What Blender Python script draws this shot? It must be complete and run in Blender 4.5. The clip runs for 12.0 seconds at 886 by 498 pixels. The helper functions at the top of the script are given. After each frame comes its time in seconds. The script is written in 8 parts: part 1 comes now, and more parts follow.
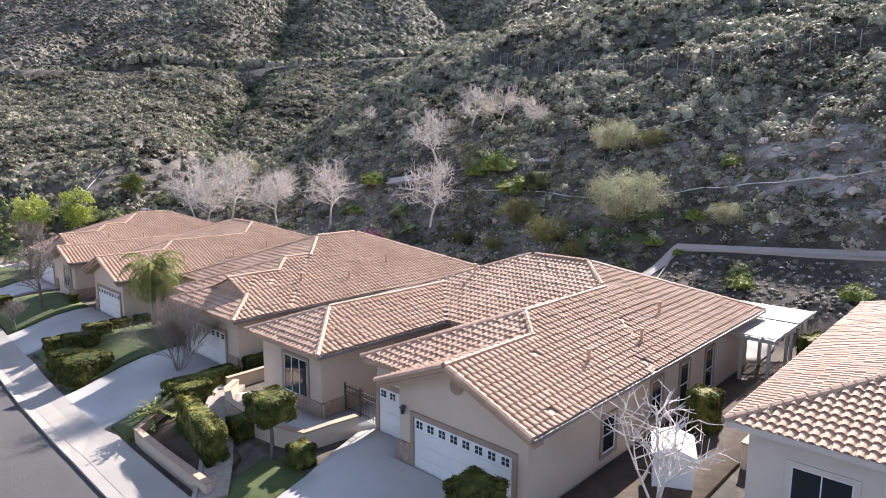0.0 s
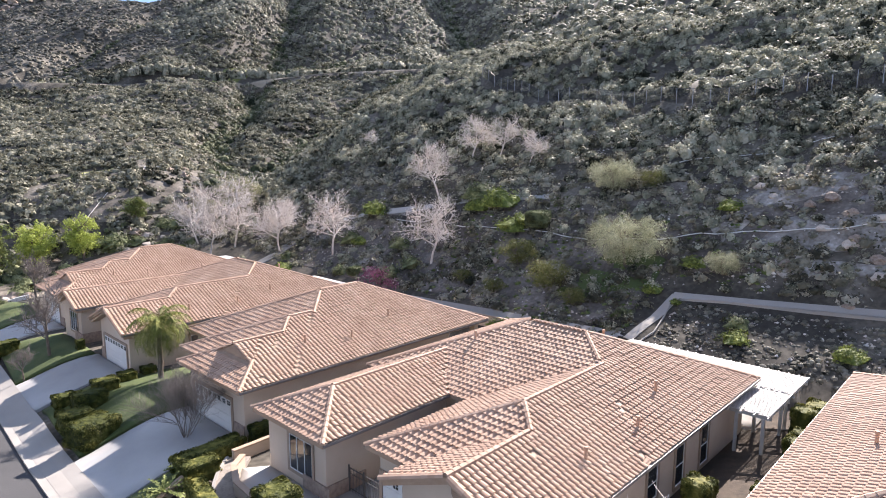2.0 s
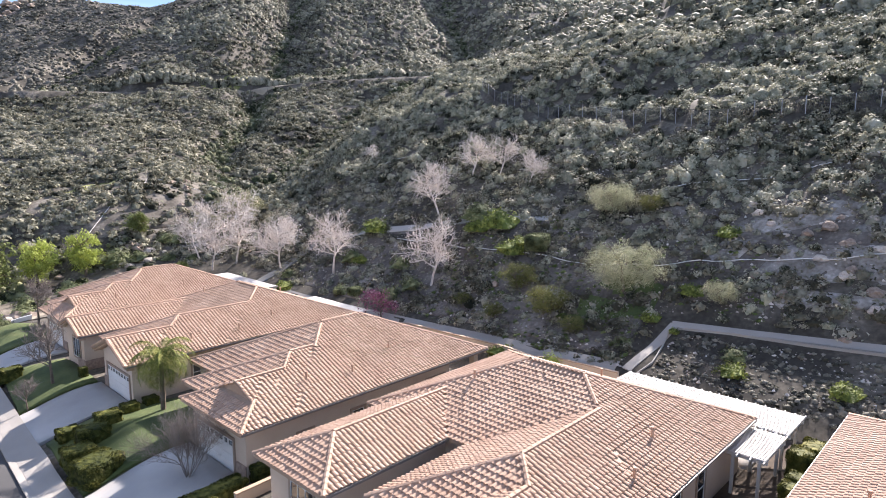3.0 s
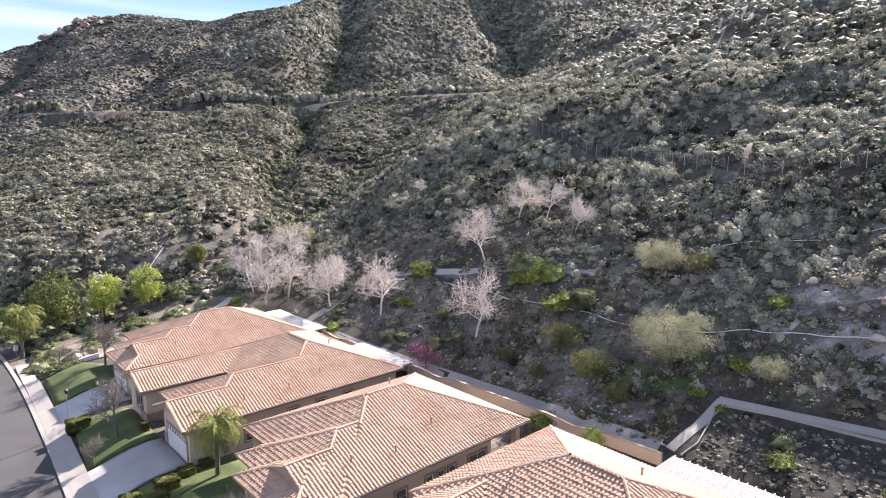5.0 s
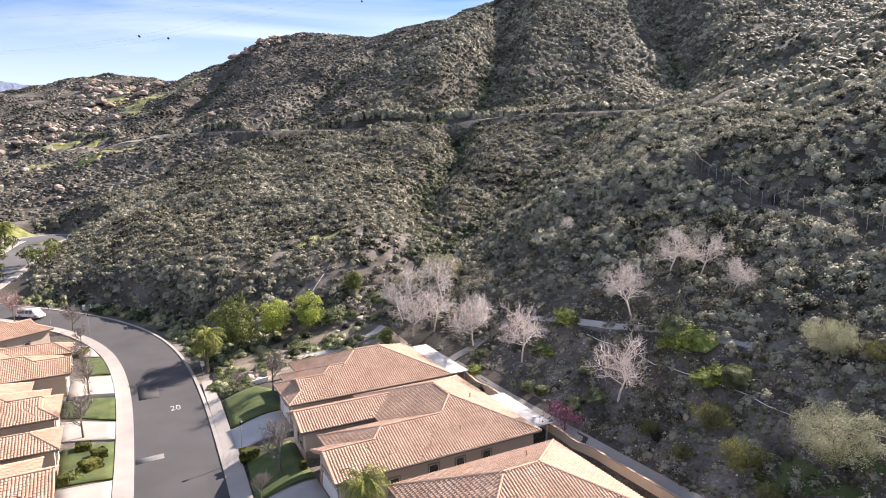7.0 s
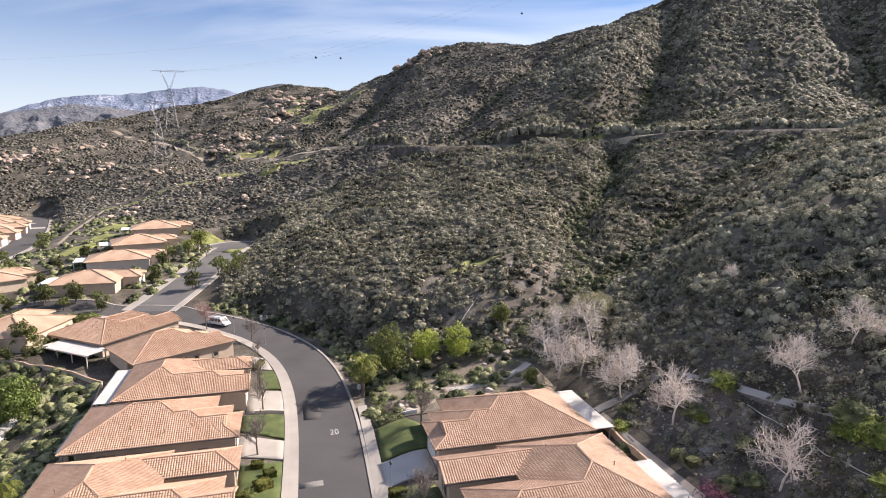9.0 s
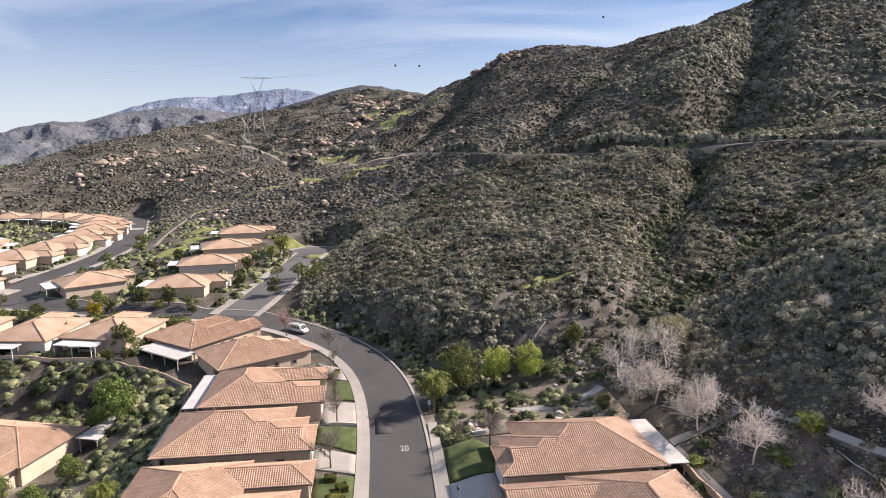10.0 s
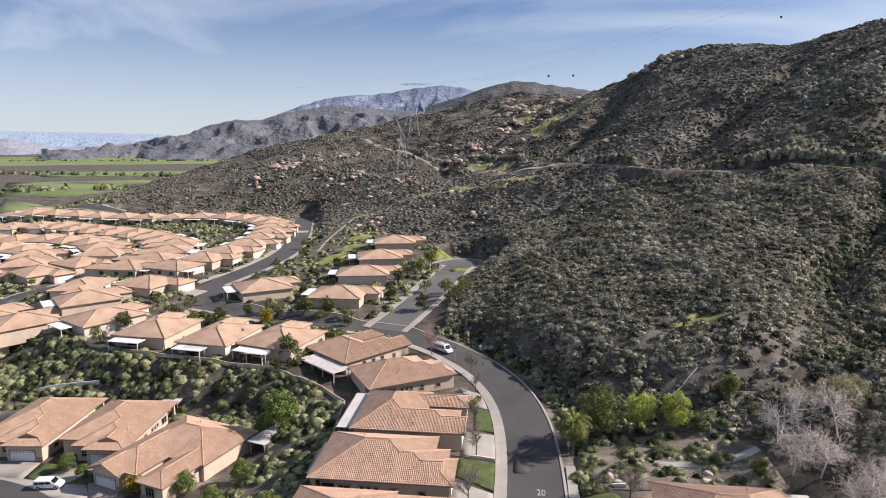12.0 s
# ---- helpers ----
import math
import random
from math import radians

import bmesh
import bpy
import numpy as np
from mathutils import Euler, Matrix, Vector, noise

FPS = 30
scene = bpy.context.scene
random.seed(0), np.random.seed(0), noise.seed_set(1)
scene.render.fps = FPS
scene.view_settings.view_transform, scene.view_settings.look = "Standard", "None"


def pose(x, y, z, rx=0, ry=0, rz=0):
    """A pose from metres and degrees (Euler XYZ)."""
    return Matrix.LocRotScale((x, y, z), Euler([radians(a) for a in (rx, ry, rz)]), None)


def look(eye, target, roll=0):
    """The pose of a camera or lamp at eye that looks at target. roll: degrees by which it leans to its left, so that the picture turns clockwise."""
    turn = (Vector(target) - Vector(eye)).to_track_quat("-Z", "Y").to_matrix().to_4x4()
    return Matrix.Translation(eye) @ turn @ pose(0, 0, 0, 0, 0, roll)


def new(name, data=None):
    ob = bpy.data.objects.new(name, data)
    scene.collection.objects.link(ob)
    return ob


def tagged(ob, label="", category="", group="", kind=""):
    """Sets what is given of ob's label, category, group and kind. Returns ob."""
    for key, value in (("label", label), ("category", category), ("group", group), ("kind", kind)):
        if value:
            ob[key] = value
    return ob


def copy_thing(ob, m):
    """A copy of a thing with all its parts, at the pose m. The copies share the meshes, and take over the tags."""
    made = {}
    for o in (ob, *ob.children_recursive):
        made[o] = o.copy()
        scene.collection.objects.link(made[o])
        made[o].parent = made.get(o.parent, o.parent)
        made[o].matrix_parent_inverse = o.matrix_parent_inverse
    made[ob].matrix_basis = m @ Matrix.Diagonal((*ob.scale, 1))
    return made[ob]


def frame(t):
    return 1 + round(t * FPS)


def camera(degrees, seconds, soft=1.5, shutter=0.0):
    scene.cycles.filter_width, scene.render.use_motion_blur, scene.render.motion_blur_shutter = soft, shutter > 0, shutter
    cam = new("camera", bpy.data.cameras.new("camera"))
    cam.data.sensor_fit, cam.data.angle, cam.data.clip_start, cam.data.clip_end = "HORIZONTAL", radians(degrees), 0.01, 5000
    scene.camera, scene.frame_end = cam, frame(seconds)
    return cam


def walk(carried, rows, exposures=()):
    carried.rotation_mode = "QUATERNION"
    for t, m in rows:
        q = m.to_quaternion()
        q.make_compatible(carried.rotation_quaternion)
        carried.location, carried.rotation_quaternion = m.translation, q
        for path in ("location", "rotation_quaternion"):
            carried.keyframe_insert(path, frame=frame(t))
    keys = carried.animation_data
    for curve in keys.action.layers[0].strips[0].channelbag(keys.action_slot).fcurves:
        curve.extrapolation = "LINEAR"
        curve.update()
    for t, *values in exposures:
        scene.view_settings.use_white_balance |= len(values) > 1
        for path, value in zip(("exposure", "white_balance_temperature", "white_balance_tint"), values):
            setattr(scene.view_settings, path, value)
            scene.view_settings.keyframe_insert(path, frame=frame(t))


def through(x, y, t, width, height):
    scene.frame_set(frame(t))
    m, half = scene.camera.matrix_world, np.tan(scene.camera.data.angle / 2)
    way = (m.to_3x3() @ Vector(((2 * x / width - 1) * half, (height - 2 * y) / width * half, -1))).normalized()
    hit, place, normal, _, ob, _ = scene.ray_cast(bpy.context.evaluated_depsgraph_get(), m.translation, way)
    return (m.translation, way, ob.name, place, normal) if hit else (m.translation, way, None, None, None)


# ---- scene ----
# seconds, x, y, z, yaw to the left, pitch up, roll
cam = camera(71.06, 12.0, soft=1.0)
PATH = [
    (0, -16.24, -16.89, 12.43, -46.56, -8.65, 0.17),
    (0.5, -16.25, -16.91, 13.40, -46.53, -8.65, 0.08),
    (1, -16.30, -16.91, 14.41, -46.54, -8.66, 0.09),
    (1.5, -16.34, -16.93, 15.52, -46.51, -8.67, 0.13),
    (2, -16.36, -16.95, 16.76, -46.49, -8.71, 0.12),
    (2.5, -16.35, -16.97, 18.02, -46.45, -8.73, 0.06),
    (4.5, -15.92, -17.24, 24.08, -44.16, -8.93, -0.26),
    (5, -15.80, -17.25, 25.81, -41.77, -8.94, -0.26),
    (5.5, -15.68, -17.25, 27.51, -38.75, -8.97, -0.23),
    (6, -15.67, -17.26, 29.32, -35.02, -9.05, -0.18),
    (6.5, -15.69, -17.28, 31.17, -31.57, -9.09, -0.18),
    (7, -15.64, -17.48, 33.01, -28.15, -9.13, -0.20),
    (9, -15.65, -17.48, 40.45, -14.21, -9.37, -0.04),
    (9.5, -15.47, -17.53, 42.22, -10.63, -9.40, -0.05),
    (10, -15.30, -17.49, 44.02, -7.22, -9.44, 0.00),
    (10.5, -15.23, -17.43, 45.85, -3.75, -9.51, 0.00),
    (11, -15.25, -17.38, 47.76, -0.33, -9.63, 0.00),
    (11.5, -15.28, -17.41, 49.89, 3.06, -9.78, 0.02),
    (12, -15.35, -17.49, 52.03, 6.36, -9.95, 0.02),
]


def heading(x, y, z, yaw, pitch, roll):
    a, b = radians(yaw), radians(pitch)
    way = Vector((-math.sin(a) * math.cos(b), math.cos(a) * math.cos(b), math.sin(b)))
    eye = Vector((x, y, z))
    return look(eye, eye + 10 * way, roll)


walk(cam, [(t, heading(*row)) for t, *row in PATH], exposures=[(0, 1.60, 6540, 12), (2.5, 1.62, 6540, 12), (5.5, 1.72, 6750, 15), (7, 1.47, 7000, 15), (9, 1.10, 7120, 14), (12, 0.66, 6780, 13)])

# ---- daylight ----
SUN_AZ, SUN_EL = 76.0, 35.5     # degrees clockwise from +y, degrees up
world = bpy.data.worlds.new("sky")
scene.world = world
world.use_nodes = True
wt = world.node_tree
for n in list(wt.nodes):
    wt.nodes.remove(n)
w_out = wt.nodes.new("ShaderNodeOutputWorld")
w_bg = wt.nodes.new("ShaderNodeBackground")
w_sky = wt.nodes.new("ShaderNodeTexSky")
w_sky.sky_type = "NISHITA"
w_sky.sun_disc = False
w_sky.sun_elevation, w_sky.sun_rotation = radians(SUN_EL), radians(SUN_AZ)
w_sky.air_density, w_sky.dust_density, w_sky.ozone_density = 1.0, 0.5, 1.5
w_bg.inputs["Strength"].default_value = 0.061
# thin cirrus: streaks of noise drawn out along one way, and a few soft heaps low down
w_tc, w_map, w_cir, w_ramp = (wt.nodes.new(k) for k in ("ShaderNodeTexCoord", "ShaderNodeMapping", "ShaderNodeTexNoise", "ShaderNodeMapRange"))
w_map.inputs["Scale"].default_value, w_map.inputs["Rotation"].default_value = (1.1, 3.2, 7.0), (0.25, 0.3, 0.5)
w_cir.inputs["Scale"].default_value, w_cir.inputs["Detail"].default_value, w_cir.inputs["Distortion"].default_value = 1.1, 7.0, 0.6
w_ramp.inputs["From Min"].default_value, w_ramp.inputs["From Max"].default_value = 0.41, 0.66
w_ramp.inputs["To Max"].default_value = 0.62
w_mix = wt.nodes.new("ShaderNodeMix")
w_mix.data_type = "RGBA"
w_mix.inputs[7].default_value = (9.0, 9.8, 11.0, 1.0)
w_cool = wt.nodes.new("ShaderNodeMix")
w_cool.data_type, w_cool.blend_type = "RGBA", "MULTIPLY"
w_cool.inputs["Factor"].default_value = 1.0
w_cool.inputs[7].default_value = (0.49, 0.70, 1.06, 1.0)
wt.links.new(w_tc.outputs["Generated"], w_map.inputs["Vector"])
wt.links.new(w_map.outputs[0], w_cir.inputs["Vector"])
wt.links.new(w_cir.outputs["Fac"], w_ramp.inputs["Value"])
# pale haze low over the horizon
w_xyz, w_low, w_max = (wt.nodes.new(k) for k in ("ShaderNodeSeparateXYZ", "ShaderNodeMapRange", "ShaderNodeMath"))
w_low.inputs["From Min"].default_value, w_low.inputs["From Max"].default_value = -0.02, 0.22
w_low.inputs["To Min"].default_value, w_low.inputs["To Max"].default_value = 0.7, 0.0
w_max.operation = "MAXIMUM"
wt.links.new(w_tc.outputs["Generated"], w_xyz.inputs[0])
wt.links.new(w_xyz.outputs[2], w_low.inputs["Value"])
wt.links.new(w_low.outputs[0], w_max.inputs[0])
wt.links.new(w_ramp.outputs[0], w_max.inputs[1])
wt.links.new(w_max.outputs[0], w_mix.inputs["Factor"])
wt.links.new(w_sky.outputs[0], w_cool.inputs[6])
wt.links.new(w_cool.outputs[2], w_mix.inputs[6])
wt.links.new(w_mix.outputs[2], w_bg.inputs["Color"])
wt.links.new(w_bg.outputs[0], w_out.inputs["Surface"])

sun = new("sun", bpy.data.lights.new("sun", "SUN"))
sun.data.energy, sun.data.angle, sun.data.color = 5.0, radians(0.55), (1.0, 0.915, 0.865)
sun_way = Vector((math.sin(radians(SUN_AZ)) * math.cos(radians(SUN_EL)),
                  math.cos(radians(SUN_AZ)) * math.cos(radians(SUN_EL)), math.sin(radians(SUN_EL))))
sun.rotation_euler = sun_way.to_track_quat("Z", "Y").to_euler()
sun.location = (150, -80, 200)

# ---- materials ----


def material(name, colors, scale=1.0, rough=0.8, bump=0.3, fine=40.0, metal=0.0, coords="Object", island=0.0, per_object=0.0, spec=0.5, stain=0.0):
    """A surface whose colour runs through the given tones at two scales, with fine relief."""
    m = bpy.data.materials.new(name)
    m.use_nodes = True
    nt = m.node_tree
    N, L = nt.nodes, nt.links
    bsdf = N["Principled BSDF"]
    bsdf.inputs["Roughness"].default_value = rough
    bsdf.inputs["Metallic"].default_value = metal
    bsdf.inputs["Specular IOR Level"].default_value = spec
    tc = N.new("ShaderNodeTexCoord")
    big = N.new("ShaderNodeTexNoise")
    big.inputs["Scale"].default_value, big.inputs["Detail"].default_value = scale, 5.0
    small = N.new("ShaderNodeTexNoise")
    small.inputs["Scale"].default_value, small.inputs["Detail"].default_value = fine, 4.0
    L.new(tc.outputs[coords], big.inputs["Vector"])
    L.new(tc.outputs[coords], small.inputs["Vector"])
    mix = N.new("ShaderNodeMath")
    mix.operation = "MULTIPLY_ADD"
    mix.inputs[1].default_value, mix.inputs[2].default_value = 0.35, 0.0
    L.new(small.outputs["Fac"], mix.inputs[0])
    add = N.new("ShaderNodeMath")
    add.operation = "MULTIPLY_ADD"
    add.inputs[1].default_value = 0.65
    L.new(big.outputs["Fac"], add.inputs[0])
    L.new(mix.outputs[0], add.inputs[2])
    value = add.outputs[0]
    if island or per_object:
        if island:
            src = N.new("ShaderNodeNewGeometry").outputs["Random Per Island"]
        else:
            src = N.new("ShaderNodeObjectInfo").outputs["Random"]
        rnd = N.new("ShaderNodeMath")
        rnd.operation = "MULTIPLY_ADD"
        rnd.inputs[1].default_value, rnd.inputs[2].default_value = island or per_object, -0.5 * (island or per_object)
        L.new(src, rnd.inputs[0])
        tot = N.new("ShaderNodeMath")
        tot.operation = "ADD"
        L.new(value, tot.inputs[0])
        L.new(rnd.outputs[0], tot.inputs[1])
        value = tot.outputs[0]
    ramp = N.new("ShaderNodeValToRGB")
    els = ramp.color_ramp.elements
    lo, hi = (0.33, 0.67) if not (island or per_object) else (0.2, 0.8)
    for i, c in enumerate(colors):
        p = lo + (hi - lo) * i / max(1, len(colors) - 1)
        e = els[i] if i < 2 else els.new(p)
        e.position, e.color = p, (*c, 1.0)
    if len(colors) == 1:
        els[1].color = (*colors[0], 1.0)
    L.new(value, ramp.inputs["Fac"])
    out = ramp.outputs["Color"]
    if stain:
        st = N.new("ShaderNodeTexNoise")
        st.inputs["Scale"].default_value, st.inputs["Detail"].default_value = scale * 0.31, 6.0
        L.new(tc.outputs[coords], st.inputs["Vector"])
        sr = N.new("ShaderNodeMapRange")
        sr.inputs["From Min"].default_value, sr.inputs["From Max"].default_value = 0.45, 0.7
        sr.inputs["To Min"].default_value, sr.inputs["To Max"].default_value = 1.0, 1.0 - stain
        L.new(st.outputs["Fac"], sr.inputs["Value"])
        mul = N.new("ShaderNodeMix")
        mul.data_type, mul.blend_type = "RGBA", "MULTIPLY"
        mul.inputs["Factor"].default_value = 1.0
        L.new(out, mul.inputs[6])
        L.new(sr.outputs[0], mul.inputs[7])
        out = mul.outputs[2]
    L.new(out, bsdf.inputs["Base Color"])
    if bump:
        b = N.new("ShaderNodeBump")
        b.inputs["Strength"].default_value, b.inputs["Distance"].default_value = bump, 0.02
        L.new(small.outputs["Fac"], b.inputs["Height"])
        L.new(b.outputs[0], bsdf.inputs["Normal"])
    return m


M = {}
M["tile"] = material("roof_tile", [(0.32, 0.198, 0.133), (0.44, 0.289, 0.203), (0.535, 0.38, 0.282)], 0.5, 0.75, 0.2, 30, island=0.2, stain=0.08)
M["tile_part"] = material("roof_tile_single", [(0.32, 0.198, 0.133), (0.44, 0.289, 0.203), (0.535, 0.38, 0.282)], 0.5, 0.75, 0.2, 30, per_object=0.2, coords="Object")
M["roof_far"] = material("roof_tile_far", [(0.33, 0.218, 0.15), (0.43, 0.298, 0.21), (0.50, 0.362, 0.265)], 0.25, 0.8, 0.3, 3.0, stain=0.2)
M["stucco"] = material("stucco", [(0.50, 0.40, 0.31), (0.58, 0.48, 0.38)], 0.6, 0.9, 0.35, 60, stain=0.12)
M["stucco_pale"] = material("stucco_pale", [(0.56, 0.49, 0.43), (0.64, 0.57, 0.50)], 0.6, 0.9, 0.35, 60, stain=0.1)
M["trim"] = material("stucco_trim", [(0.26, 0.19, 0.14), (0.33, 0.25, 0.19)], 1.5, 0.85, 0.3, 50)
M["fascia"] = material("fascia", [(0.33, 0.22, 0.15), (0.42, 0.30, 0.21)], 2.0, 0.7, 0.15, 30)
M["fascia_pale"] = material("fascia_pale", [(0.48, 0.42, 0.37), (0.56, 0.50, 0.44)], 2.0, 0.7, 0.15, 30)
M["gutter"] = material("gutter_metal", [(0.15, 0.13, 0.125), (0.22, 0.195, 0.18)], 3.0, 0.45, 0.05, 30)
M["white"] = material("white_paint", [(0.62, 0.62, 0.605), (0.70, 0.70, 0.685)], 1.0, 0.5, 0.08, 30)
M["stone"] = material("stone_veneer", [(0.20, 0.145, 0.115), (0.29, 0.215, 0.17), (0.36, 0.28, 0.225)], 4.0, 0.85, 0.6, 20)
M["glass"] = material("window_glass", [(0.02, 0.025, 0.03)], 1.0, 0.08, 0.0, 10, spec=0.8)
M["asphalt"] = material("asphalt", [(0.048, 0.047, 0.048), (0.072, 0.070, 0.071)], 0.15, 0.9, 0.5, 60, coords="Object", stain=0.25)
# old asphalt of the court, grazing sunlight put into its paler colour
M["asphalt_court"] = material("asphalt_old_lit", [(0.085, 0.084, 0.083), (0.13, 0.128, 0.125)], 0.15, 0.85, 0.4, 60, stain=0.25)
M["concrete"] = material("concrete", [(0.27, 0.25, 0.225), (0.37, 0.345, 0.315)], 0.25, 0.85, 0.25, 30, stain=0.18)
M["concrete_old"] = material("concrete_grey", [(0.30, 0.30, 0.29), (0.42, 0.41, 0.39)], 0.4, 0.9, 0.3, 25, stain=0.25)
M["soil"] = material("hill_soil", [(0.024, 0.020, 0.014), (0.052, 0.045, 0.034), (0.11, 0.096, 0.076), (0.23, 0.205, 0.172)], 0.16, 0.95, 1.0, 2.2, stain=0.35)
M["lawn"] = material("lawn", [(0.03, 0.046, 0.011), (0.06, 0.085, 0.022), (0.11, 0.125, 0.042)], 0.4, 0.9, 1.0, 40)
M["concrete_drive"] = material("concrete_driveway", [(0.35, 0.345, 0.34), (0.46, 0.45, 0.435)], 0.3, 0.8, 0.25, 25, stain=0.3)
M["mulch"] = material("bark_mulch", [(0.035, 0.025, 0.018), (0.09, 0.065, 0.045)], 2.0, 0.95, 1.0, 20)
M["dirt"] = material("trail_dirt", [(0.24, 0.20, 0.15), (0.36, 0.31, 0.24)], 0.3, 0.95, 0.6, 5)
M["paver"] = material("paver", [(0.20, 0.17, 0.145), (0.33, 0.29, 0.25)], 3.0, 0.9, 0.4, 12)
M["cap"] = material("wall_cap", [(0.33, 0.235, 0.165), (0.42, 0.31, 0.23)], 2.0, 0.85, 0.3, 25)
M["pipe"] = material("pipe_plastic", [(0.55, 0.54, 0.52), (0.68, 0.67, 0.65)], 1.0, 0.5, 0.1, 10)
M["steel"] = material("galvanised_steel", [(0.30, 0.31, 0.33), (0.42, 0.43, 0.45)], 0.3, 0.5, 0.0, 5, metal=0.4)
M["steel_dark"] = material("dark_steel", [(0.06, 0.06, 0.06), (0.11, 0.11, 0.11)], 0.5, 0.6, 0.0, 5, metal=0.3)
M["asphalt_dark"] = material("asphalt_repair", [(0.040, 0.039, 0.039), (0.058, 0.056, 0.056)], 0.5, 0.9, 0.4, 50)
M["car_white"] = material("white_car_paint", [(0.72, 0.72, 0.72), (0.78, 0.78, 0.78)], 0.5, 0.25, 0.0, 5, spec=0.7)
M["rubber"] = material("tyre_rubber", [(0.02, 0.02, 0.02), (0.035, 0.035, 0.035)], 2.0, 0.85, 0.1, 20)
M["tail_red"] = material("tail_light", [(0.3, 0.01, 0.01), (0.35, 0.015, 0.015)], 2.0, 0.3, 0.0, 20)
M["field"] = material("green_field", [(0.09, 0.13, 0.035), (0.14, 0.19, 0.06), (0.20, 0.22, 0.09)], 0.012, 0.95, 0.0, 0.2)

# ---- the lie of the land ----
# Crest, gully and contour lines: (x, y, z) along each; the ground runs smoothly between them.
STREET = [(-14.3, -120, 5.0), (-13.6, -30, 1.0), (-13.6, 0, -0.8), (-12.8, 26, -2.35), (-11.3, 50, -2.9), (-10.3, 83, -3.2),
          (-11.5, 104, -2.9), (-16.5, 121, -2.6), (-27, 134.5, -2.0), (-40, 144, -0.9), (-56, 149, 0.0), (-82, 151, 0.6), (-111, 162, 1.0)]
COURT = [(-50, 147, -0.3), (-43.5, 168, 2.0), (-38.5, 191, 4.3), (-35, 212, 5.0)]
UPPER_STREET = [(-111, 162, 1.0), (-120, 185, 2.0), (-113, 215, 3.0), (-113, 245, 3.5), (-124, 290, 4), (-136, 330, 4), (-150, 370, 2)]
LOTS_FOOT = [(26.5, -120, 6), (26.5, -10, 2.0), (26.5, 10, 1.0), (27, 30, 0.2), (28.5, 50, -0.2), (29.5, 70, 0.2), (24, 84, -0.8), (10, 94, -2.2), (0, 106, -2.4), (-8, 122, -2.2), (-20, 138, -1.6), (-34, 150, -0.4)]
BENCH = [(35, -120, 9), (36, -12, 4.2), (35, 5, 4.3), (34.8, 21, 5.0), (34.6, 33, 3.9), (34.3, 52, 2.8), (35, 66, 3.0)]
MID = [(46, -120, 18), (46, -4, 12.2), (40, 15, 8.8), (42, 38, 11.7), (44, 60, 10), (46, 76, 9.5)]
SHOULDER = [(56, -60, 22), (55, -20, 19.3), (54, 8, 18.8), (57.4, 18.3, 18.8), (52, 22, 15.6)]
BROW = [(67, -120, 30), (66, 0, 25), (69, 18, 25), (64.5, 51, 24.3), (62, 75, 20.8), (63, 90, 20.5)]
UPPER = [(95, -120, 42), (93, 12, 36.3), (94, 48, 40), (110, 81, 42), (143, 129, 45.6), (125, 178, 46.5)]
CROWN = [(190, -120, 90), (170, 60, 70), (206, 172, 73), (235, 230, 95)]
SPUR = [(130, 108, 48.5), (96, 86, 38.5), (82, 81, 32), (72, 85, 26.5), (63, 91, 20), (54, 96, 12)]
SIDE = [(94, 48, 39), (79, 63, 32.2), (75, 78, 29.5)]
DRAW = [(142, 141, 45), (106, 139, 30), (92, 133, 23.8), (80, 126, 19.5), (69, 118, 15.5), (57, 110, 11.5), (47, 101, 7.5)]
GULLY = [(206, 190, 66), (160, 195, 55), (125, 200, 47), (86, 172, 30.5), (66, 150, 23), (57, 128, 15.5), (52, 113, 11), (45, 101, 7.2), (36, 90, 2.2)]
KNOLL = [(22, 106, 11), (35, 110, 13.2), (42, 143, 22), (39, 175, 24.5), (50, 205, 32), (69, 218, 39), (103, 226, 58), (118, 240, 72), (195, 319, 120), (260, 330, 150), (400, 280, 215)]
FLANK = [(7, 109, 6.8), (0, 123, 8.4), (-9, 139, 8.8), (-13, 153, 9.3), (-10, 196, 14), (10, 240, 25), (30, 278, 42), (60, 300, 57)]
PEAK = [(195, 330, 120), (160, 420, 110), (97, 448, 117), (82, 432, 102), (40, 400, 70), (10, 360, 45)]
ROCKY = [(97, 448, 117), (62, 560, 86), (-15, 595, 98), (-90, 600, 79), (-158, 565, 63), (-228, 543, 49), (-284, 520, 30), (-330, 480, 13)]
ROCKY_FACE = [(0, 470, 62), (-60, 480, 55), (-99, 440, 36), (-176, 420, 31), (-240, 400, 18), (-300, 352, 8)]
TRAIL = [(161, 101, 53), (143, 129, 45.6), (125, 178, 46), (109, 206, 43.5), (70, 224, 41), (44, 236, 40.6), (30, 272, 41), (0, 333, 40), (-44, 402, 37), (-75, 425, 37), (-95, 470, 42), (-120, 520, 50)]
RAVINES = [([(270, 255, 0), (257, 239, 0), (239, 216, 0), (212, 184, 0), (172, 143, 0)], 14.0, 26.0), ([(215, 318, 0), (195, 297, 0), (148, 242, 0), (129, 218, 0)], 11.0, 21.0),
           ([(105, 197, 0), (94, 178, 0), (82, 160, 0), (68, 150, 0), (60, 136, 0)], 5.5, 10.0), ([(120, 143, 0), (100, 137, 0), (86, 129, 0), (72, 120, 0), (58, 111, 0)], 2.5, 10.0), ([(60, 425, 0), (30, 370, 0), (5, 345, 0)], 7.0, 22.0),
           ([(130, 330, 0), (90, 300, 0), (62, 262, 0), (40, 250, 0)], 7.0, 18.0), ([(20, 470, 0), (-30, 440, 0), (-70, 380, 0)], 6.0, 22.0)]
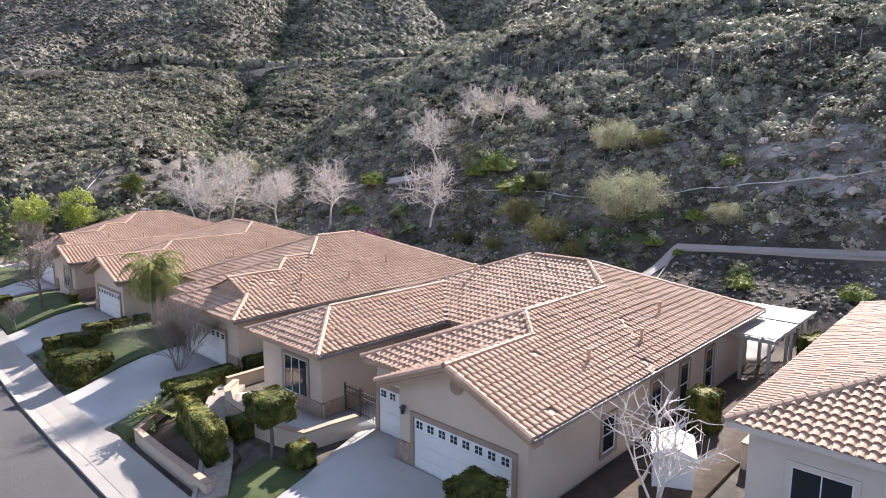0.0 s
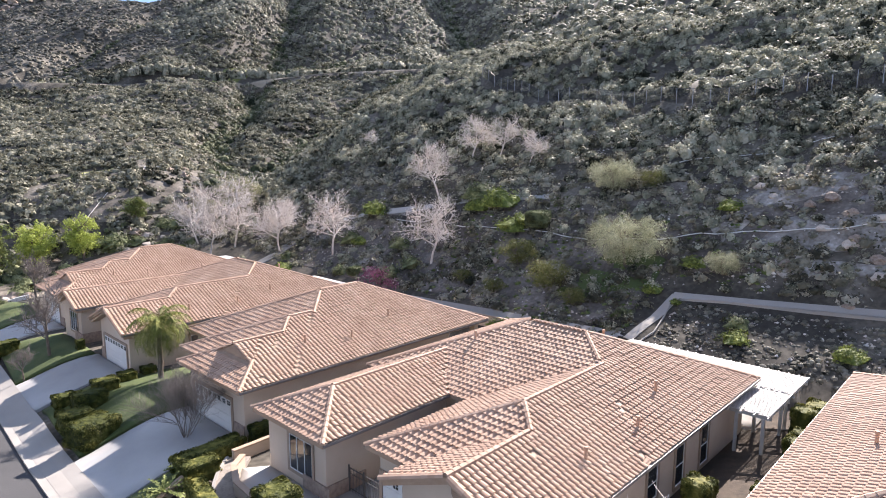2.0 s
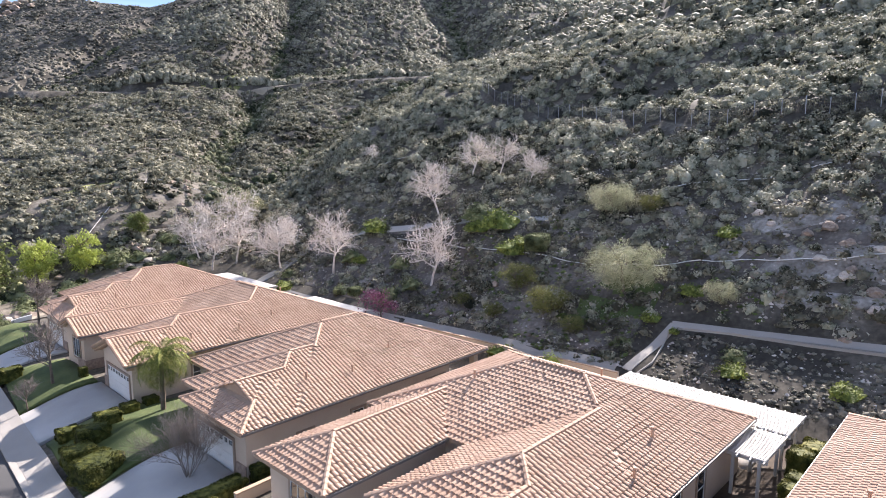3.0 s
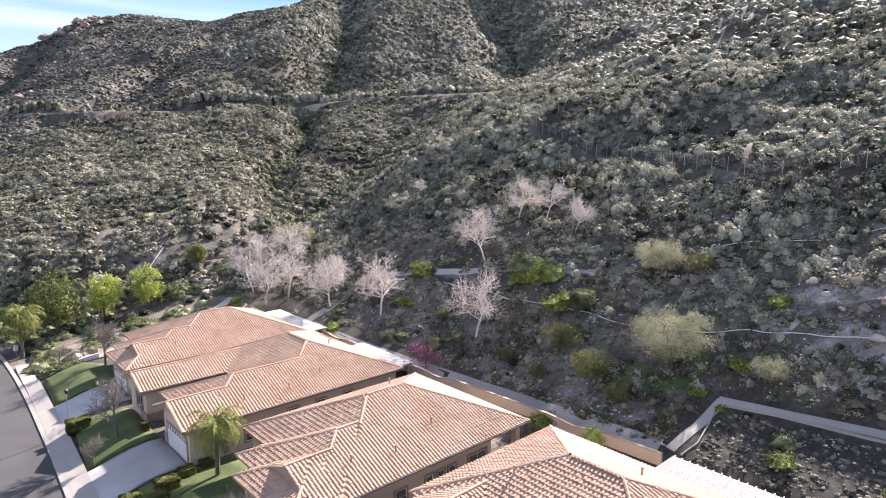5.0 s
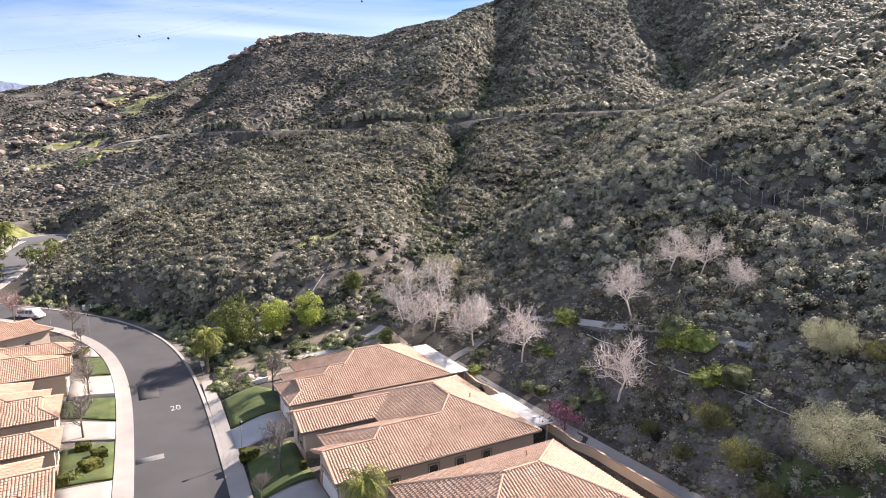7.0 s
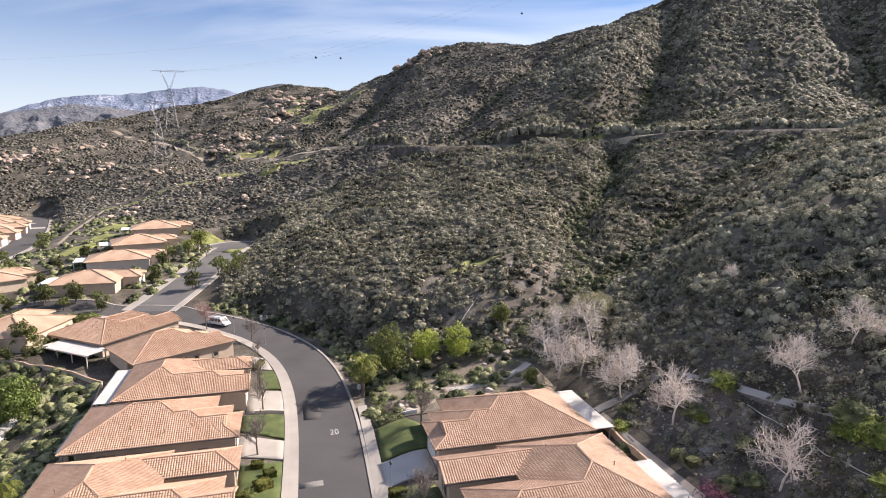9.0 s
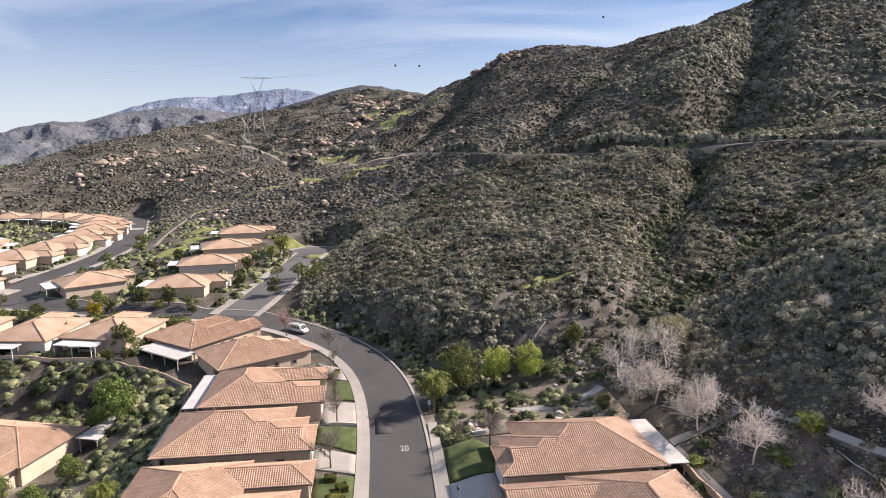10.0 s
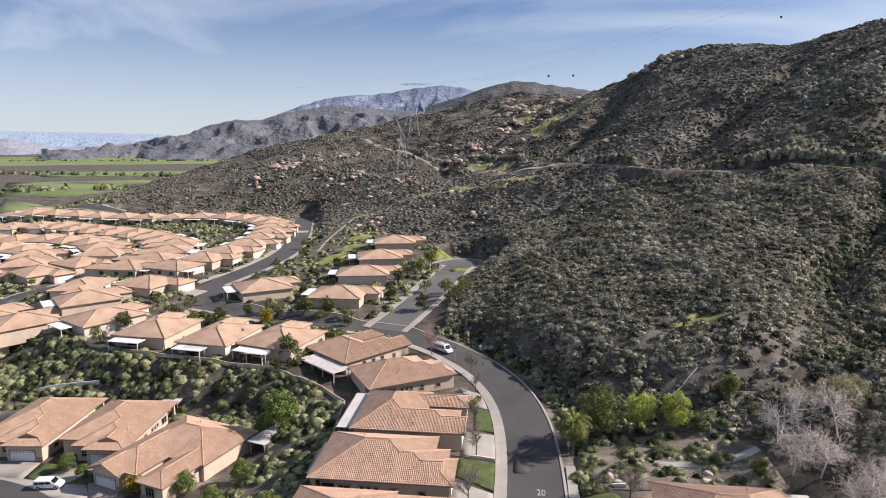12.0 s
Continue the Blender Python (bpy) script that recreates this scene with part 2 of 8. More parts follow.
VALE = [(-34, 235, 7), (-34, 270, 18), (-60, 330, 20), (-110, 340, 12), (-160, 370, 5), (-260, 345, 3)]
BANK = [(-46, -30, -3), (-47, 60, -3.0), (-48, 100, -2.5), (-60, 113, -1.8), (-90, 117.5, -0.8), (-112, 120.5, -0.3), (-134, 130, -0.6), (-145, 128, -1.2)]
BANK_FOOT = [(-62, -30, -10), (-62, 80, -9), (-70, 98, -8.6), (-110, 107, -8.8), (-150, 112, -8)]
LOWER = [(-100, -30, -12), (-100, 75, -9.8), (-170, 90, -12), (-260, 60, -14)]
TERRACE = [(-150, 140, 1), (-150, 190, 2), (-220, 250, 2), (-300, 300, 1), (-380, 330, -3)]
PLAIN = [(-700, -400, -25), (-520, 300, -18), (-480, 640, -16), (-420, 1000, -16), (-200, 1500, -16), (300, 2500, -18)]
PLAIN_FAR = [(-4000, -2000, -25), (-3600, 3000, -25), (-2000, 4600, -25), (1500, 4800, -20)]
BEHIND = [(-60, -200, -2), (60, -260, 20), (400, -300, 150), (900, 400, 250), (900, 1500, 250)]
LINES = [STREET, COURT, UPPER_STREET, LOTS_FOOT, BENCH, MID, SHOULDER, BROW, UPPER, CROWN, SPUR, SIDE, DRAW, GULLY, KNOLL, FLANK, PEAK, ROCKY, ROCKY_FACE, TRAIL, VALE,
         BANK, BANK_FOOT, LOWER, TERRACE, PLAIN, PLAIN_FAR, BEHIND]

# house pads: x0, x1, y0, y1, z
PADS = [(-1, 25, -7, 13.5, 0.0), (0.5, 25, 14.5, 32, -0.35), (0.5, 25, 33, 53, -0.85), (1.5, 25, 54, 72, -1.25), (1, 26, -27, -9, 0.55), (-45, -23, 60, 82, -2.6), (-45, -23, 40, 59, -2.65), (-45, -23, 22, 39, -2.35), (-45, -23, 83, 103, -2.6), (-118, -67, 71, 107, -9.55)]


# the rows of the town: the line that the houses stand on, and the streets that they face
TOWN_ROWS = [[(-333, 339), (-283, 331), (-226, 328), (-188, 334), (-163, 324), (-143, 302), (-135, 271), (-133, 244), (-137, 222), (-139, 205), (-145, 184)],
             [(-345, 300), (-290, 296), (-261, 299), (-227, 284), (-190, 269), (-164, 244), (-157, 222), (-158, 196)],
             [(-340, 262), (-261, 254), (-229, 253), (-207, 244), (-187, 226), (-184, 209), (-190, 195), (-199, 180)],
             [(-330, 236), (-250, 236), (-222, 229), (-210, 206), (-214, 186), (-222, 172)], [(-340, 385), (-400, 380)], [(-300, 205), (-240, 180), (-215, 150)]]
ROAD_OUTER = [(-113, 175, 0), (-111, 200, 0), (-112, 226, 0), (-120, 268, 0), (-137, 322, 0), (-160, 350, 0), (-200, 358, 0), (-262, 353, 0), (-345, 364, 0)]
ROAD_INNER = [(-345, 281, 0), (-250, 277, 0), (-216, 267, 0), (-198, 257, 0), (-180, 236, 0), (-169, 210, 0), (-171, 192, 0), (-175, 177, 0), (-182, 162, 0), (-196, 145, 0), (-225, 130, 0)]
# front corner place, turn and kind of each house
SITES = [(-107, 140, 265, 0), (-88, 138, 262, 1), (-70.5, 137, 255, 2), (-124, 147, 240, 1), (-138, 160, 225, 0), (-128, 172, 165, 2), (-60, 167, 180, 0), (-57.5, 192, 190, 1), (-57, 214, 195, 2), (-55, 235, 190, 0),
         (-89, 178, 215, 2), (-156, 162, 100, 1), (-146, 143, 235, 0), (-165, 150, 235, 2), (-152, 126, 240, 1)]


def nearest_on(line, x, y):
    """Distance to a line of points and the height of it there."""
    best = np.full(x.shape, 1e18)
    z = np.zeros(x.shape)
    for (ax, ay, az), (bx, by, bz) in zip(line[:-1], line[1:]):
        dx, dy = bx - ax, by - ay
        k = np.clip(((x - ax) * dx + (y - ay) * dy) / (dx * dx + dy * dy), 0, 1)
        d = (x - ax - k * dx) ** 2 + (y - ay - k * dy) ** 2
        near = d < best
        best = np.where(near, d, best)
        z = np.where(near, az + k * (bz - az), z)
    return best, z


def ease(v, a, b):
    k = np.clip((v - a) / (b - a), 0, 1)
    return k * k * (3 - 2 * k)


def wander(x, y, size, seed=0.0):
    """Soft rolling noise, about -1 to 1."""
    u, v = x / size + seed, y / size - seed * 1.7
    return (np.sin(1.9 * u + 1.3 * np.sin(1.1 * v + seed)) * np.cos(1.7 * v + 1.1 * np.sin(1.3 * u)) +
            0.5 * np.sin(3.7 * u + 2.0 * np.sin(2.3 * v)) * np.cos(4.1 * v + 1.0)) / 1.3


def between(x, y):
    """A first height: each line weighs by its nearness."""
    top, bottom = np.zeros(x.shape), np.zeros(x.shape)
    for line in LINES:
        d, z = nearest_on(line, x, y)
        w = 1.0 / (d + 45.0) ** 1.8
        top, bottom = top + w * z, bottom + w
    return top / bottom


# A sheet stretched over the lines, on a grid of 4 m.
SHEET_X, SHEET_Y, STEP = -420.0, -140.0, 4.0
SHEET = between(*np.meshgrid(SHEET_X + STEP * np.arange(220), SHEET_Y + STEP * np.arange(215)))
SHEET[:, 0] = -17.0
top_x = SHEET_X + STEP * np.arange(220)
SHEET[-1] = np.where(top_x < -150, -17.0 + 40 * ease(top_x, -330, -150), SHEET[-1])
pinned, pin_z = np.zeros(SHEET.shape), np.zeros(SHEET.shape)
for line in LINES:
    for (ax, ay, az), (bx, by, bz) in zip(line[:-1], line[1:]):
        for k in np.linspace(0, 1, max(2, int(math.hypot(bx - ax, by - ay) / 2))):
            i, j = round((ay + k * (by - ay) - SHEET_Y) / STEP), round((ax + k * (bx - ax) - SHEET_X) / STEP)
            if 0 < i < SHEET.shape[0] - 1 and 0 < j < SHEET.shape[1] - 1:
                pinned[i, j] += 1
                pin_z[i, j] += az + k * (bz - az)
pins = pinned > 0
pin_z[pins] /= pinned[pins]
for turn in range(700):
    SHEET[1:-1, 1:-1] = (SHEET[:-2, 1:-1] + SHEET[2:, 1:-1] + SHEET[1:-1, :-2] + SHEET[1:-1, 2:]) / 4
    SHEET[pins] = pin_z[pins]
for turn in range(5):
    SHEET[1:-1, 1:-1] = 0.5 * SHEET[1:-1, 1:-1] + (SHEET[:-2, 1:-1] + SHEET[2:, 1:-1] + SHEET[1:-1, :-2] + SHEET[1:-1, 2:]) / 8


def sheet_height(x, y):
    u, v = np.clip((x - SHEET_X) / STEP, 0, SHEET.shape[1] - 1.001), np.clip((y - SHEET_Y) / STEP, 0, SHEET.shape[0] - 1.001)
    j, i = np.floor(u).astype(int), np.floor(v).astype(int)
    u, v = u - j, v - i
    u, v = u * u * (3 - 2 * u) * 0.3 + u * 0.7, v * v * (3 - 2 * v) * 0.3 + v * 0.7
    inside = SHEET[i, j] * (1 - u) * (1 - v) + SHEET[i, j + 1] * u * (1 - v) + SHEET[i + 1, j] * (1 - u) * v + SHEET[i + 1, j + 1] * u * v
    edge = np.minimum(np.minimum(x - SHEET_X, SHEET_X + 876 - x), np.minimum(y - SHEET_Y, SHEET_Y + 856 - y))
    k = ease(edge, 0, 60)
    beyond = -18.0 + 130 * ease(x, 30, 450) * (1 - ease(np.hypot(x, y), 1500, 3500)) * ease(y, -400, 0) + 20 * ease(y, 200, -300) * ease(x, -300, 0)
    return inside * k + beyond * (1 - k)


def rows_of_houses():
    n = 0
    for row in TOWN_ROWS:
        spare = 8.0
        for (ax, ay), (bx, by) in zip(row[:-1], row[1:]):
            gap = math.hypot(bx - ax, by - ay)
            while spare < gap:
                k = spare / gap
                x, y = ax + k * (bx - ax), ay + k * (by - ay)
                nx, ny = -(by - ay) / gap, (bx - ax) / gap
                near = [min(float(nearest_on(r, np.array(x + s * 9 * nx), np.array(y + s * 9 * ny))[0]) for r in (ROAD_OUTER, ROAD_INNER)) for s in (-1, 1)]
                s = 1 if near[0] < near[1] else -1
                SITES.append((x - s * 9.5 * nx, y - s * 9.5 * ny, math.degrees(math.atan2(s * ny, s * nx)), n % 3))
                n += 1
                spare += 15.8
            spare -= gap


rows_of_houses()
YARDS = [(x + 9 * math.cos(math.radians(a)), y + 9 * math.sin(math.radians(a))) for x, y, a, k in SITES]
YARD_Z = sheet_height(np.array([p[0] for p in YARDS]), np.array([p[1] for p in YARDS])) + 0.3


def height(x, y):
    x, y = np.asarray(x, float), np.asarray(y, float)
    h = sheet_height(x, y)
    away = np.minimum(np.minimum(nearest_on(STREET, x, y)[0], nearest_on(COURT, x, y)[0]), nearest_on(UPPER_STREET, x, y)[0]) ** 0.5
    wild = ease(away, 20, 45) * ease(np.maximum(x - 34, y - 95), 0, 30) * (1 - ease(np.hypot(x, y), 900, 1500))
    h = h + wild * (1.3 * wander(x, y, 17.0, 0.3) + 0.75 * wander(x, y, 8.0, 1.1) + ease(y, 150, 300) * 2.5 * wander(x, y, 45.0, 2.2))
    for line, deep, half in RAVINES:
        h = h - deep * (1 - ease(nearest_on(line, x, y)[0] ** 0.5, 0, half))
    # the street's bed is level across
    for line, half in ((STREET, 7.0), (COURT, 6.0), (UPPER_STREET, 6.0)):
        d, z = nearest_on(line, x, y)
        k = 1 - ease(d ** 0.5, half, half + 7)
        h = h * (1 - k) + z * k
    d, z = nearest_on(TRAIL, x, y)
    k = 1 - ease(d ** 0.5, 1.5, 4.0)
    h = h * (1 - k) + z * k
    bulb = np.hypot(x + 34, y - 216)
    k = 1 - ease(bulb, 13, 20)
    h = h * (1 - k) + 5.0 * k
    for (a, b), z in zip(YARDS, YARD_Z):
        near = (np.abs(x - a) < 18) & (np.abs(y - b) < 18)
        if np.any(near):
            k = np.where(near, 1 - ease(np.hypot(x - a, y - b), 12.5, 18), 0)
            h = h * (1 - k) + z * k
    for x0, x1, y0, y1, z in PADS:
        left, right = (0.5, 1.0) if x0 > -5 else (1.0, 0.6)
        out = np.hypot(np.maximum(np.maximum((x0 - x) * left, (x - x1) * right), 0), np.maximum(np.maximum(y0 - y, y - y1), 0))
        k = 1 - 0.5 * ease(out, 0.2, 4.0) - 0.5 * np.clip((out - 0.2) / 3.8, 0, 1)
        h = h * (1 - k) + z * k
    return h


def mesh_from(name, verts, faces, mat, smooth=False):
    me = bpy.data.meshes.new(name)
    me.from_pydata([tuple(v) for v in verts], [], [tuple(f) for f in faces])
    for m in (mat if isinstance(mat, (list, tuple)) else [mat]):
        me.materials.append(m)
    if smooth:
        me.polygons.foreach_set("use_smooth", np.ones(len(me.polygons), bool))
    me.update()
    return me


def spaced(lo, hi, near_lo, near_hi, step, grow=1.07):
    mid = list(np.arange(near_lo, near_hi + 1e-6, step))
    a, s = near_hi, step
    while a < hi:
        s *= grow
        a += s
        mid.append(a)
    a, s = near_lo, step
    while a > lo:
        s *= grow
        a -= s
        mid.insert(0, a)
    return np.array(mid)


gx = spaced(-4400, 1500, -70, 190, 1.8)
gy = spaced(-600, 4800, -30, 300, 1.9)
GX, GY = np.meshgrid(gx, gy)
GZ = height(GX, GY)


def street_dip(x, y):
    """How far the soil lies below the paving."""
    d = np.minimum(np.minimum(nearest_on(STREET, x, y)[0], nearest_on(COURT, x, y)[0]), nearest_on(UPPER_STREET, x, y)[0]) ** 0.5
    d = np.minimum(d, np.hypot(x + 34, y - 216) - 7)
    yard = (x > -45) & (x < 26.5) & (y < 104) & (y > -30)
    return np.maximum(0.25 * (1 - ease(d, 6.5, 8.5)), np.where(yard, 0.1, 0.0))


nx, ny = len(gx), len(gy)
gi = np.arange(nx * ny).reshape(ny, nx)
quads = np.stack([gi[:-1, :-1], gi[:-1, 1:], gi[1:, 1:], gi[1:, :-1]], -1).reshape(-1, 4)
ground_mesh = mesh_from("ground", np.stack([GX, GY, GZ - street_dip(GX, GY)], -1).reshape(-1, 3).tolist(), quads.tolist(), M["soil"], True)
ground = tagged(new("ground", ground_mesh), "dry brown hillside soil under chaparral, with valley fields beyond", "ground", kind="structure")


def ribbon(name, line, left, right, lift, mat, step=2.0, thick=0.3, cols=4):
    """A strip along a line, from left to right metres of it, that follows the ground."""
    pts = np.array([p[:2] for p in line], float)
    dense = []
    for a, b in zip(pts[:-1], pts[1:]):
        n = max(1, int(np.hypot(*(b - a)) / step))
        dense += [a + (b - a) * k / n for k in range(n)]
    dense.append(pts[-1])
    dense = np.array(dense)
    for _ in range(60):
        dense[1:-1] = dense[1:-1] * 0.5 + (dense[:-2] + dense[2:]) * 0.25
    t = np.gradient(dense, axis=0)
    t /= np.linalg.norm(t, axis=1)[:, None]
    side = np.stack([t[:, 1], -t[:, 0]], 1)
    off = np.linspace(left, right, cols)
    P = dense[:, None, :] + side[:, None, :] * off[None, :, None]
    Z = height(P[..., 0], P[..., 1]) + lift
    verts = np.concatenate([P, Z[..., None]], -1)
    n, c = verts.shape[:2]
    top = verts.reshape(-1, 3)
    low = top - [0, 0, thick]
    allv = np.concatenate([top, low])
    faces = []
    for i in range(n - 1):
        for j in range(c - 1):
            faces.append((i * c + j, i * c + j + 1, (i + 1) * c + j + 1, (i + 1) * c + j))
        a, b = i * c, (i + 1) * c
        faces.append((a, b, b + n * c, a + n * c))
        a, b = i * c + c - 1, (i + 1) * c + c - 1
        faces.append((b, a, a + n * c, b + n * c))
    faces.append(tuple([j for j in range(c)][::-1] + [j + n * c for j in range(c)]))
    e = (n - 1) * c
    faces.append(tuple([e + j for j in range(c)] + [e + j + n * c for j in range(c)][::-1]))
    return mesh_from(name, allv.tolist(), faces, mat)


road = tagged(new("road", ribbon("road", STREET, -4.6, 4.6, 0.0, M["asphalt"], cols=6)), "dark asphalt residential street, curving downhill", "road", kind="structure")
for name, a, b in (("kerb_east", 4.55, 5.0), ("kerb_west", -5.0, -4.55)):
    tagged(new(name, ribbon(name, STREET, a, b, 0.13, M["concrete"], cols=2)), "pale concrete kerb along the street", "kerb", kind="structure")
tagged(new("pavement_east", ribbon("pavement_east", STREET[:6], 5.0, 6.6, 0.14, M["concrete"], cols=3)), "pale concrete pavement beside the kerb", "pavement", kind="structure")
tagged(new("pavement_west", ribbon("pavement_west", STREET, -6.6, -5.0, 0.14, M["concrete"], cols=3)), "pale concrete pavement beside the kerb", "pavement", kind="structure")
tagged(new("road_court", ribbon("road_court", COURT, -5, 5, 0.03, M["asphalt_court"], cols=5)), "asphalt road up to the turning circle", "road", kind="structure")
tagged(new("road_upper", ribbon("road_upper", UPPER_STREET, -4.6, 4.6, 0.01, M["asphalt"], cols=5)), "asphalt side street between houses", "road", kind="structure")
for name, line in (("court", COURT), ("upper", UPPER_STREET)):
    for side, a, b in (("west", -7.4, -5.0), ("east", 5.0, 6.6)):
        tagged(new("pavement_" + name + "_" + side, ribbon("pavement", line[1:] if name == "upper" else line[:4], a, b, 0.16, M["concrete"], cols=3)), "pale concrete pavement along the side street", "pavement", kind="structure")
bulb_line = [(-34 + 11.5 * math.cos(a), 216 + 11.5 * math.sin(a), 0) for a in np.radians(np.arange(-70, 211, 8))]

# ---- houses ----


def part(name, bm, mat, parent, label="", mirror=False):
    if mirror:
        bmesh.ops.scale(bm, vec=(-1, 1, 1), verts=bm.verts)
        bmesh.ops.reverse_faces(bm, faces=bm.faces)
    me = bpy.data.meshes.new(name)
    bm.to_mesh(me)
    bm.free()
    for m in (mat if isinstance(mat, (list, tuple)) else [mat]):
        me.materials.append(m)
    ob = new(name, me)
    ob.parent = parent
    if label:
        ob["label"] = label
    return ob


def part_mesh(name, verts, faces, mat, parent, label="", smooth=False):
    ob = new(name, mesh_from(name, verts, faces, mat, smooth))
    ob.parent = parent
    if label:
        ob["label"] = label
    return ob


def quick_mesh(name, verts, faces, mat, smooth=False):
    """A mesh from arrays whose faces all have the same number of corners."""
    verts, faces = np.asarray(verts, np.float32), np.asarray(faces, np.int32)
    me = bpy.data.meshes.new(name)
    n, k = faces.shape
    me.vertices.add(len(verts))
    me.vertices.foreach_set("co", verts.ravel())
    me.loops.add(n * k)
    me.loops.foreach_set("vertex_index", faces.ravel())
    me.polygons.add(n)
    me.polygons.foreach_set("loop_start", np.arange(0, n * k, k, dtype=np.int32))
    me.polygons.foreach_set("use_smooth", np.full(n, smooth))
    me.materials.append(mat)
    me.update(calc_edges=True)
    return me


def box(bm, x0, x1, y0, y1, z0, z1):
    v = [bm.verts.new(p) for p in ((x0, y0, z0), (x1, y0, z0), (x1, y1, z0), (x0, y1, z0), (x0, y0, z1), (x1, y0, z1), (x1, y1, z1), (x0, y1, z1))]
    for f in ((3, 2, 1, 0), (4, 5, 6, 7), (0, 1, 5, 4), (1, 2, 6, 5), (2, 3, 7, 6), (3, 0, 4, 7)):
        bm.faces.new([v[i] for i in f])
    return v


def boxes(*list_of):
    bm = bmesh.new()
    for b in list_of:
        box(bm, *b)
    return bm


def hip(x0, x1, y0, y1, axis, r, r0, r1, zr, ze):
    """A hipped roof over a rectangle. Its ridge runs along axis from r0 to r1 at r on the other axis. A ridge that reaches an edge makes a gable there.
    Gives its planes, each a loop of (x, y, z) with the eave edge first, and its ridge and hip lines."""
    if axis == "x":
        a, b = (r0, r, zr), (r1, r, zr)
        planes = [[(x0, y0, ze), (x1, y0, ze), b, a], [(x1, y1, ze), (x0, y1, ze), a, b]]
        ends = ((r0 > x0 + 0.01, a, (x0, y1, ze), (x0, y0, ze)), (r1 < x1 - 0.01, b, (x1, y0, ze), (x1, y1, ze)))
    else:
        a, b = (r, r0, zr), (r, r1, zr)
        planes = [[(x1, y0, ze), (x1, y1, ze), b, a], [(x0, y1, ze), (x0, y0, ze), a, b]]
        ends = ((r0 > y0 + 0.01, a, (x0, y0, ze), (x1, y0, ze)), (r1 < y1 - 0.01, b, (x1, y1, ze), (x0, y1, ze)))
    lines = [(a, b)]
    for hipped, top, p, q in ends:
        if hipped:
            planes.append([p, q, top])
            lines += [(p, top), (q, top)]
        else:
            lines += [(p, top, True), (q, top, True)]
    return planes, lines


class Plane:
    def __init__(self, loop):
        self.loop = np.array(loop, float)
        p, q = self.loop[0], self.loop[1]
        self.o = p
        self.u = (q - p) / np.linalg.norm(q - p)
        n = np.cross(q - p, self.loop[2] - p)
        self.n = n / np.linalg.norm(n)
        self.v = np.cross(self.n, self.u)

    def z(self, x, y):
        return self.o[2] - (self.n[0] * (x - self.o[0]) + self.n[1] * (y - self.o[1])) / self.n[2]

    def holds(self, x, y, slack=0.0):
        ok = np.ones(np.shape(x), bool)
        for a, b in zip(self.loop, np.roll(self.loop, -1, 0)):
            ex, ey = b[0] - a[0], b[1] - a[1]
            ok &= (ex * (y - a[1]) - ey * (x - a[0])) >= -slack * math.hypot(ex, ey)
        return ok


def roof_top(planes, x, y):
    top = np.full(np.shape(x), -1e9)
    for p in planes:
        top = np.where(p.holds(x, y, 0.02), np.maximum(top, p.z(x, y)), top)
    return top


TILE_W, TILE_D = 0.30, 0.37


def tile_shape(fine):
    """One S-shaped clay tile: across, up the slope, out of it."""
    s = np.array([0, 0.12, 0.37, 0.62, 0.74, 0.87, 1.0]) if fine else np.array([0, 0.18, 0.56, 0.74, 1.0])
    arch = np.where(s <= 0.74, 0.06 * np.sin(np.pi * np.clip(s / 0.74, 0, 1)) ** 0.75, -0.02)
    k = len(s)
    low = np.stack([s * TILE_W, np.zeros(k) - 0.02, arch + 0.068], 1)
    top = np.stack([s * TILE_W, np.full(k, TILE_D + 0.03), arch + 0.006], 1)
    lip = np.stack([s * TILE_W, np.zeros(k) - 0.015, np.maximum(arch, 0) * 0.72 - 0.0], 1)
    verts = np.concatenate([low, top, lip])
    faces = [(i, i + 1, k + i + 1, k + i) for i in range(k - 1)] + [(2 * k + i, 2 * k + i + 1, i + 1, i) for i in range(k - 1) if s[i] > 0.6]
    return verts, np.array(faces)


def tile_places(planes):
    """Corner and axes of every tile that lies on top of the roof."""
    O, U, V, N = [], [], [], []
    for p in planes:
        span = (p.loop - p.o) @ np.stack([p.u, p.v], 1)
        lo, hi = span.min(0), span.max(0)
        cu = np.arange(math.floor(lo[0] / TILE_W), math.ceil(hi[0] / TILE_W)) * TILE_W
        cv = np.arange(0, math.ceil(hi[1] / TILE_D)) * TILE_D
        a, b = np.meshgrid(cu, cv)
        a, b = a.ravel(), b.ravel()
        mid = p.o + (a + TILE_W / 2)[:, None] * p.u + (b + TILE_D / 2)[:, None] * p.v
        keep = p.holds(mid[:, 0], mid[:, 1], 0.03)
        keep &= mid[:, 2] >= roof_top(planes, mid[:, 0], mid[:, 1]) - 0.04
        for q in planes[:planes.index(p)]:
            keep &= ~(q.holds(mid[:, 0], mid[:, 1], 0.02) & (q.z(mid[:, 0], mid[:, 1]) > mid[:, 2] - 0.04))
        at = p.o + a[:, None] * p.u + b[:, None] * p.v + 0.012 * p.n
        at = at[keep]
        O.append(at)
        for store, axis in ((U, p.u), (V, p.v), (N, p.n)):
            store.append(np.repeat(axis[None], len(at), 0))
    return [np.concatenate(k) for k in (O, U, V, N)]


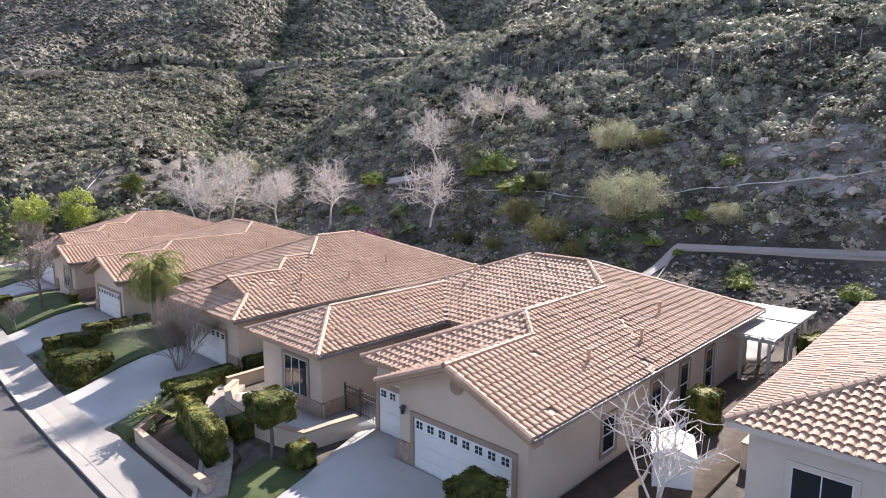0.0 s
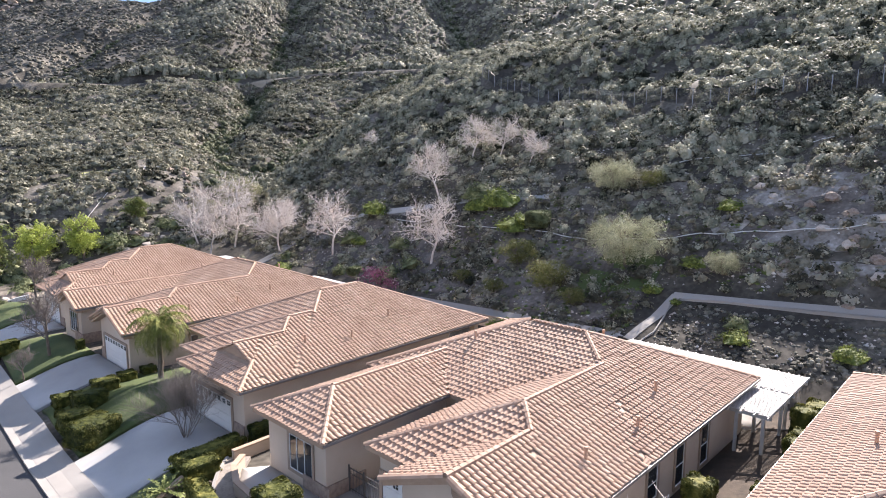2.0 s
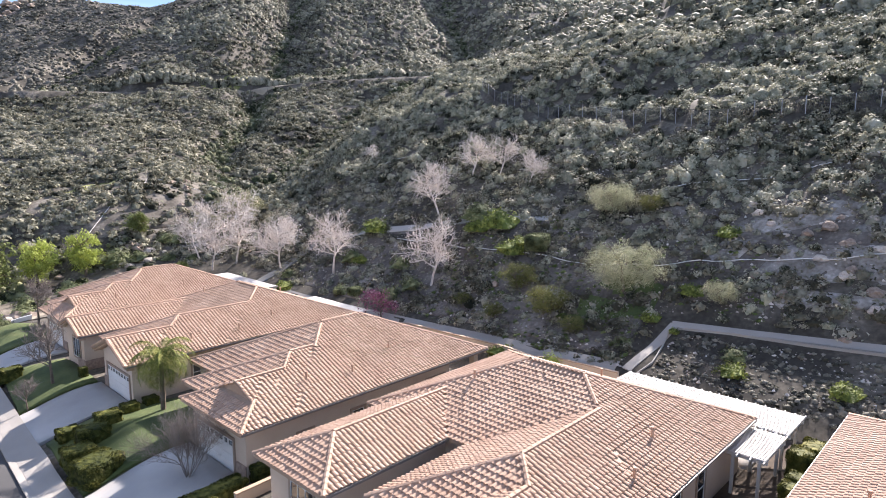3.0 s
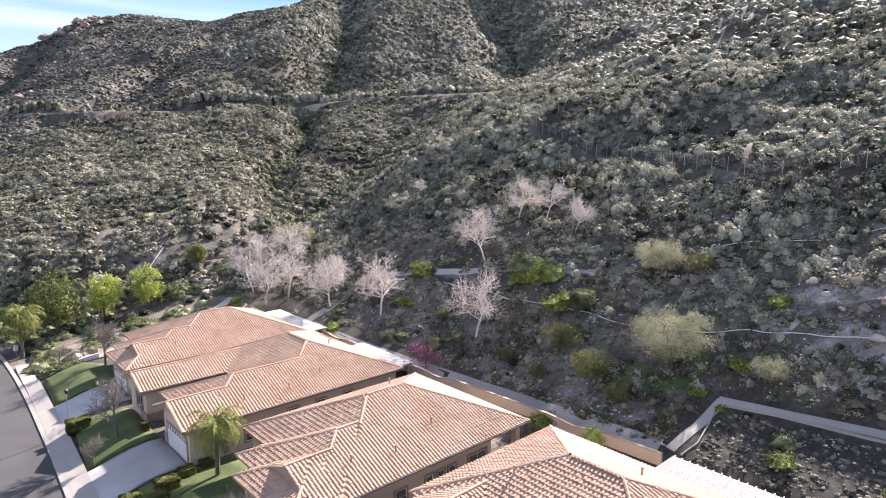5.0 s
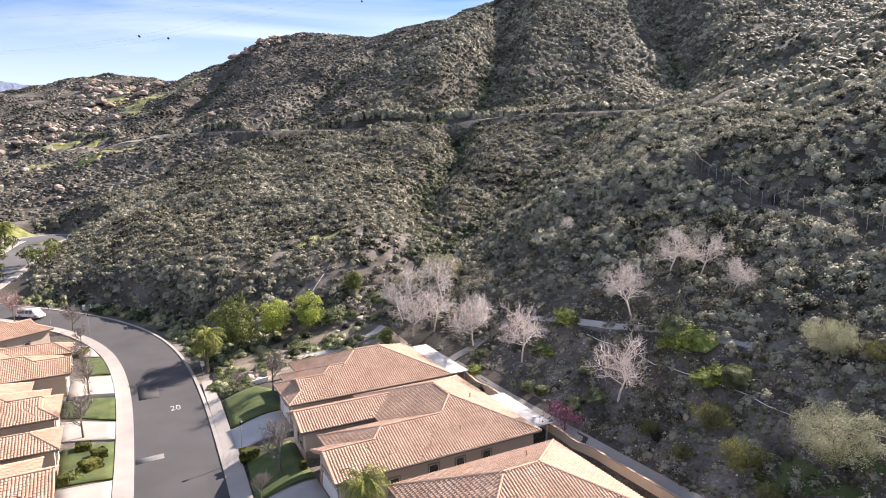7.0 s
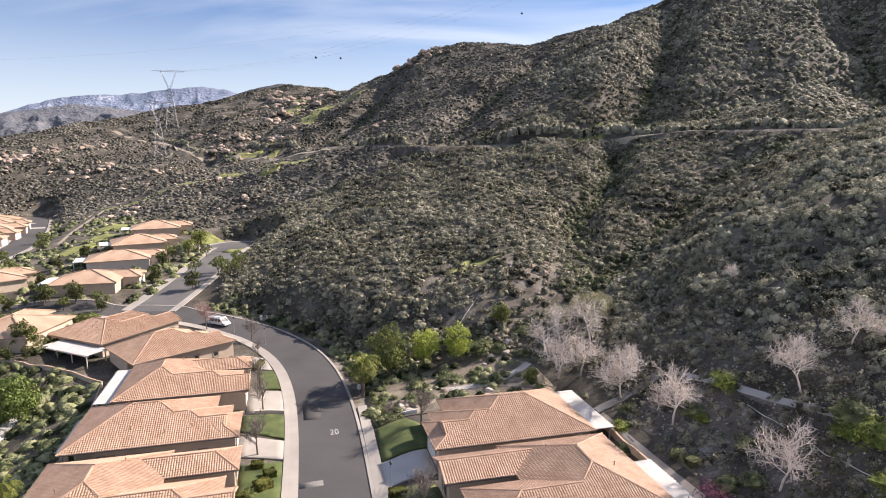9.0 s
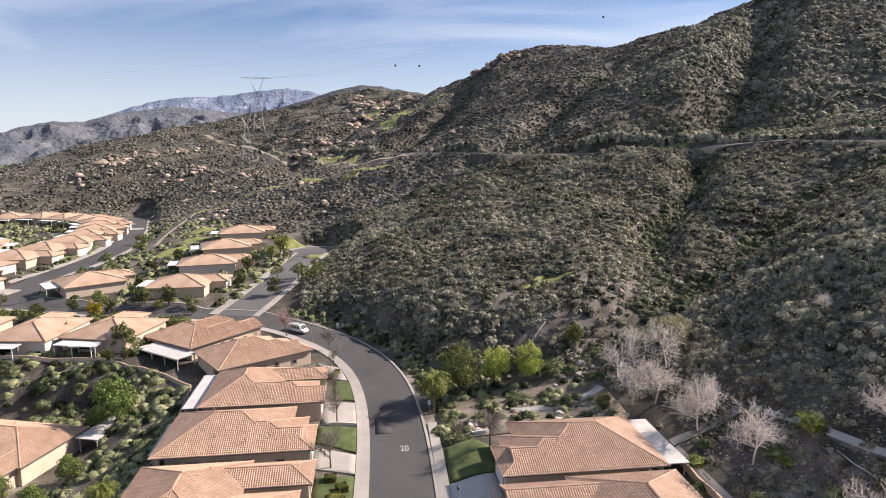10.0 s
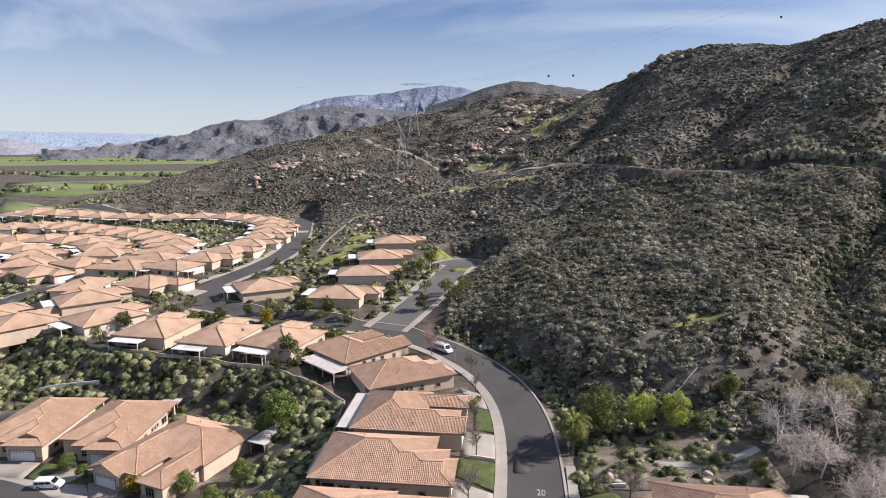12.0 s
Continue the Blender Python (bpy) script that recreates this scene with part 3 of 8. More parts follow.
def tiles_joined(name, places, fine, mat):
    O, U, V, N = places
    rng = np.random.default_rng(5)
    verts, faces = tile_shape(fine)
    shift = rng.normal(0, 0.008, (len(O), 3))
    allv = (O + shift)[:, None, :] + verts[None, :, 0, None] * U[:, None] + verts[None, :, 1, None] * V[:, None] + verts[None, :, 2, None] * N[:, None]
    allf = faces[None] + (np.arange(len(O)) * len(verts))[:, None, None]
    return quick_mesh(name, allv.reshape(-1, 3), allf.reshape(-1, 4), mat, False)


def caps_joined(name, lines, planes, mat, radius=0.13):
    """Rounded ridge tiles, one behind the other, along every ridge and hip that lies on top."""
    V, F = [], []
    for a, b, *rake in lines:
        a, b = np.array(a, float), np.array(b, float)
        way = b - a
        length = np.linalg.norm(way)
        way /= length
        side = np.cross(way, (0, 0, 1.0))
        side /= np.linalg.norm(side)
        up = np.cross(side, way)
        for i in range(int(length / 0.4)):
            m = a + way * (i + 0.5) * 0.4
            if m[2] < roof_top(planes, m[0], m[1]) - 0.05 or not rake and any(roof_top(planes, *(m + k * side)[:2]) > m[2] - 0.04 for k in (-0.35, 0.35)):
                continue
            if rake and all(roof_top(planes, *(m + k * side)[:2]) > m[2] - 2 for k in (-0.35, 0.35)):
                continue
            base = len(V)
            for s, r in ((-0.03, radius * 1.12), (0.42, radius * 0.95)):
                c = a + way * (i * 0.4 + s)
                for g in np.radians((-10, 40, 90, 140, 190)):
                    V.append(c + side * r * math.cos(g) + up * (r * math.sin(g) + 0.03))
            for j in range(4):
                F.append((base + j, base + j + 1, base + j + 6, base + j + 5))
            F.append((base + 4, base + 3, base + 1, base))
    return quick_mesh(name, V, F, mat, False)


def extrude_outline(outline, z0, z1):
    bm = bmesh.new()
    lo = [bm.verts.new((x, y, z0)) for x, y in outline]
    hi = [bm.verts.new((x, y, z1)) for x, y in outline]
    n = len(outline)
    for i in range(n):
        j = (i + 1) % n
        bm.faces.new((lo[i], lo[j], hi[j], hi[i]))
    bm.faces.new(hi)
    bm.faces.new(lo[::-1])
    return bm


def on_wall(facing, at, a0, a1, z0, z1, out0, out1):
    """A block on a wall: facing is the way the wall looks, at its place on that axis, a0 to a1 along it."""
    sign = -1 if facing[0] == "-" else 1
    d0, d1 = sorted((at + sign * out0, at + sign * out1))
    return (d0, d1, a0, a1, z0, z1) if facing[1] == "x" else (a0, a1, d0, d1, z0, z1)


def window(parent, facing, at, a0, a1, z0, z1, cols=1, rows=2, mirror=False, edge="trim"):
    w = part("window", boxes(*[on_wall(facing, at, *q, -0.02, 0.07) for q in
             ((a0 - 0.16, a0, z0 - 0.16, z1 + 0.16), (a1, a1 + 0.16, z0 - 0.16, z1 + 0.16), (a0, a1, z1, z1 + 0.16), (a0, a1, z0 - 0.16, z0))]), M[edge], parent, "stucco window surround", mirror)
    f = 0.05
    bars = [(a0, a0 + f, z0, z1), (a1 - f, a1, z0, z1), (a0 + f, a1 - f, z0, z0 + f), (a0 + f, a1 - f, z1 - f, z1)]
    for i in range(1, cols):
        c = a0 + (a1 - a0) * i / cols
        bars.append((c - 0.018, c + 0.018, z0 + f, z1 - f))
    for i in range(1, rows):
        c = z0 + (z1 - z0) * i / rows
        for k in range(cols):
            b0, b1 = a0 + (a1 - a0) * k / cols, a0 + (a1 - a0) * (k + 1) / cols
            bars.append((b0 + (f if k == 0 else 0.018), b1 - (f if k == cols - 1 else 0.018), c - 0.018, c + 0.018))
    part("window_frame", boxes(*[on_wall(facing, at, *q, 0.0, 0.045) for q in bars]), M["white"], w, "white vinyl window frame", mirror)
    part("pane", boxes(on_wall(facing, at, a0 + f, a1 - f, z0 + f, z1 - f, -0.01, 0.018)), M["glass"], w, "dark reflecting pane", mirror)
    return w


def garage_door(parent, at, y0, y1, z1=2.13, lites=8, mirror=False):
    """A sectional door on a wall that looks along -x: panels in four rows, the top row with small lights."""
    d = part("garage_door", boxes(on_wall("-x", at, y0, y1, -0.6, z1, -0.02, 0.02)), M["white"], parent, "white sectional garage door with small lights", mirror)
    rows = 4
    for r in range(rows):
        za, zb = 0.02 + r * z1 / rows, (r + 1) * z1 / rows - 0.02
        part("panel", boxes(on_wall("-x", at, y0 + 0.02, y1 - 0.02, za, zb, 0.02, 0.045)), M["white"], d, "", mirror)
    za, zb = z1 * 0.80, z1 * 0.95
    for i in range(lites):
        c = y0 + (y1 - y0) * (i + 0.5) / lites
        bits = []
        for sy in (-1, 1):
            for sz in (0, 1):
                ya, yb = sorted((c + sy * 0.02, c + sy * 0.165))
                zc = za + sz * (zb - za) / 2
                bits.append(on_wall("-x", at, ya, yb, zc + 0.012, zc + (zb - za) / 2 - 0.012, 0.045, 0.052))
        part("pane", boxes(*bits), M["glass"], d, "four small dark lights", mirror)
    t = 0.2
    part("door_surround", boxes(on_wall("-x", at, y0 - t, y0, -0.6, z1 + t, 0, 0.09), on_wall("-x", at, y1, y1 + t, -0.6, z1 + t, 0, 0.09), on_wall("-x", at, y0, y1, z1, z1 + t, 0, 0.09)), M["trim"], parent, "brown stucco door surround", mirror)
    return d


# x0, x1, y0, y1, ridge axis, ridge place, ridge from, ridge to, ridge height[, eave height]
PLAN_A = dict(ze=3.4, boxes=[
    (8.0, 22.8, -6.1, 12.8, "y", 15.4, 1.5, 5.4, 6.3),
    (0.8, 15.0, -6.1, 4.3, "x", -0.9, 6.0, 15.0, 5.45),
    (-0.7, 6.0, -6.1, 1.5, "x", -2.25, -0.7, 6.0, 4.915),
    (-0.6, 12.0, 5.7, 12.0, "x", 8.85, 2.4, 12.0, 4.62)],
    outline=[(0, -5.5), (22.2, -5.5), (22.2, 12.2), (8.6, 12.2), (8.6, 11.4), (0, 11.4), (0, 6.3), (8.4, 6.3), (8.4, 3.7), (1.2, 3.7), (1.2, 0.9), (0, 0.9)],
    gables=[(0.0, -5.5, 0.9, -2.25, 4.72)],
    doors=[(0.0, -4.88, 0.0, 2.13, 8), (1.2, 1.1, 3.5, 2.13, 4)],
    windows=[("-x", 0.0, 7.4, 9.4, 0.75, 2.65, 3, 1), ("-y", -5.5, 5.0, 6.0, 0.6, 2.1, 1, 2), ("-y", -5.5, 9.3, 10.35, 0.8, 2.45, 1, 2),
             ("-y", -5.5, 12.4, 13.4, 0.35, 2.45, 1, 2), ("-y", -5.5, 15.6, 16.6, 0.3, 2.45, 1, 2)],
    base=[("-x", 0.0, 6.0, 8.2, -1.0, 0.85), ("-y", 6.3, -0.12, 2.4, -1.0, 0.85), ("-x", 0.0, 0.22, 0.92, -1.0, 0.9)],
    vents=[(10.0, -4.6), (5.5, -4.5), (12.5, 7.6), (18.5, 2.0), (14.0, -3.6)])
PLAN_A2 = dict(PLAN_A)
PLAN_A2["boxes"] = PLAN_A["boxes"][:3] + [(-0.6, 12.0, 5.7, 12.0, "x", 8.85, -0.6, 12.0, 4.62)]
PLAN_A2["gables"] = PLAN_A["gables"] + [(0.0, 6.3, 11.4, 8.85, 4.42)]
PLAN_B = dict(ze=3.35, boxes=[
    (3.6, 22.4, -6.1, 9.3, "x", 1.6, 11.0, 14.7, 6.5),
    (1.2, 13.0, -6.1, 5.0, "x", -0.55, 6.7, 13.0, 5.55),
    (-0.3, 8.0, -6.1, 2.1, "x", -2.0, 3.8, 8.0, 4.98),
    (1.6, 8.0, -4.15, 0.15, "x", -2.0, 1.6, 8.0, 5.01, 4.15)],
    outline=[(0.3, -5.5), (18.3, -5.5), (18.3, -1.5), (21.8, -1.5), (21.8, 8.7), (4.2, 8.7), (4.2, 4.4), (1.8, 4.4), (1.8, 1.5), (0.3, 1.5)],
    gables=[(1.75, -4.1, 0.1, -2.0, 4.96, 4.14)],
    doors=[(0.3, -4.0, 0.9, 2.13, 8)],
    windows=[("-y", -5.5, 4.0, 5.1, 0.9, 1.8, 1, 1), ("-y", -5.5, 8.4, 9.4, 0.8, 2.0, 1, 2), ("-y", -5.5, 11.3, 11.95, 1.3, 2.1, 1, 1), ("-y", -5.5, 12.45, 13.1, 1.3, 2.1, 1, 1),
             ("-y", -5.5, 13.6, 14.25, 1.3, 2.1, 1, 1), ("-y", -5.5, 15.7, 17.7, 0.75, 2.2, 2, 1), ("-x", 1.8, 2.3, 3.5, 0.9, 2.1, 2, 2)],
    base=[("-x", 0.3, -5.5, -4.3, -1.0, 0.9)],
    vents=[(9.5, -4.2), (14.0, -3.0), (6.0, -3.6), (16.0, 5.2)],
    columns=[(21.55, -5.3)])


PLAN_H = dict(ze=3.35, boxes=[(0.0, 22.0, -17.5, 0.0, "x", -8.75, 8.75, 13.3, 6.75)],
    outline=[(0.6, -16.9), (21.4, -16.9), (21.4, -0.6), (0.6, -0.6)], gables=[], doors=[],
    windows=[("-x", 0.6, -3.6, -1.9, 0.75, 2.25, 2, 1), ("-x", 0.6, -9.0, -6.0, 0.75, 2.25, 3, 1)], base=[], vents=[(9.0, -3.0), (14.0, -5.0)])


def house(plan, at, turn, label, fine=True, mirror=False, single=None, walls="stucco"):
    """A single-storey house of stucco under clay tiles. single: the x below which roof tiles are parts of their own."""
    ob = tagged(new("house"), label, "house", group="houses of the street")
    ze = plan["ze"]
    planes, lines = [], []
    sx = -1 if mirror else 1
    for i, b in enumerate(plan["boxes"]):
        x0, x1, y0, y1, axis, r, r0, r1, zr = b[:9]
        e = b[9] if len(b) > 9 else ze
        if mirror:
            x0, x1 = -x1, -x0
            r, r0, r1 = (r, -r1, -r0) if axis == "x" else (-r, r0, r1)
        p, l = hip(x0, x1, y0, y1, axis, r, r0, r1, zr, e)
        planes += [Plane(k) for k in p]
        lines += l
    # the boarded shells with fascia and soffit, one for each wing
    roof = None
    for i, b in enumerate(plan["boxes"]):
        bm = bmesh.new()
        x0, x1, y0, y1, axis, r, r0, r1, zr = b[:9]
        e = b[9] if len(b) > 9 else ze
        for loop in hip(x0, x1, y0, y1, axis, r, r0, r1, zr, e)[0]:
            bm.faces.new([bm.verts.new(q) for q in loop])
        if len(b) == 9:
            d = 0.005 * i
            gabled = axis == "x" and r0 <= x0 + 0.01
            lo, c = e - 0.20 - 0.006 * i, [(x0 + (0.79 if gabled else d), y0 + d), (x1 - d, y0 + d), (x1 - d, y1 - d), (x0 + (0.79 if gabled else d), y1 - d)]
            for s, ((ax, ay), (bx, by)) in enumerate(zip(c, c[1:] + c[:1])):
                if gabled and s == 3:
                    continue
                bm.faces.new([bm.verts.new(q) for q in ((ax, ay, lo), (bx, by, lo), (bx, by, e), (ax, ay, e))])
            bm.faces.new([bm.verts.new((x, y, lo)) for x, y in c[::-1]])
        bmesh.ops.remove_doubles(bm, verts=bm.verts, dist=0.011)
        shell = part("roof" if i == 0 else "roof_wing", bm, M["fascia_pale" if walls == "stucco_pale" else "fascia"], ob, "clay tile roof with hips and gables" if i == 0 else "", mirror)
        roof = roof or shell
    places = tile_places(planes)
    if single is not None:
        pick = np.flatnonzero(single(places[0]))[:300]
        rest = np.setdiff1d(np.arange(len(places[0])), pick)
        v, f = tile_shape(True)
        one = quick_mesh("roof_tile", v, f, M["tile_part"])
        for i in pick:
            t = new("roof_tile", one)
            t.parent = roof
            m = np.eye(4)
            m[:3, 0], m[:3, 1], m[:3, 2], m[:3, 3] = places[1][i], places[2][i], places[3][i], places[0][i]
            t.matrix_basis = Matrix(m.tolist()) @ pose(random.gauss(0, 0.006), random.gauss(0, 0.008), 0, 0, 0, random.gauss(0, 0.8))
        places = [k[rest] for k in places]
    t = new("roof_tile_field", tiles_joined("roof_tile_field", places, fine, M["tile"]))
    t.parent = roof
    tagged(t, "weathered terracotta S-tiles in courses", kind="stuff")
    c = new("ridge_tiles", caps_joined("ridge_tiles", lines, planes, M["tile"]))
    c.parent = roof
    tagged(c, "rounded clay ridge tiles", kind="stuff")
    # gutters along the low eaves
    part("wall", extrude_outline(plan["outline"], -1.6, ze - 0.15), M[walls], ob, "painted stucco wall", mirror)
    for x, y0, y1, yr, zr, *foot in plan["gables"]:
        bm = bmesh.new()
        tri = ((y0, foot[0] if foot else ze - 0.16), (y1, foot[0] if foot else ze - 0.16), (yr, zr))
        a = [bm.verts.new((x - 0.001, y, z)) for y, z in tri]
        b = [bm.verts.new((x + 0.25, y, z)) for y, z in tri]
        bm.faces.new(a[::-1])
        bm.faces.new(b)
        for i in range(3):
            j = (i + 1) % 3
            bm.faces.new((a[i], a[j], b[j], b[i]))
        part("gable_wall", bm, M["fascia" if foot else walls], ob, "", mirror)
        if foot:
            continue
        bm = bmesh.new()
        bmesh.ops.create_cone(bm, cap_ends=True, segments=20, radius1=0.3, radius2=0.3, depth=0.1, matrix=Matrix.Translation((x - 0.04, yr, zr - 0.75)) @ Matrix.Rotation(radians(90), 4, "Y"))
        vent = part("gable_vent", bm, M["trim"], ob, "round brown gable vent", mirror)
        bm = bmesh.new()
        for k in range(5):
            z = zr - 0.75 + 0.085 * (k - 2)
            w = (0.24 ** 2 - (z - zr + 0.75) ** 2) ** 0.5
            box(bm, x - 0.11, x - 0.08, yr - w, yr + w, z - 0.025, z + 0.02)
        part("louvre", bm, M["fascia"], vent, "", mirror)
        # the rake: a brown cornice under the edge tiles, from the roof's end back to the wall
        wing = next(k for k in plan["boxes"] if k[4] == "x" and abs(k[6] - k[0]) < 0.01 and abs(k[5] - yr) < 0.01)
        for ya in (wing[2], wing[3]):
            bm = bmesh.new()
            rows = []
            for y, z in ((ya, ze), (yr, wing[8])):
                rows.append([bm.verts.new((xx, y, z + dz)) for xx, dz in ((wing[0] - 0.03, 0.05), (wing[0] - 0.03, -0.16), (wing[0] + 0.12, -0.2), (wing[0] + 0.12, -0.36), (x + 0.02, -0.4), (x + 0.02, -0.02))])
            for k in range(6):
                n = (k + 1) % 6
                bm.faces.new((rows[0][n], rows[0][k], rows[1][k], rows[1][n]))
            bm.faces.new(rows[0])
            bm.faces.new(rows[1][::-1])
            bmesh.ops.recalc_face_normals(bm, faces=bm.faces)
            part("bargeboard", bm, M["fascia"], ob, "brown stucco cornice along the rake", mirror)
    for x, y0, y1, z1, lites in plan["doors"]:
        garage_door(ob, x, y0, y1, z1, lites, mirror)
    for facing, wall_at, a0, a1, z0, z1, cols, rows in plan["windows"]:
        window(ob, facing, wall_at, a0, a1, z0, z1, cols, rows, mirror, "stucco_pale" if walls == "stucco_pale" else "trim")
    for facing, wall_at, a0, a1, z0, z1 in plan["base"]:
        part("stone_base", boxes(on_wall(facing, wall_at, a0, a1, z0, z1, -0.01, 0.09)), M["stone"], ob, "stone veneer base", mirror)
    for x, y in plan["vents"]:
        z = float(roof_top(planes, np.array(sx * x), np.array(float(y))))
        bm = bmesh.new()
        bmesh.ops.create_cone(bm, cap_ends=True, segments=10, radius1=0.07, radius2=0.07, depth=0.75, matrix=Matrix.Translation((x, y, z + 0.2)))
        bmesh.ops.create_cone(bm, cap_ends=True, segments=10, radius1=0.11, radius2=0.09, depth=0.1, matrix=Matrix.Translation((x, y, z + 0.58)))
        part("vent_pipe", bm, M["tile"], ob, "tan painted vent pipe", mirror)
    for x, y in plan.get("columns", ()):
        part("column", boxes((x - 0.25, x + 0.25, y - 0.25, y + 0.25, -0.5, ze - 0.2), (x - 0.33, x + 0.33, y - 0.33, y + 0.33, -0.5, 0.7)), M[walls], ob, "stucco column", mirror)
    # gutter along both long eaves of the largest roof
    for i, b in enumerate(plan["boxes"]):
        x0, x1, y0, y1 = b[:4]
        if len(b) > 9 or b[4] != "x" and i:
            continue
        for y, s in ((y0, -1), (y1, 1)):
            d = 0.12 - 0.006 * i
            part("gutter", boxes((x0 + 0.01 * i, x1 - 0.01 * i, min(y, y + s * d), max(y, y + s * d), ze - 0.11 - 0.01 * i, ze + 0.01 - 0.004 * i)), M["gutter"], ob, "painted metal gutter", mirror)
    ob.matrix_world = Matrix.Translation(at) @ Matrix.Rotation(radians(turn), 4, "Z")
    return ob


LABEL = "single-storey tan stucco house, terracotta tile roof,"
house(PLAN_A, (0, 0, 0), 0, LABEL + " white garage doors", single=lambda o: (o[:, 0] < 5.2) & (o[:, 1] < -2.25))
house(PLAN_B, (0.7, 21.4, -0.35), 0, LABEL + " behind a bare shrub")
house(PLAN_A2, (1.2, 40.0, -0.85), 0, LABEL + " behind a palm")
house(PLAN_B, (1.9, 60.8, -1.25), 0, LABEL + " ending the row")
house(PLAN_H, (4.0, -10.4, 0.55), 0, LABEL + " pale walls", single=lambda o: (o[:, 0] < 3.4) & (o[:, 1] > -6), walls="stucco_pale")
left_b = house(PLAN_B, (-23.6, 73.8, -2.55), 0, LABEL + " across the street", fine=False, mirror=True)
left_a = house(PLAN_A, (-23.3, 52.6, -2.6), 0, LABEL + " across the street", fine=False, mirror=True)
copy_thing(left_b, pose(-23.8, 33.0, -2.3))
copy_thing(left_a, pose(-23.5, 90.2, -2.55) @ Matrix.Diagonal((0.885, 0.92, 1, 1)))
copy_thing(left_b, pose(-30.0, 117.9, -2.5, 0, 0, 32) @ Matrix.Diagonal((0.91, 0.94, 1, 1)))
copy_thing(left_a, pose(-44.6, 134.4, -2.2, 0, 0, 51) @ Matrix.Diagonal((0.87, 0.9, 1, 1)))

# ---- plants ----


def leaf_material(name, colors, scale=0.08, fine=1.5, through=0.3, island=0.35, rough=0.7):
    """Leaves: a tone that varies from plant to plant and from leaf to leaf, and lets some light through."""
    m = bpy.data.materials.new(name)
    m.use_nodes = True
    nt = m.node_tree
    N, L = nt.nodes, nt.links
    N.remove(N["Principled BSDF"])
    tc, geo = N.new("ShaderNodeTexCoord"), N.new("ShaderNodeNewGeometry")
    a, b = N.new("ShaderNodeTexNoise"), N.new("ShaderNodeTexNoise")
    a.inputs["Scale"].default_value, a.inputs["Detail"].default_value = scale, 3.0
    b.inputs["Scale"].default_value, b.inputs["Detail"].default_value = fine, 2.0
    for n in (a, b):
        L.new(tc.outputs["Object"], n.inputs["Vector"])
    s1 = N.new("ShaderNodeMath")
    s1.operation = "ADD"
    tone, s0 = N.new("ShaderNodeAttribute"), N.new("ShaderNodeMath")
    tone.attribute_name = "plant"
    s0.operation = "ADD"
    L.new(a.outputs["Fac"], s0.inputs[0])
    L.new(tone.outputs["Fac"], s0.inputs[1])
    L.new(s0.outputs[0], s1.inputs[0])
    L.new(b.outputs["Fac"], s1.inputs[1])
    s2 = N.new("ShaderNodeMath")
    s2.operation = "MULTIPLY_ADD"
    s2.inputs[1].default_value = island
    L.new(geo.outputs["Random Per Island"], s2.inputs[0])
    L.new(s1.outputs[0], s2.inputs[2])
    r = N.new("ShaderNodeMapRange")
    r.inputs["From Min"].default_value, r.inputs["From Max"].default_value = 0.81, 1.21 + island
    L.new(s2.outputs[0], r.inputs["Value"])
    ramp = N.new("ShaderNodeValToRGB")
    els = ramp.color_ramp.elements
    for i, c in enumerate(colors):
        e = els[i] if i < 2 else els.new(i / (len(colors) - 1))
        e.position, e.color = i / max(1, len(colors) - 1), (*c, 1.0)
    L.new(r.outputs[0], ramp.inputs["Fac"])
    d, t, mix = N.new("ShaderNodeBsdfPrincipled"), N.new("ShaderNodeBsdfTranslucent"), N.new("ShaderNodeMixShader")
    d.inputs["Roughness"].default_value = rough
    d.inputs["Specular IOR Level"].default_value = 0.15
    mix.inputs[0].default_value = 0.6 * through
    rough_leaf, relief = N.new("ShaderNodeTexNoise"), N.new("ShaderNodeBump")
    rough_leaf.inputs["Scale"].default_value, rough_leaf.inputs["Detail"].default_value = 2.4, 3.0
    relief.inputs["Strength"].default_value, relief.inputs["Distance"].default_value = 0.9, 0.35
    L.new(tc.outputs["Object"], rough_leaf.inputs["Vector"])
    L.new(rough_leaf.outputs["Fac"], relief.inputs["Height"])
    L.new(relief.outputs[0], d.inputs["Normal"])
    L.new(ramp.outputs[0], d.inputs["Base Color"])
    L.new(ramp.outputs[0], t.inputs["Color"])
    L.new(d.outputs[0], mix.inputs[1])
    L.new(t.outputs[0], mix.inputs[2])
    L.new(mix.outputs[0], N["Material Output"].inputs["Surface"])
    return m


M["scrub"] = leaf_material("chaparral_leaves", [(0.022, 0.023, 0.014), (0.15, 0.147, 0.102), (0.30, 0.29, 0.213), (0.43, 0.405, 0.315)], 0.05, 0.9, 0.3)
M["scrub_far"] = leaf_material("chamise_leaves", [(0.02, 0.020, 0.014), (0.095, 0.092, 0.071), (0.18, 0.169, 0.135), (0.28, 0.26, 0.213)], 0.02, 0.7, 0.25)
M["scrub_near"] = leaf_material("sage_leaves", [(0.022, 0.024, 0.015), (0.16, 0.164, 0.115), (0.305, 0.305, 0.222), (0.42, 0.41, 0.305), (0.50, 0.48, 0.375)], 0.09, 1.0, 0.36)
M["ground_cover"] = leaf_material("bank_shrub_leaves", [(0.026, 0.034, 0.014), (0.125, 0.145, 0.07), (0.225, 0.245, 0.125), (0.36, 0.365, 0.21)], 0.12, 0.8, 0.3, island=0.16)
M["bright_leaf"] = leaf_material("yellow_green_leaves", [(0.20, 0.25, 0.05), (0.40, 0.46, 0.11), (0.62, 0.66, 0.22)], 0.3, 1.5, 0.4)
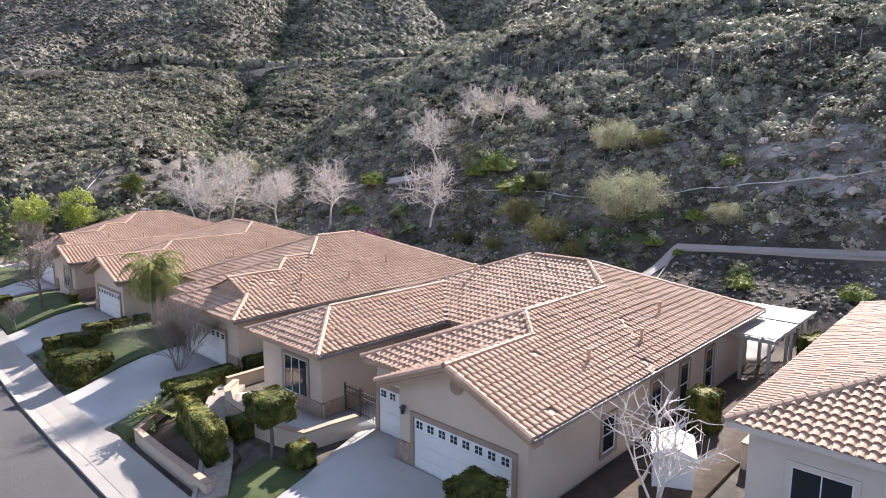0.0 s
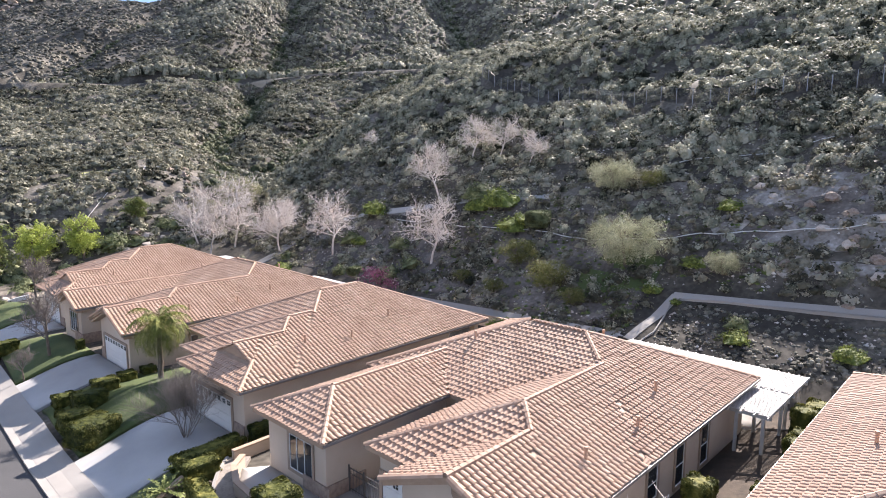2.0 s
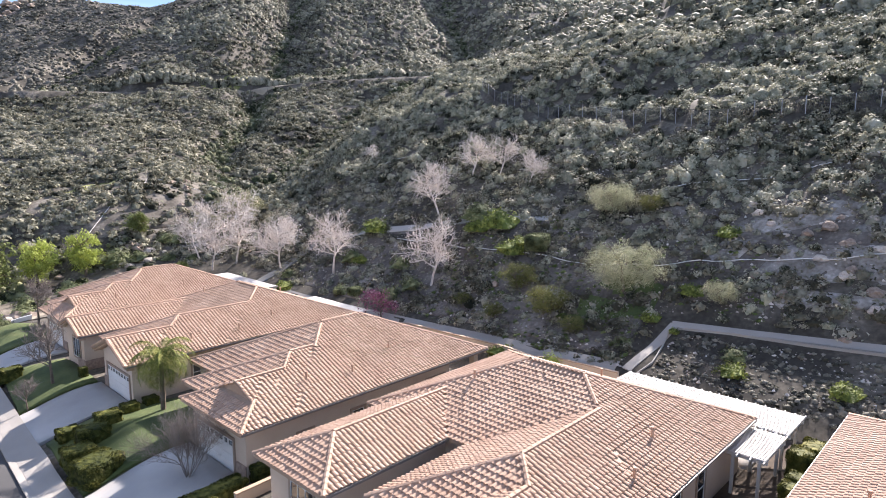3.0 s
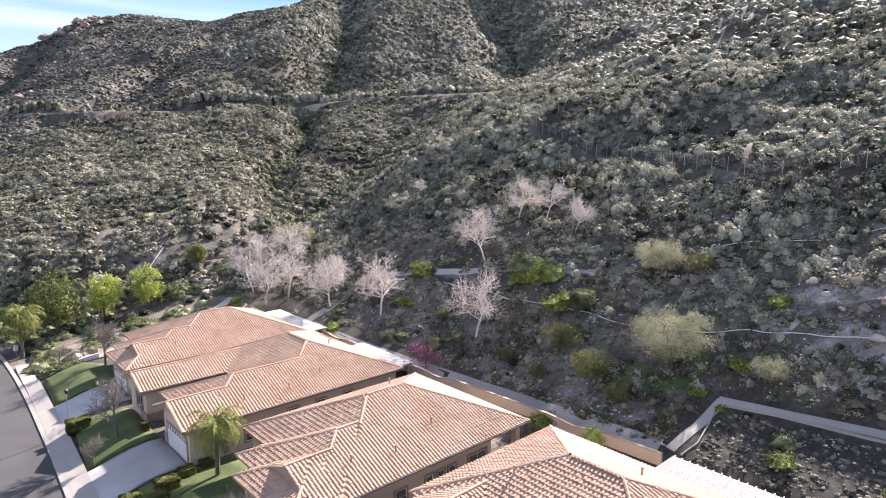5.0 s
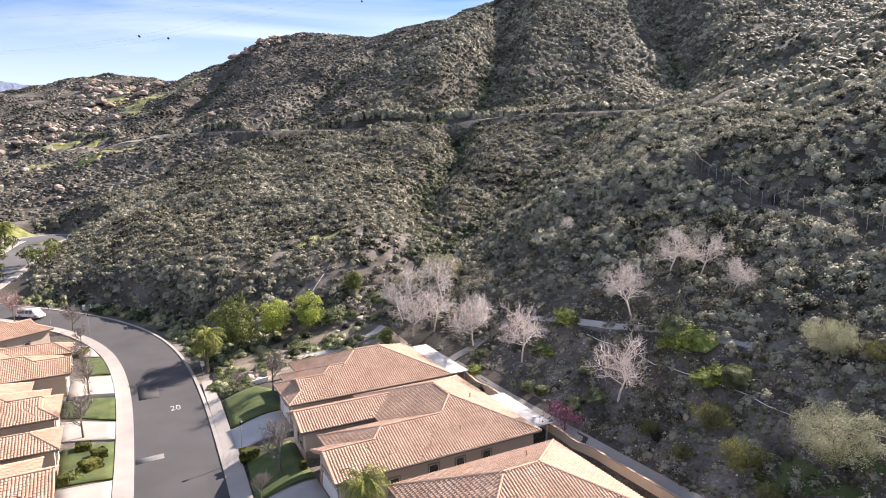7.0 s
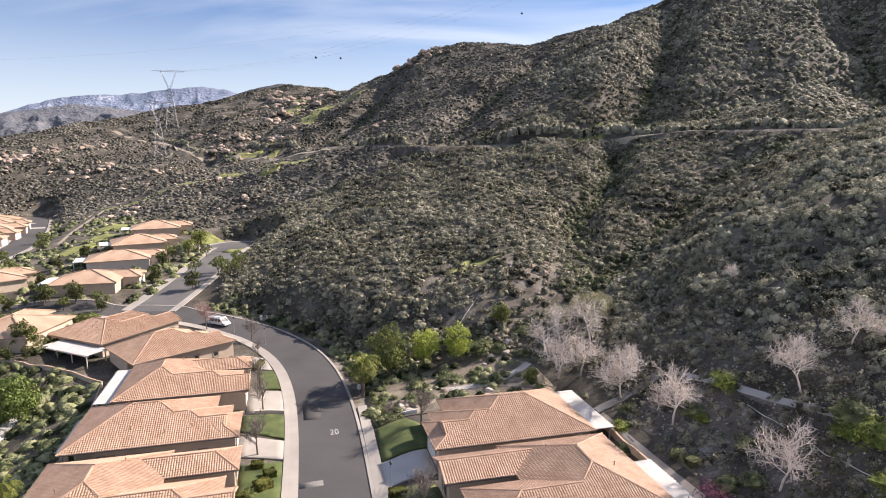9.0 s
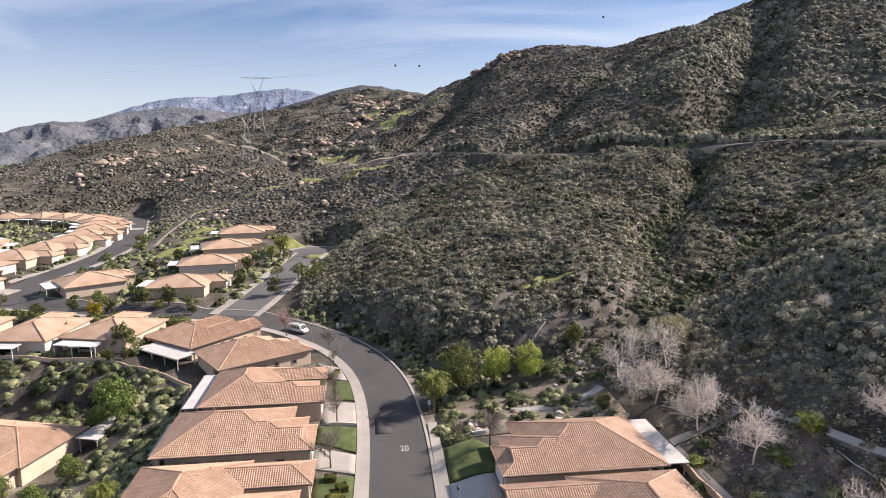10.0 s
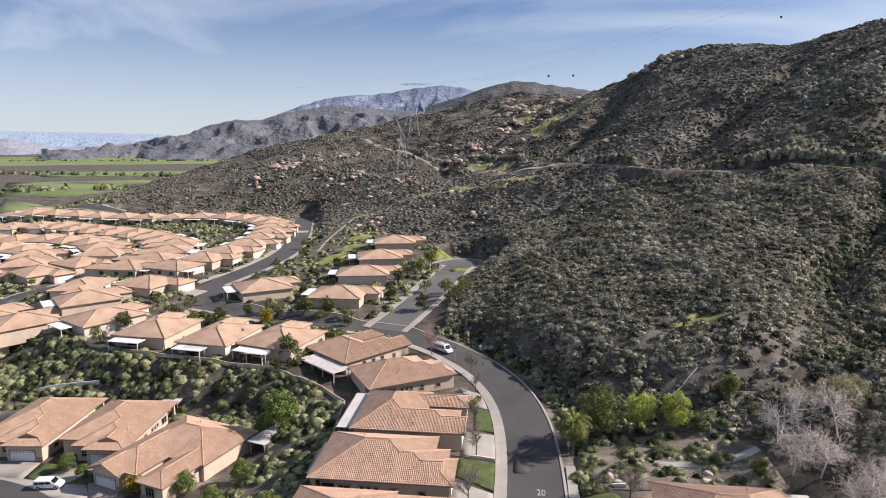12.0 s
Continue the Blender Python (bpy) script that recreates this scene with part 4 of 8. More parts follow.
M["green_leaf"] = leaf_material("green_leaves", [(0.07, 0.085, 0.028), (0.165, 0.195, 0.065), (0.29, 0.325, 0.13)], 0.3, 1.5, 0.4)
M["hedge_leaf"] = leaf_material("clipped_hedge_leaves", [(0.022, 0.03, 0.008), (0.08, 0.088, 0.02), (0.24, 0.22, 0.06)], 0.5, 3.0, 0.3)
M["pale_leaf"] = leaf_material("pale_olive_leaves", [(0.18, 0.175, 0.10), (0.34, 0.33, 0.205), (0.53, 0.51, 0.35)], 0.3, 1.5, 0.35)
M["weed_leaf"] = leaf_material("weed_leaves", [(0.05, 0.068, 0.02), (0.10, 0.135, 0.04), (0.2, 0.23, 0.09)], 0.4, 2.0, 0.3)
M["stone_chip"] = material("loose_stone", [(0.22, 0.19, 0.165), (0.42, 0.375, 0.335), (0.62, 0.575, 0.53)], 0.8, 0.95, 0.3, 14, island=0.7)
M["sage_pale"] = leaf_material("pale_sage_leaves", [(0.17, 0.18, 0.10), (0.40, 0.405, 0.265), (0.66, 0.655, 0.475)], 0.3, 1.5, 0.35)
M["pink_leaf"] = leaf_material("redbud_blossom", [(0.14, 0.05, 0.08), (0.27, 0.105, 0.165), (0.40, 0.19, 0.26)], 0.5, 3.0, 0.35)
M["palm_leaf"] = leaf_material("palm_fronds", [(0.05, 0.065, 0.016), (0.15, 0.175, 0.045), (0.40, 0.38, 0.11)], 0.4, 2.0, 0.4)
M["gold_leaf"] = leaf_material("yellow_leaves", [(0.16, 0.12, 0.01), (0.32, 0.25, 0.02), (0.45, 0.36, 0.05)], 0.5, 3.0, 0.4)
M["bark_white"] = material("pale_bark", [(0.46, 0.40, 0.36), (0.64, 0.58, 0.53), (0.74, 0.69, 0.64)], 1.5, 0.9, 0.4, 14)
M["bark"] = material("brown_bark", [(0.10, 0.075, 0.055), (0.19, 0.15, 0.12)], 2.0, 0.9, 0.6, 14)
M["twig"] = material("grey_twigs", [(0.14, 0.12, 0.105), (0.25, 0.215, 0.19)], 1.0, 0.9, 0.1, 10)
M["twig_red"] = material("reddish_twigs", [(0.30, 0.18, 0.16), (0.44, 0.29, 0.26)], 1.0, 0.9, 0.1, 10)
M["hedge_tree"] = leaf_material("dark_garden_leaves", [(0.03, 0.04, 0.014), (0.085, 0.10, 0.036), (0.17, 0.185, 0.075)], 0.4, 2.0, 0.3)
M["olive_leaf"] = leaf_material("olive_green_leaves", [(0.075, 0.085, 0.028), (0.16, 0.165, 0.058), (0.28, 0.275, 0.12)], 0.4, 2.0, 0.25)
M["rock"] = material("granite_boulder", [(0.17, 0.125, 0.095), (0.28, 0.22, 0.175), (0.40, 0.335, 0.28)], 0.5, 0.95, 0.8, 4, stain=0.2)


def dome_shrubs(at, r, h, leaves, leaf, seed, core=1.0, low=-0.35, tilt=0.38, sides=6, rings=2, tufts=0):
    """Vertices and triangles of shrubs: a rounded lobed heart with leaf tips standing out all over it."""
    rng = np.random.default_rng(seed)
    n = len(at)
    p3, p5 = rng.uniform(0, 6.3, (n, 1)), rng.uniform(0, 6.3, (n, 1))

    def lobes(g, z):
        return 1 + 0.2 * np.sin(3 * g + p3 + 2.0 * z) + 0.11 * np.sin(5 * g + p5 - 2.5 * z)

    d = rng.normal(size=(n, leaves, 3))
    d /= np.linalg.norm(d, axis=2)[..., None]
    size = np.stack([r, r, h], 1)[:, None, :]
    if tufts:
        # leaves gather in tufts that stand round the heart
        k = rng.normal(size=(n, tufts, 3))
        k /= np.linalg.norm(k, axis=2)[..., None]
        k[..., 2] = np.abs(k[..., 2]) * 0.95 - 0.1
        k *= rng.uniform(0.45, 0.75, (n, tufts, 1))
        pick = np.arange(leaves) % tufts
        d[..., 2] = np.abs(d[..., 2]) * 1.3 - 0.3
        c = at[:, None, :] + (k[:, pick] + d * rng.uniform(0.3, 0.46, (n, leaves, 1))) * size
        d = d + 0.5 * k[:, pick]
    else:
        d[..., 2] = np.abs(d[..., 2]) * (1 - low) + low
        f = rng.uniform(0.8, 1.07, (n, leaves, 1))
        c = at[:, None, :] + d * f * lobes(np.arctan2(d[..., 1], d[..., 0]), d[..., 2])[..., None] * size
    nrm = d + tilt * rng.normal(size=d.shape)
    nrm /= np.linalg.norm(nrm, axis=2)[..., None]
    t = np.cross(nrm, rng.normal(size=d.shape))
    t /= np.linalg.norm(t, axis=2)[..., None]
    b = np.cross(nrm, t)
    s = (leaf * r)[:, None, None] * rng.uniform(0.6, 1.4, (n, leaves, 1))
    tri = np.stack([c + t * s, c - t * s * 0.5 + b * s * 0.87, c - t * s * 0.5 - b * s * 0.87], 2)
    V, F = tri.reshape(-1, 3), np.arange(n * leaves * 3).reshape(-1, 3)
    if core:
        g = np.arange(sides) * 2 * math.pi / sides
        ring = []
        for rad, z in ((0.86, -0.45), (0.84, 0.45)) if rings == 2 else ((0.8, -0.45), (0.98, 0.14), (0.78, 0.58)):
            k = core * rad * lobes(g[None], z) * rng.uniform(0.75, 1.2, (n, sides))
            ring.append(np.stack([at[:, :1] + r[:, None] * k * np.cos(g), at[:, 1:2] + r[:, None] * k * np.sin(g), at[:, 2:] + core * h[:, None] * z * rng.uniform(0.85, 1.15, (n, sides))], 2))
        top = at + np.stack([0 * r, 0 * r, 0.93 * core * h], 1)
        C = np.concatenate([*ring, top[:, None]], 1).reshape(-1, 3)
        f, last = [], sides * (rings - 1)
        for i in range(sides):
            j = (i + 1) % sides
            for k in range(rings - 1):
                o = k * sides
                f += [(o + i, o + j, o + sides + j), (o + i, o + sides + j, o + sides + i)]
            f.append((last + i, last + j, last + sides))
        f = np.array(f)[None] + (np.arange(n) * (sides * rings + 1))[:, None, None] + len(V)
        V, F = np.concatenate([V, C]), np.concatenate([F, f.reshape(-1, 3)])
    return V, F


def shrub_stuff(name, xy, r, h, leaves, leaf, mat, label, category, seed, spread=0.13, core=1.0, sides=6, rings=2, tufts=0):
    at = np.concatenate([xy, height(xy[:, 0], xy[:, 1])[:, None] - 0.08], 1)
    V, F = dome_shrubs(at, r, h, leaves, leaf, seed, core, sides=sides, rings=rings, tufts=tufts)
    me = quick_mesh(name, V, F, mat)
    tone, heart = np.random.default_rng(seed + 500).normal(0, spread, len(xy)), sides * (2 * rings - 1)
    # hearts of tufted shrubs a step darker: inner shade put into the tone
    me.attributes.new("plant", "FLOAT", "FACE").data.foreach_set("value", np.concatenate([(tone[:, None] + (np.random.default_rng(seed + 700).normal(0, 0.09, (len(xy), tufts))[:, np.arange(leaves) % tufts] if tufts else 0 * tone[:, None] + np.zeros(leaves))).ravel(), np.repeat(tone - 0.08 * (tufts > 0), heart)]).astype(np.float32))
    me.polygons.foreach_set("use_smooth", np.arange(len(F)) >= len(xy) * leaves)
    return tagged(new(name, me), label, category, kind="stuff")


def road_away(x, y):
    d = np.minimum(np.minimum(nearest_on(STREET, x, y)[0], nearest_on(COURT, x, y)[0]), nearest_on(UPPER_STREET, x, y)[0]) ** 0.5
    return np.minimum(d, np.hypot(x + 34, y - 216) - 9)


def thinned(rng, x0, x1, y0, y1, count, keep):
    x, y = rng.uniform(x0, x1, count), rng.uniform(y0, y1, count)
    k = rng.uniform(0, 1, count) < keep(x, y)
    return np.stack([x[k], y[k]], 1)


FOOT_X = lambda y: np.interp(y, [-130, 10, 50, 70, 84, 90], [27.5, 27.5, 29.5, 30.5, 26, 22])


def off_walk(x, y):
    """True away from the concrete walk on the bench."""
    walk_x = np.interp(y, [-40, -14, -6, 0, 3.6, 4.6], [38, 36.4, 35.9, 35.7, 35.35, 35.1])
    return ~(((y < 5.2) & (np.abs(x - walk_x + 0.2) < 1.1)) | ((y > 3.8) & (y < 6.0) & (x < 35.6)))


FENCE_Y, FENCE_X = [-22, -8, -3.8, 5, 10.5, 15, 22, 28, 36, 46.3, 52.6, 61.6], [79, 69.5, 67, 63, 61.8, 62.3, 64.2, 65.8, 67.4, 71.2, 73.5, 77.2]


def wild_near(x, y):
    """How thickly scrub stands on the slope behind the houses."""
    up = ease(x - 0.12 * np.abs(y - 10), 41, 54)
    slope = 0.34 + 0.66 * up
    slope = np.where((x > 33) & (y > 62) & (x < 60), 0.55, slope)
    slope = slope * (0.55 + 0.45 * (wander(x, y, 6.0, 4.0) > -0.3))
    bench = (x < 36.2) & (y < 6)
    gap = x - np.interp(y, FENCE_Y, FENCE_X)
    return np.where((x > FOOT_X(y) + 2.0) & ~bench & off_walk(x, y) & ((gap < -0.8) | (gap > 0.4)), slope, 0)


# grassy clearings: x, y, half widths
MEADOWS = [(-8, 492, 6, 9), (-3, 508, 4, 6), (2, 418, 5, 8), (9, 428, 5, 5), (17, 434, 4, 6), (34, 436, 6, 4), (-37, 372, 6, 4), (-30, 385, 5, 5), (-22, 352, 3, 6), (-8, 300, 4, 4), (-15, 301, 3, 3), (-22, 297, 4, 3), (103, 212, 7, 3.5),
           (-45, 226, 4, 3), (-83, 238, 6, 5), (-87, 220, 4, 7), (-84, 256, 4, 4), (-30, 205, 5, 3), (27, 121, 5, 2.2), (-46, 326, 5, 3)]
ROUGH_TRACK = [(-98, 238, 0), (-99.4, 247, 0), (-101, 268, 0), (-101, 290, 0), (-100.5, 312, 0)]
GRASS_TRACK = [(-100.5, 309, 0), (-98, 319, 0), (-92, 327, 0), (-82, 332, 0), (-66, 327.5, 0), (-54, 327, 0), (-40, 322, 0), (-26, 312, 0), (-12, 302, 0)]
FAR_TRAIL = [(14, 304, 0), (-8, 321, 0), (-25, 348, 0), (-45, 376, 0), (-64, 411, 0), (-78, 419, 0), (-86, 441, 0), (-89, 462, 0), (-105, 483, 0), (-120, 494, 0), (-134, 514, 0), (-144, 523, 0)]
NOSE = [(17, 101), (25, 98.5), (33, 97.5), (38, 101), (43, 106), (45, 113), (42, 119), (37, 116), (33, 110), (27, 106.5), (20, 106)]


def clear_of(x, y):
    """How much scrub the grass, the tracks and the bare nose of the hill leave: 0 to 1."""
    m = np.min([np.hypot((x - a) / u, (y - b) / v) for a, b, u, v in MEADOWS], axis=0) + 0.35 * wander(x, y, 3.0, 1.0) - 0.45
    track = np.minimum(nearest_on(ROUGH_TRACK, x, y)[0] / 3.0 ** 2, nearest_on(GRASS_TRACK, x, y)[0] / 4.6 ** 2)
    nose = np.min([np.hypot(x - a, y - b) for a, b in ((22, 102.5), (29, 102), (35, 104.5), (40, 109.5), (42, 115))], axis=0)
    return np.where(m < 1, 0.1, 1.0) * np.where(track < 1, 0.06, 1.0) * np.where(nose < 3.6, 0.45, 1.0)


def wild_far(x, y):
    in_hill = (x > np.interp(y, [88, 100, 112, 130, 150, 175, 205, 235, 300, 345, 480], [26, 6, -4, -13, -32, -36, -22, -48, -110, -250, -400])) & (road_away(x, y) > 6.0)
    trail = (nearest_on(TRAIL[:8], x, y)[0] > 3.0 ** 2) & (nearest_on(FAR_TRAIL, x, y)[0] > 4.6 ** 2)
    bare = wander(x, y, 15.0, 6.0) + 0.6 * wander(x, y, 5.0, 8.0) - 0.25
    return np.where(in_hill & trail, np.where(bare > 0.95, 0.5, 1.0), 0) * clear_of(x, y)


M["dry_brush"] = leaf_material("dry_brush", [(0.07, 0.066, 0.045), (0.17, 0.16, 0.115), (0.28, 0.265, 0.20), (0.42, 0.395, 0.315)], 0.15, 0.9, 0.35)
rng = np.random.default_rng(11)
xy = thinned(rng, 28, 120, -25, 100, 5600, wild_near)
r = rng.uniform(0.5, 1.0, len(xy)) * rng.uniform(1.0, 1.75, len(xy)) * (0.65 + 0.45 * ease(xy[:, 0], 40, 60))
gap = xy[:, 0] - np.interp(xy[:, 1], FENCE_Y, FENCE_X)
r *= np.where((gap > -2.4) & (gap < 0), 0.7, 1.0)
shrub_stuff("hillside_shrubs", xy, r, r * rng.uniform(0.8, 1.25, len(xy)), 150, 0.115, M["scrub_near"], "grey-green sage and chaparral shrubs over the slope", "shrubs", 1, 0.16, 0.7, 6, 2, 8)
fill = np.random.default_rng(14)
xy = thinned(fill, 48, 125, -25, 100, 4200, lambda x, y: np.where(np.abs(x - np.interp(y, FENCE_Y, FENCE_X)) > 1.2, ease(x - 0.12 * np.abs(y - 10), 44, 58), 0))
r = fill.uniform(0.5, 1.15, len(xy))
shrub_stuff("slope_shrubs", xy, r, r * fill.uniform(0.65, 1.0, len(xy)), 60, 0.16, M["scrub"], "low dark chaparral between the taller shrubs", "shrubs", 31, 0.14, 0.75, 6, 2, 5)
xy = thinned(rng, 28, 66, -25, 90, 4400, lambda x, y: np.where((x > FOOT_X(y) + 1.5) & ((x > 37) | (y > 6)) & off_walk(x, y), 0.35 + 0.5 * (wander(x, y, 5.0, 9.0) > 0), 0))
r = rng.uniform(0.4, 1.25, len(xy))
shrub_stuff("dry_brush", xy, r, r * rng.uniform(0.5, 0.9, len(xy)), 70, 0.13, M["dry_brush"], "dry brown brush over the lower slope", "brush", 8, 0.2, 0.6)
xy = thinned(rng, 28, 60, -25, 88, 5600, lambda x, y: np.where((x > FOOT_X(y) + 1.5) & (x < 58) & off_walk(x, y), 0.8, 0))
r = rng.uniform(0.10, 0.45, len(xy)) * rng.uniform(0.6, 1.2, len(xy))
shrub_stuff("low_scrub", xy, r * np.where((xy[:, 0] < 37) & (xy[:, 1] < 6), 0.55, 1.0), r * 0.6, 20, 0.26, M["dry_brush"], "low dry scrub and weeds on bare soil", "scrub", 2)
xy = thinned(np.random.default_rng(19), 28, 35.2, -28, 3.6, 3400, lambda x, y: np.where((x > 28.6) & (x < 34.6 + 0.03 * np.maximum(-y, 0) * (y < -6)), 0.85, 0))
r = 0.07 + 0.26 * np.random.default_rng(20).uniform(0, 1, len(xy)) ** 2
shrub_stuff("bench_shrubs", xy, r, r * np.random.default_rng(22).uniform(0.6, 0.9, len(xy)), 30, 0.2, M["scrub_far"], "low dry shrubs on the bank below the walk", "shrubs", 9, 0.2)
xy = thinned(rng, -40, 150, 86, 240, 23000, lambda x, y: np.where((x > 60) & (y < 100), 0, wild_far(x, y)) * np.where(y < 112, 0.9, 1.0))
r = 0.5 + 1.75 * rng.uniform(0, 1, len(xy)) ** 2.6
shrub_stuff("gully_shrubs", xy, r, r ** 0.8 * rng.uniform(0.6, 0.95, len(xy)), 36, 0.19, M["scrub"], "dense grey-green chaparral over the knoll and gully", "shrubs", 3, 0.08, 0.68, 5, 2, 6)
xy = thinned(rng, 105, 340, -60, 330, 24000, lambda x, y: np.where((x > 150) | (y > 240) | (y < 90), wild_far(x, np.maximum(y, 240)), 0))
r = 0.7 + 1.5 * rng.uniform(0, 1, len(xy)) ** 2
shrub_stuff("upper_shrubs", xy, r, r * rng.uniform(0.75, 1.1, len(xy)), 7, 0.27, M["scrub"], "dense chaparral on the upper slopes", "shrubs", 4, 0.05, 0.88, 5)
xy = thinned(rng, -400, 260, 240, 620, 82000, wild_far)
r = 0.8 + 0.9 * rng.uniform(0, 1, len(xy)) ** 2
shrub_stuff("far_shrubs", xy, r, r * rng.uniform(0.45, 0.75, len(xy)), 2, 0.34, M["scrub_far"], "dense chaparral over the far hills", "shrubs", 5, 0.09, 0.95, 4)
# taller growth on the uphill side of the trail, added for its shaded cut bank
k = rng.uniform(0, 1, 900)
line = np.array([q[:2] for q in TRAIL], float)
run = np.concatenate([[0], np.cumsum(np.hypot(*np.diff(line, axis=0).T))])
on = np.stack([np.interp(k * run[-1], run, line[:, i]) for i in (0, 1)], 1)
way = np.stack([np.interp(k * run[-1] + 1, run, line[:, i]) for i in (0, 1)], 1) - on
side = np.stack([way[:, 1], -way[:, 0]], 1) / np.maximum(np.hypot(*way.T), 1e-3)[:, None]
side[height(*(on + 6 * side).T) < height(*(on - 6 * side).T)] *= -1
xy = on + side * rng.uniform(3.2, 5.2, (len(on), 1))
r = rng.uniform(0.9, 1.8, len(xy))
shrub_stuff("trail_shrubs", xy, r, r * 1.5, 24, 0.25, M["scrub"], "tall chaparral added above the trail in place of its shaded cut bank", "shrubs", 7)
# taller dark growth along the beds of the draws
M["gully_leaf"] = leaf_material("scrub_oak_leaves", [(0.022, 0.028, 0.014), (0.06, 0.072, 0.036), (0.115, 0.13, 0.07), (0.20, 0.205, 0.125)], 0.08, 1.0, 0.25)
beds = []
for bed, count in ((GULLY[1:], 260), (DRAW, 190), (RAVINES[0][0], 150), (RAVINES[1][0], 150), (RAVINES[2][0], 120), (RAVINES[4][0], 110), (RAVINES[5][0], 70)):
    line = np.array([q[:2] for q in bed], float)
    run = np.concatenate([[0], np.cumsum(np.hypot(*np.diff(line, axis=0).T))])
    k = rng.uniform(0, run[-1], count)
    beds.append(np.stack([np.interp(k, run, line[:, i]) for i in (0, 1)], 1) + rng.normal(0, 2.1, (count, 2)))
xy = np.concatenate(beds)
xy = xy[nearest_on(TRAIL, *xy.T)[0] > 9]
r = rng.uniform(0.9, 2.0, len(xy))
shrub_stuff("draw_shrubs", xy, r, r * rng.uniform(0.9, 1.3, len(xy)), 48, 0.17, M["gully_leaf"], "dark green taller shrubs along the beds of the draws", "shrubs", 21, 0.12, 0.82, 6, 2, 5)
# the planted bank below the upper houses
BANK_TOP = lambda x: np.interp(x, [-178, -150, -140, -132, -114, -97, -68, -58, -51, -46], [128, 128, 128, 130, 120, 117, 114, 110, 103, 96])
xy = thinned(rng, -178, -44, 30, 135, 8200, lambda x, y: np.where((y < BANK_TOP(x) + 0.4) & (x < -46) & ((y > 102) | (x > -66)) & ~((x < -63) & (y < 102)) & ~((x < -76) & (y < 104)), np.where(wander(x, y, 6.0, 3.0) > np.where(x > -90, -0.25, -0.9), 0.92, 0.2), 0))
r = rng.uniform(0.7, 1.75, len(xy))
shrub_stuff("bank_shrubs", xy, r, r * rng.uniform(0.6, 0.9, len(xy)), 130, 0.085, M["ground_cover"], "olive and grey-green rounded shrubs planted on the bank", "shrubs", 6, 0.2)


# brush and planted shrubs between the street and the hill
def roadside(x, y):
    edge = np.interp(y, [88, 100, 112, 130, 150], [26, 6, -4, -13, -32])
    street = np.interp(y, [83, 104, 121, 134.5, 144, 152], [-10.3, -11.5, -16.5, -27, -40, -50])
    return np.where((road_away(x, y) > np.where(y < 92, 7.6, 5.7)) & (x < edge + 3) & (x > street) & ((y > 98) | (x < 7) & (y > 90)), 0.75, 0)


xy = thinned(rng, -36, 30, 84, 152, 3400, roadside)
r = rng.uniform(0.45, 1.35, len(xy))
shrub_stuff("roadside_brush", xy, r, r * rng.uniform(0.6, 1.0, len(xy)), 40, 0.2, M["ground_cover"], "dark green and dry brush on the slope above the street", "brush", 12, 0.2)
xy = thinned(rng, -4, 27, 74, 99, 180, lambda x, y: np.where((x > -3.8) & (x < 26), 0.8, 0))
r = rng.uniform(0.45, 1.3, len(xy))
shrub_stuff("corner_shrubs", xy, r, r * rng.uniform(0.6, 1.0, len(xy)), 70, 0.15, M["ground_cover"], "rounded green shrubs in the planted corner", "shrubs", 13, 0.25)


def between_houses(x, y):
    """Gardens and slopes of the town, off the streets and the house plots."""
    d = np.minimum(road_away(x, y), np.minimum(nearest_on(ROAD_OUTER, x, y)[0], nearest_on(ROAD_INNER, x, y)[0]) ** 0.5)
    plot = np.min([np.hypot(x - a, y - b) for a, b in YARDS], axis=0)
    return np.where((d > 5.9) & (plot > 9.2) & (y > BANK_TOP(x) + 2) & (wild_far(x, y) == 0) & (x < -42), 0.9, 0) * clear_of(x, y)


xy = thinned(rng, -400, -40, 118, 400, 11000, between_houses)
r = rng.uniform(0.7, 1.8, len(xy))
shrub_stuff("garden_shrubs", xy, r, r * rng.uniform(0.7, 1.1, len(xy)), 16, 0.3, M["ground_cover"], "dark green shrubs in the gardens between far houses", "shrubs", 10)


def prisms(segments, sides):
    """Tapered rods from rows of (start, end, radius at start, radius at end)."""
    P, Q = np.array([s[0] for s in segments]), np.array([s[1] for s in segments])
    ra, rb = np.array([s[2] for s in segments]), np.array([s[3] for s in segments])
    w = Q - P
    w /= np.maximum(np.linalg.norm(w, axis=1), 1e-6)[:, None]
    ref = np.where(np.abs(w[:, 2:]) > 0.9, [[1.0, 0, 0]], [[0, 0, 1.0]])
    u = np.cross(w, ref)
    u /= np.linalg.norm(u, axis=1)[:, None]
    v = np.cross(w, u)
    g = np.arange(sides) * 2 * math.pi / sides
    ringa = P[:, None] + ra[:, None, None] * (np.cos(g)[None, :, None] * u[:, None] + np.sin(g)[None, :, None] * v[:, None])
    ringb = Q[:, None] + rb[:, None, None] * (np.cos(g)[None, :, None] * u[:, None] + np.sin(g)[None, :, None] * v[:, None])
    V = np.concatenate([ringa, ringb], 1).reshape(-1, 3)
    f = np.array([(i, (i + 1) % sides, sides + (i + 1) % sides, sides + i) for i in range(sides)])
    F = (f[None] + (np.arange(len(segments)) * 2 * sides)[:, None, None]).reshape(-1, 4)
    return V, F


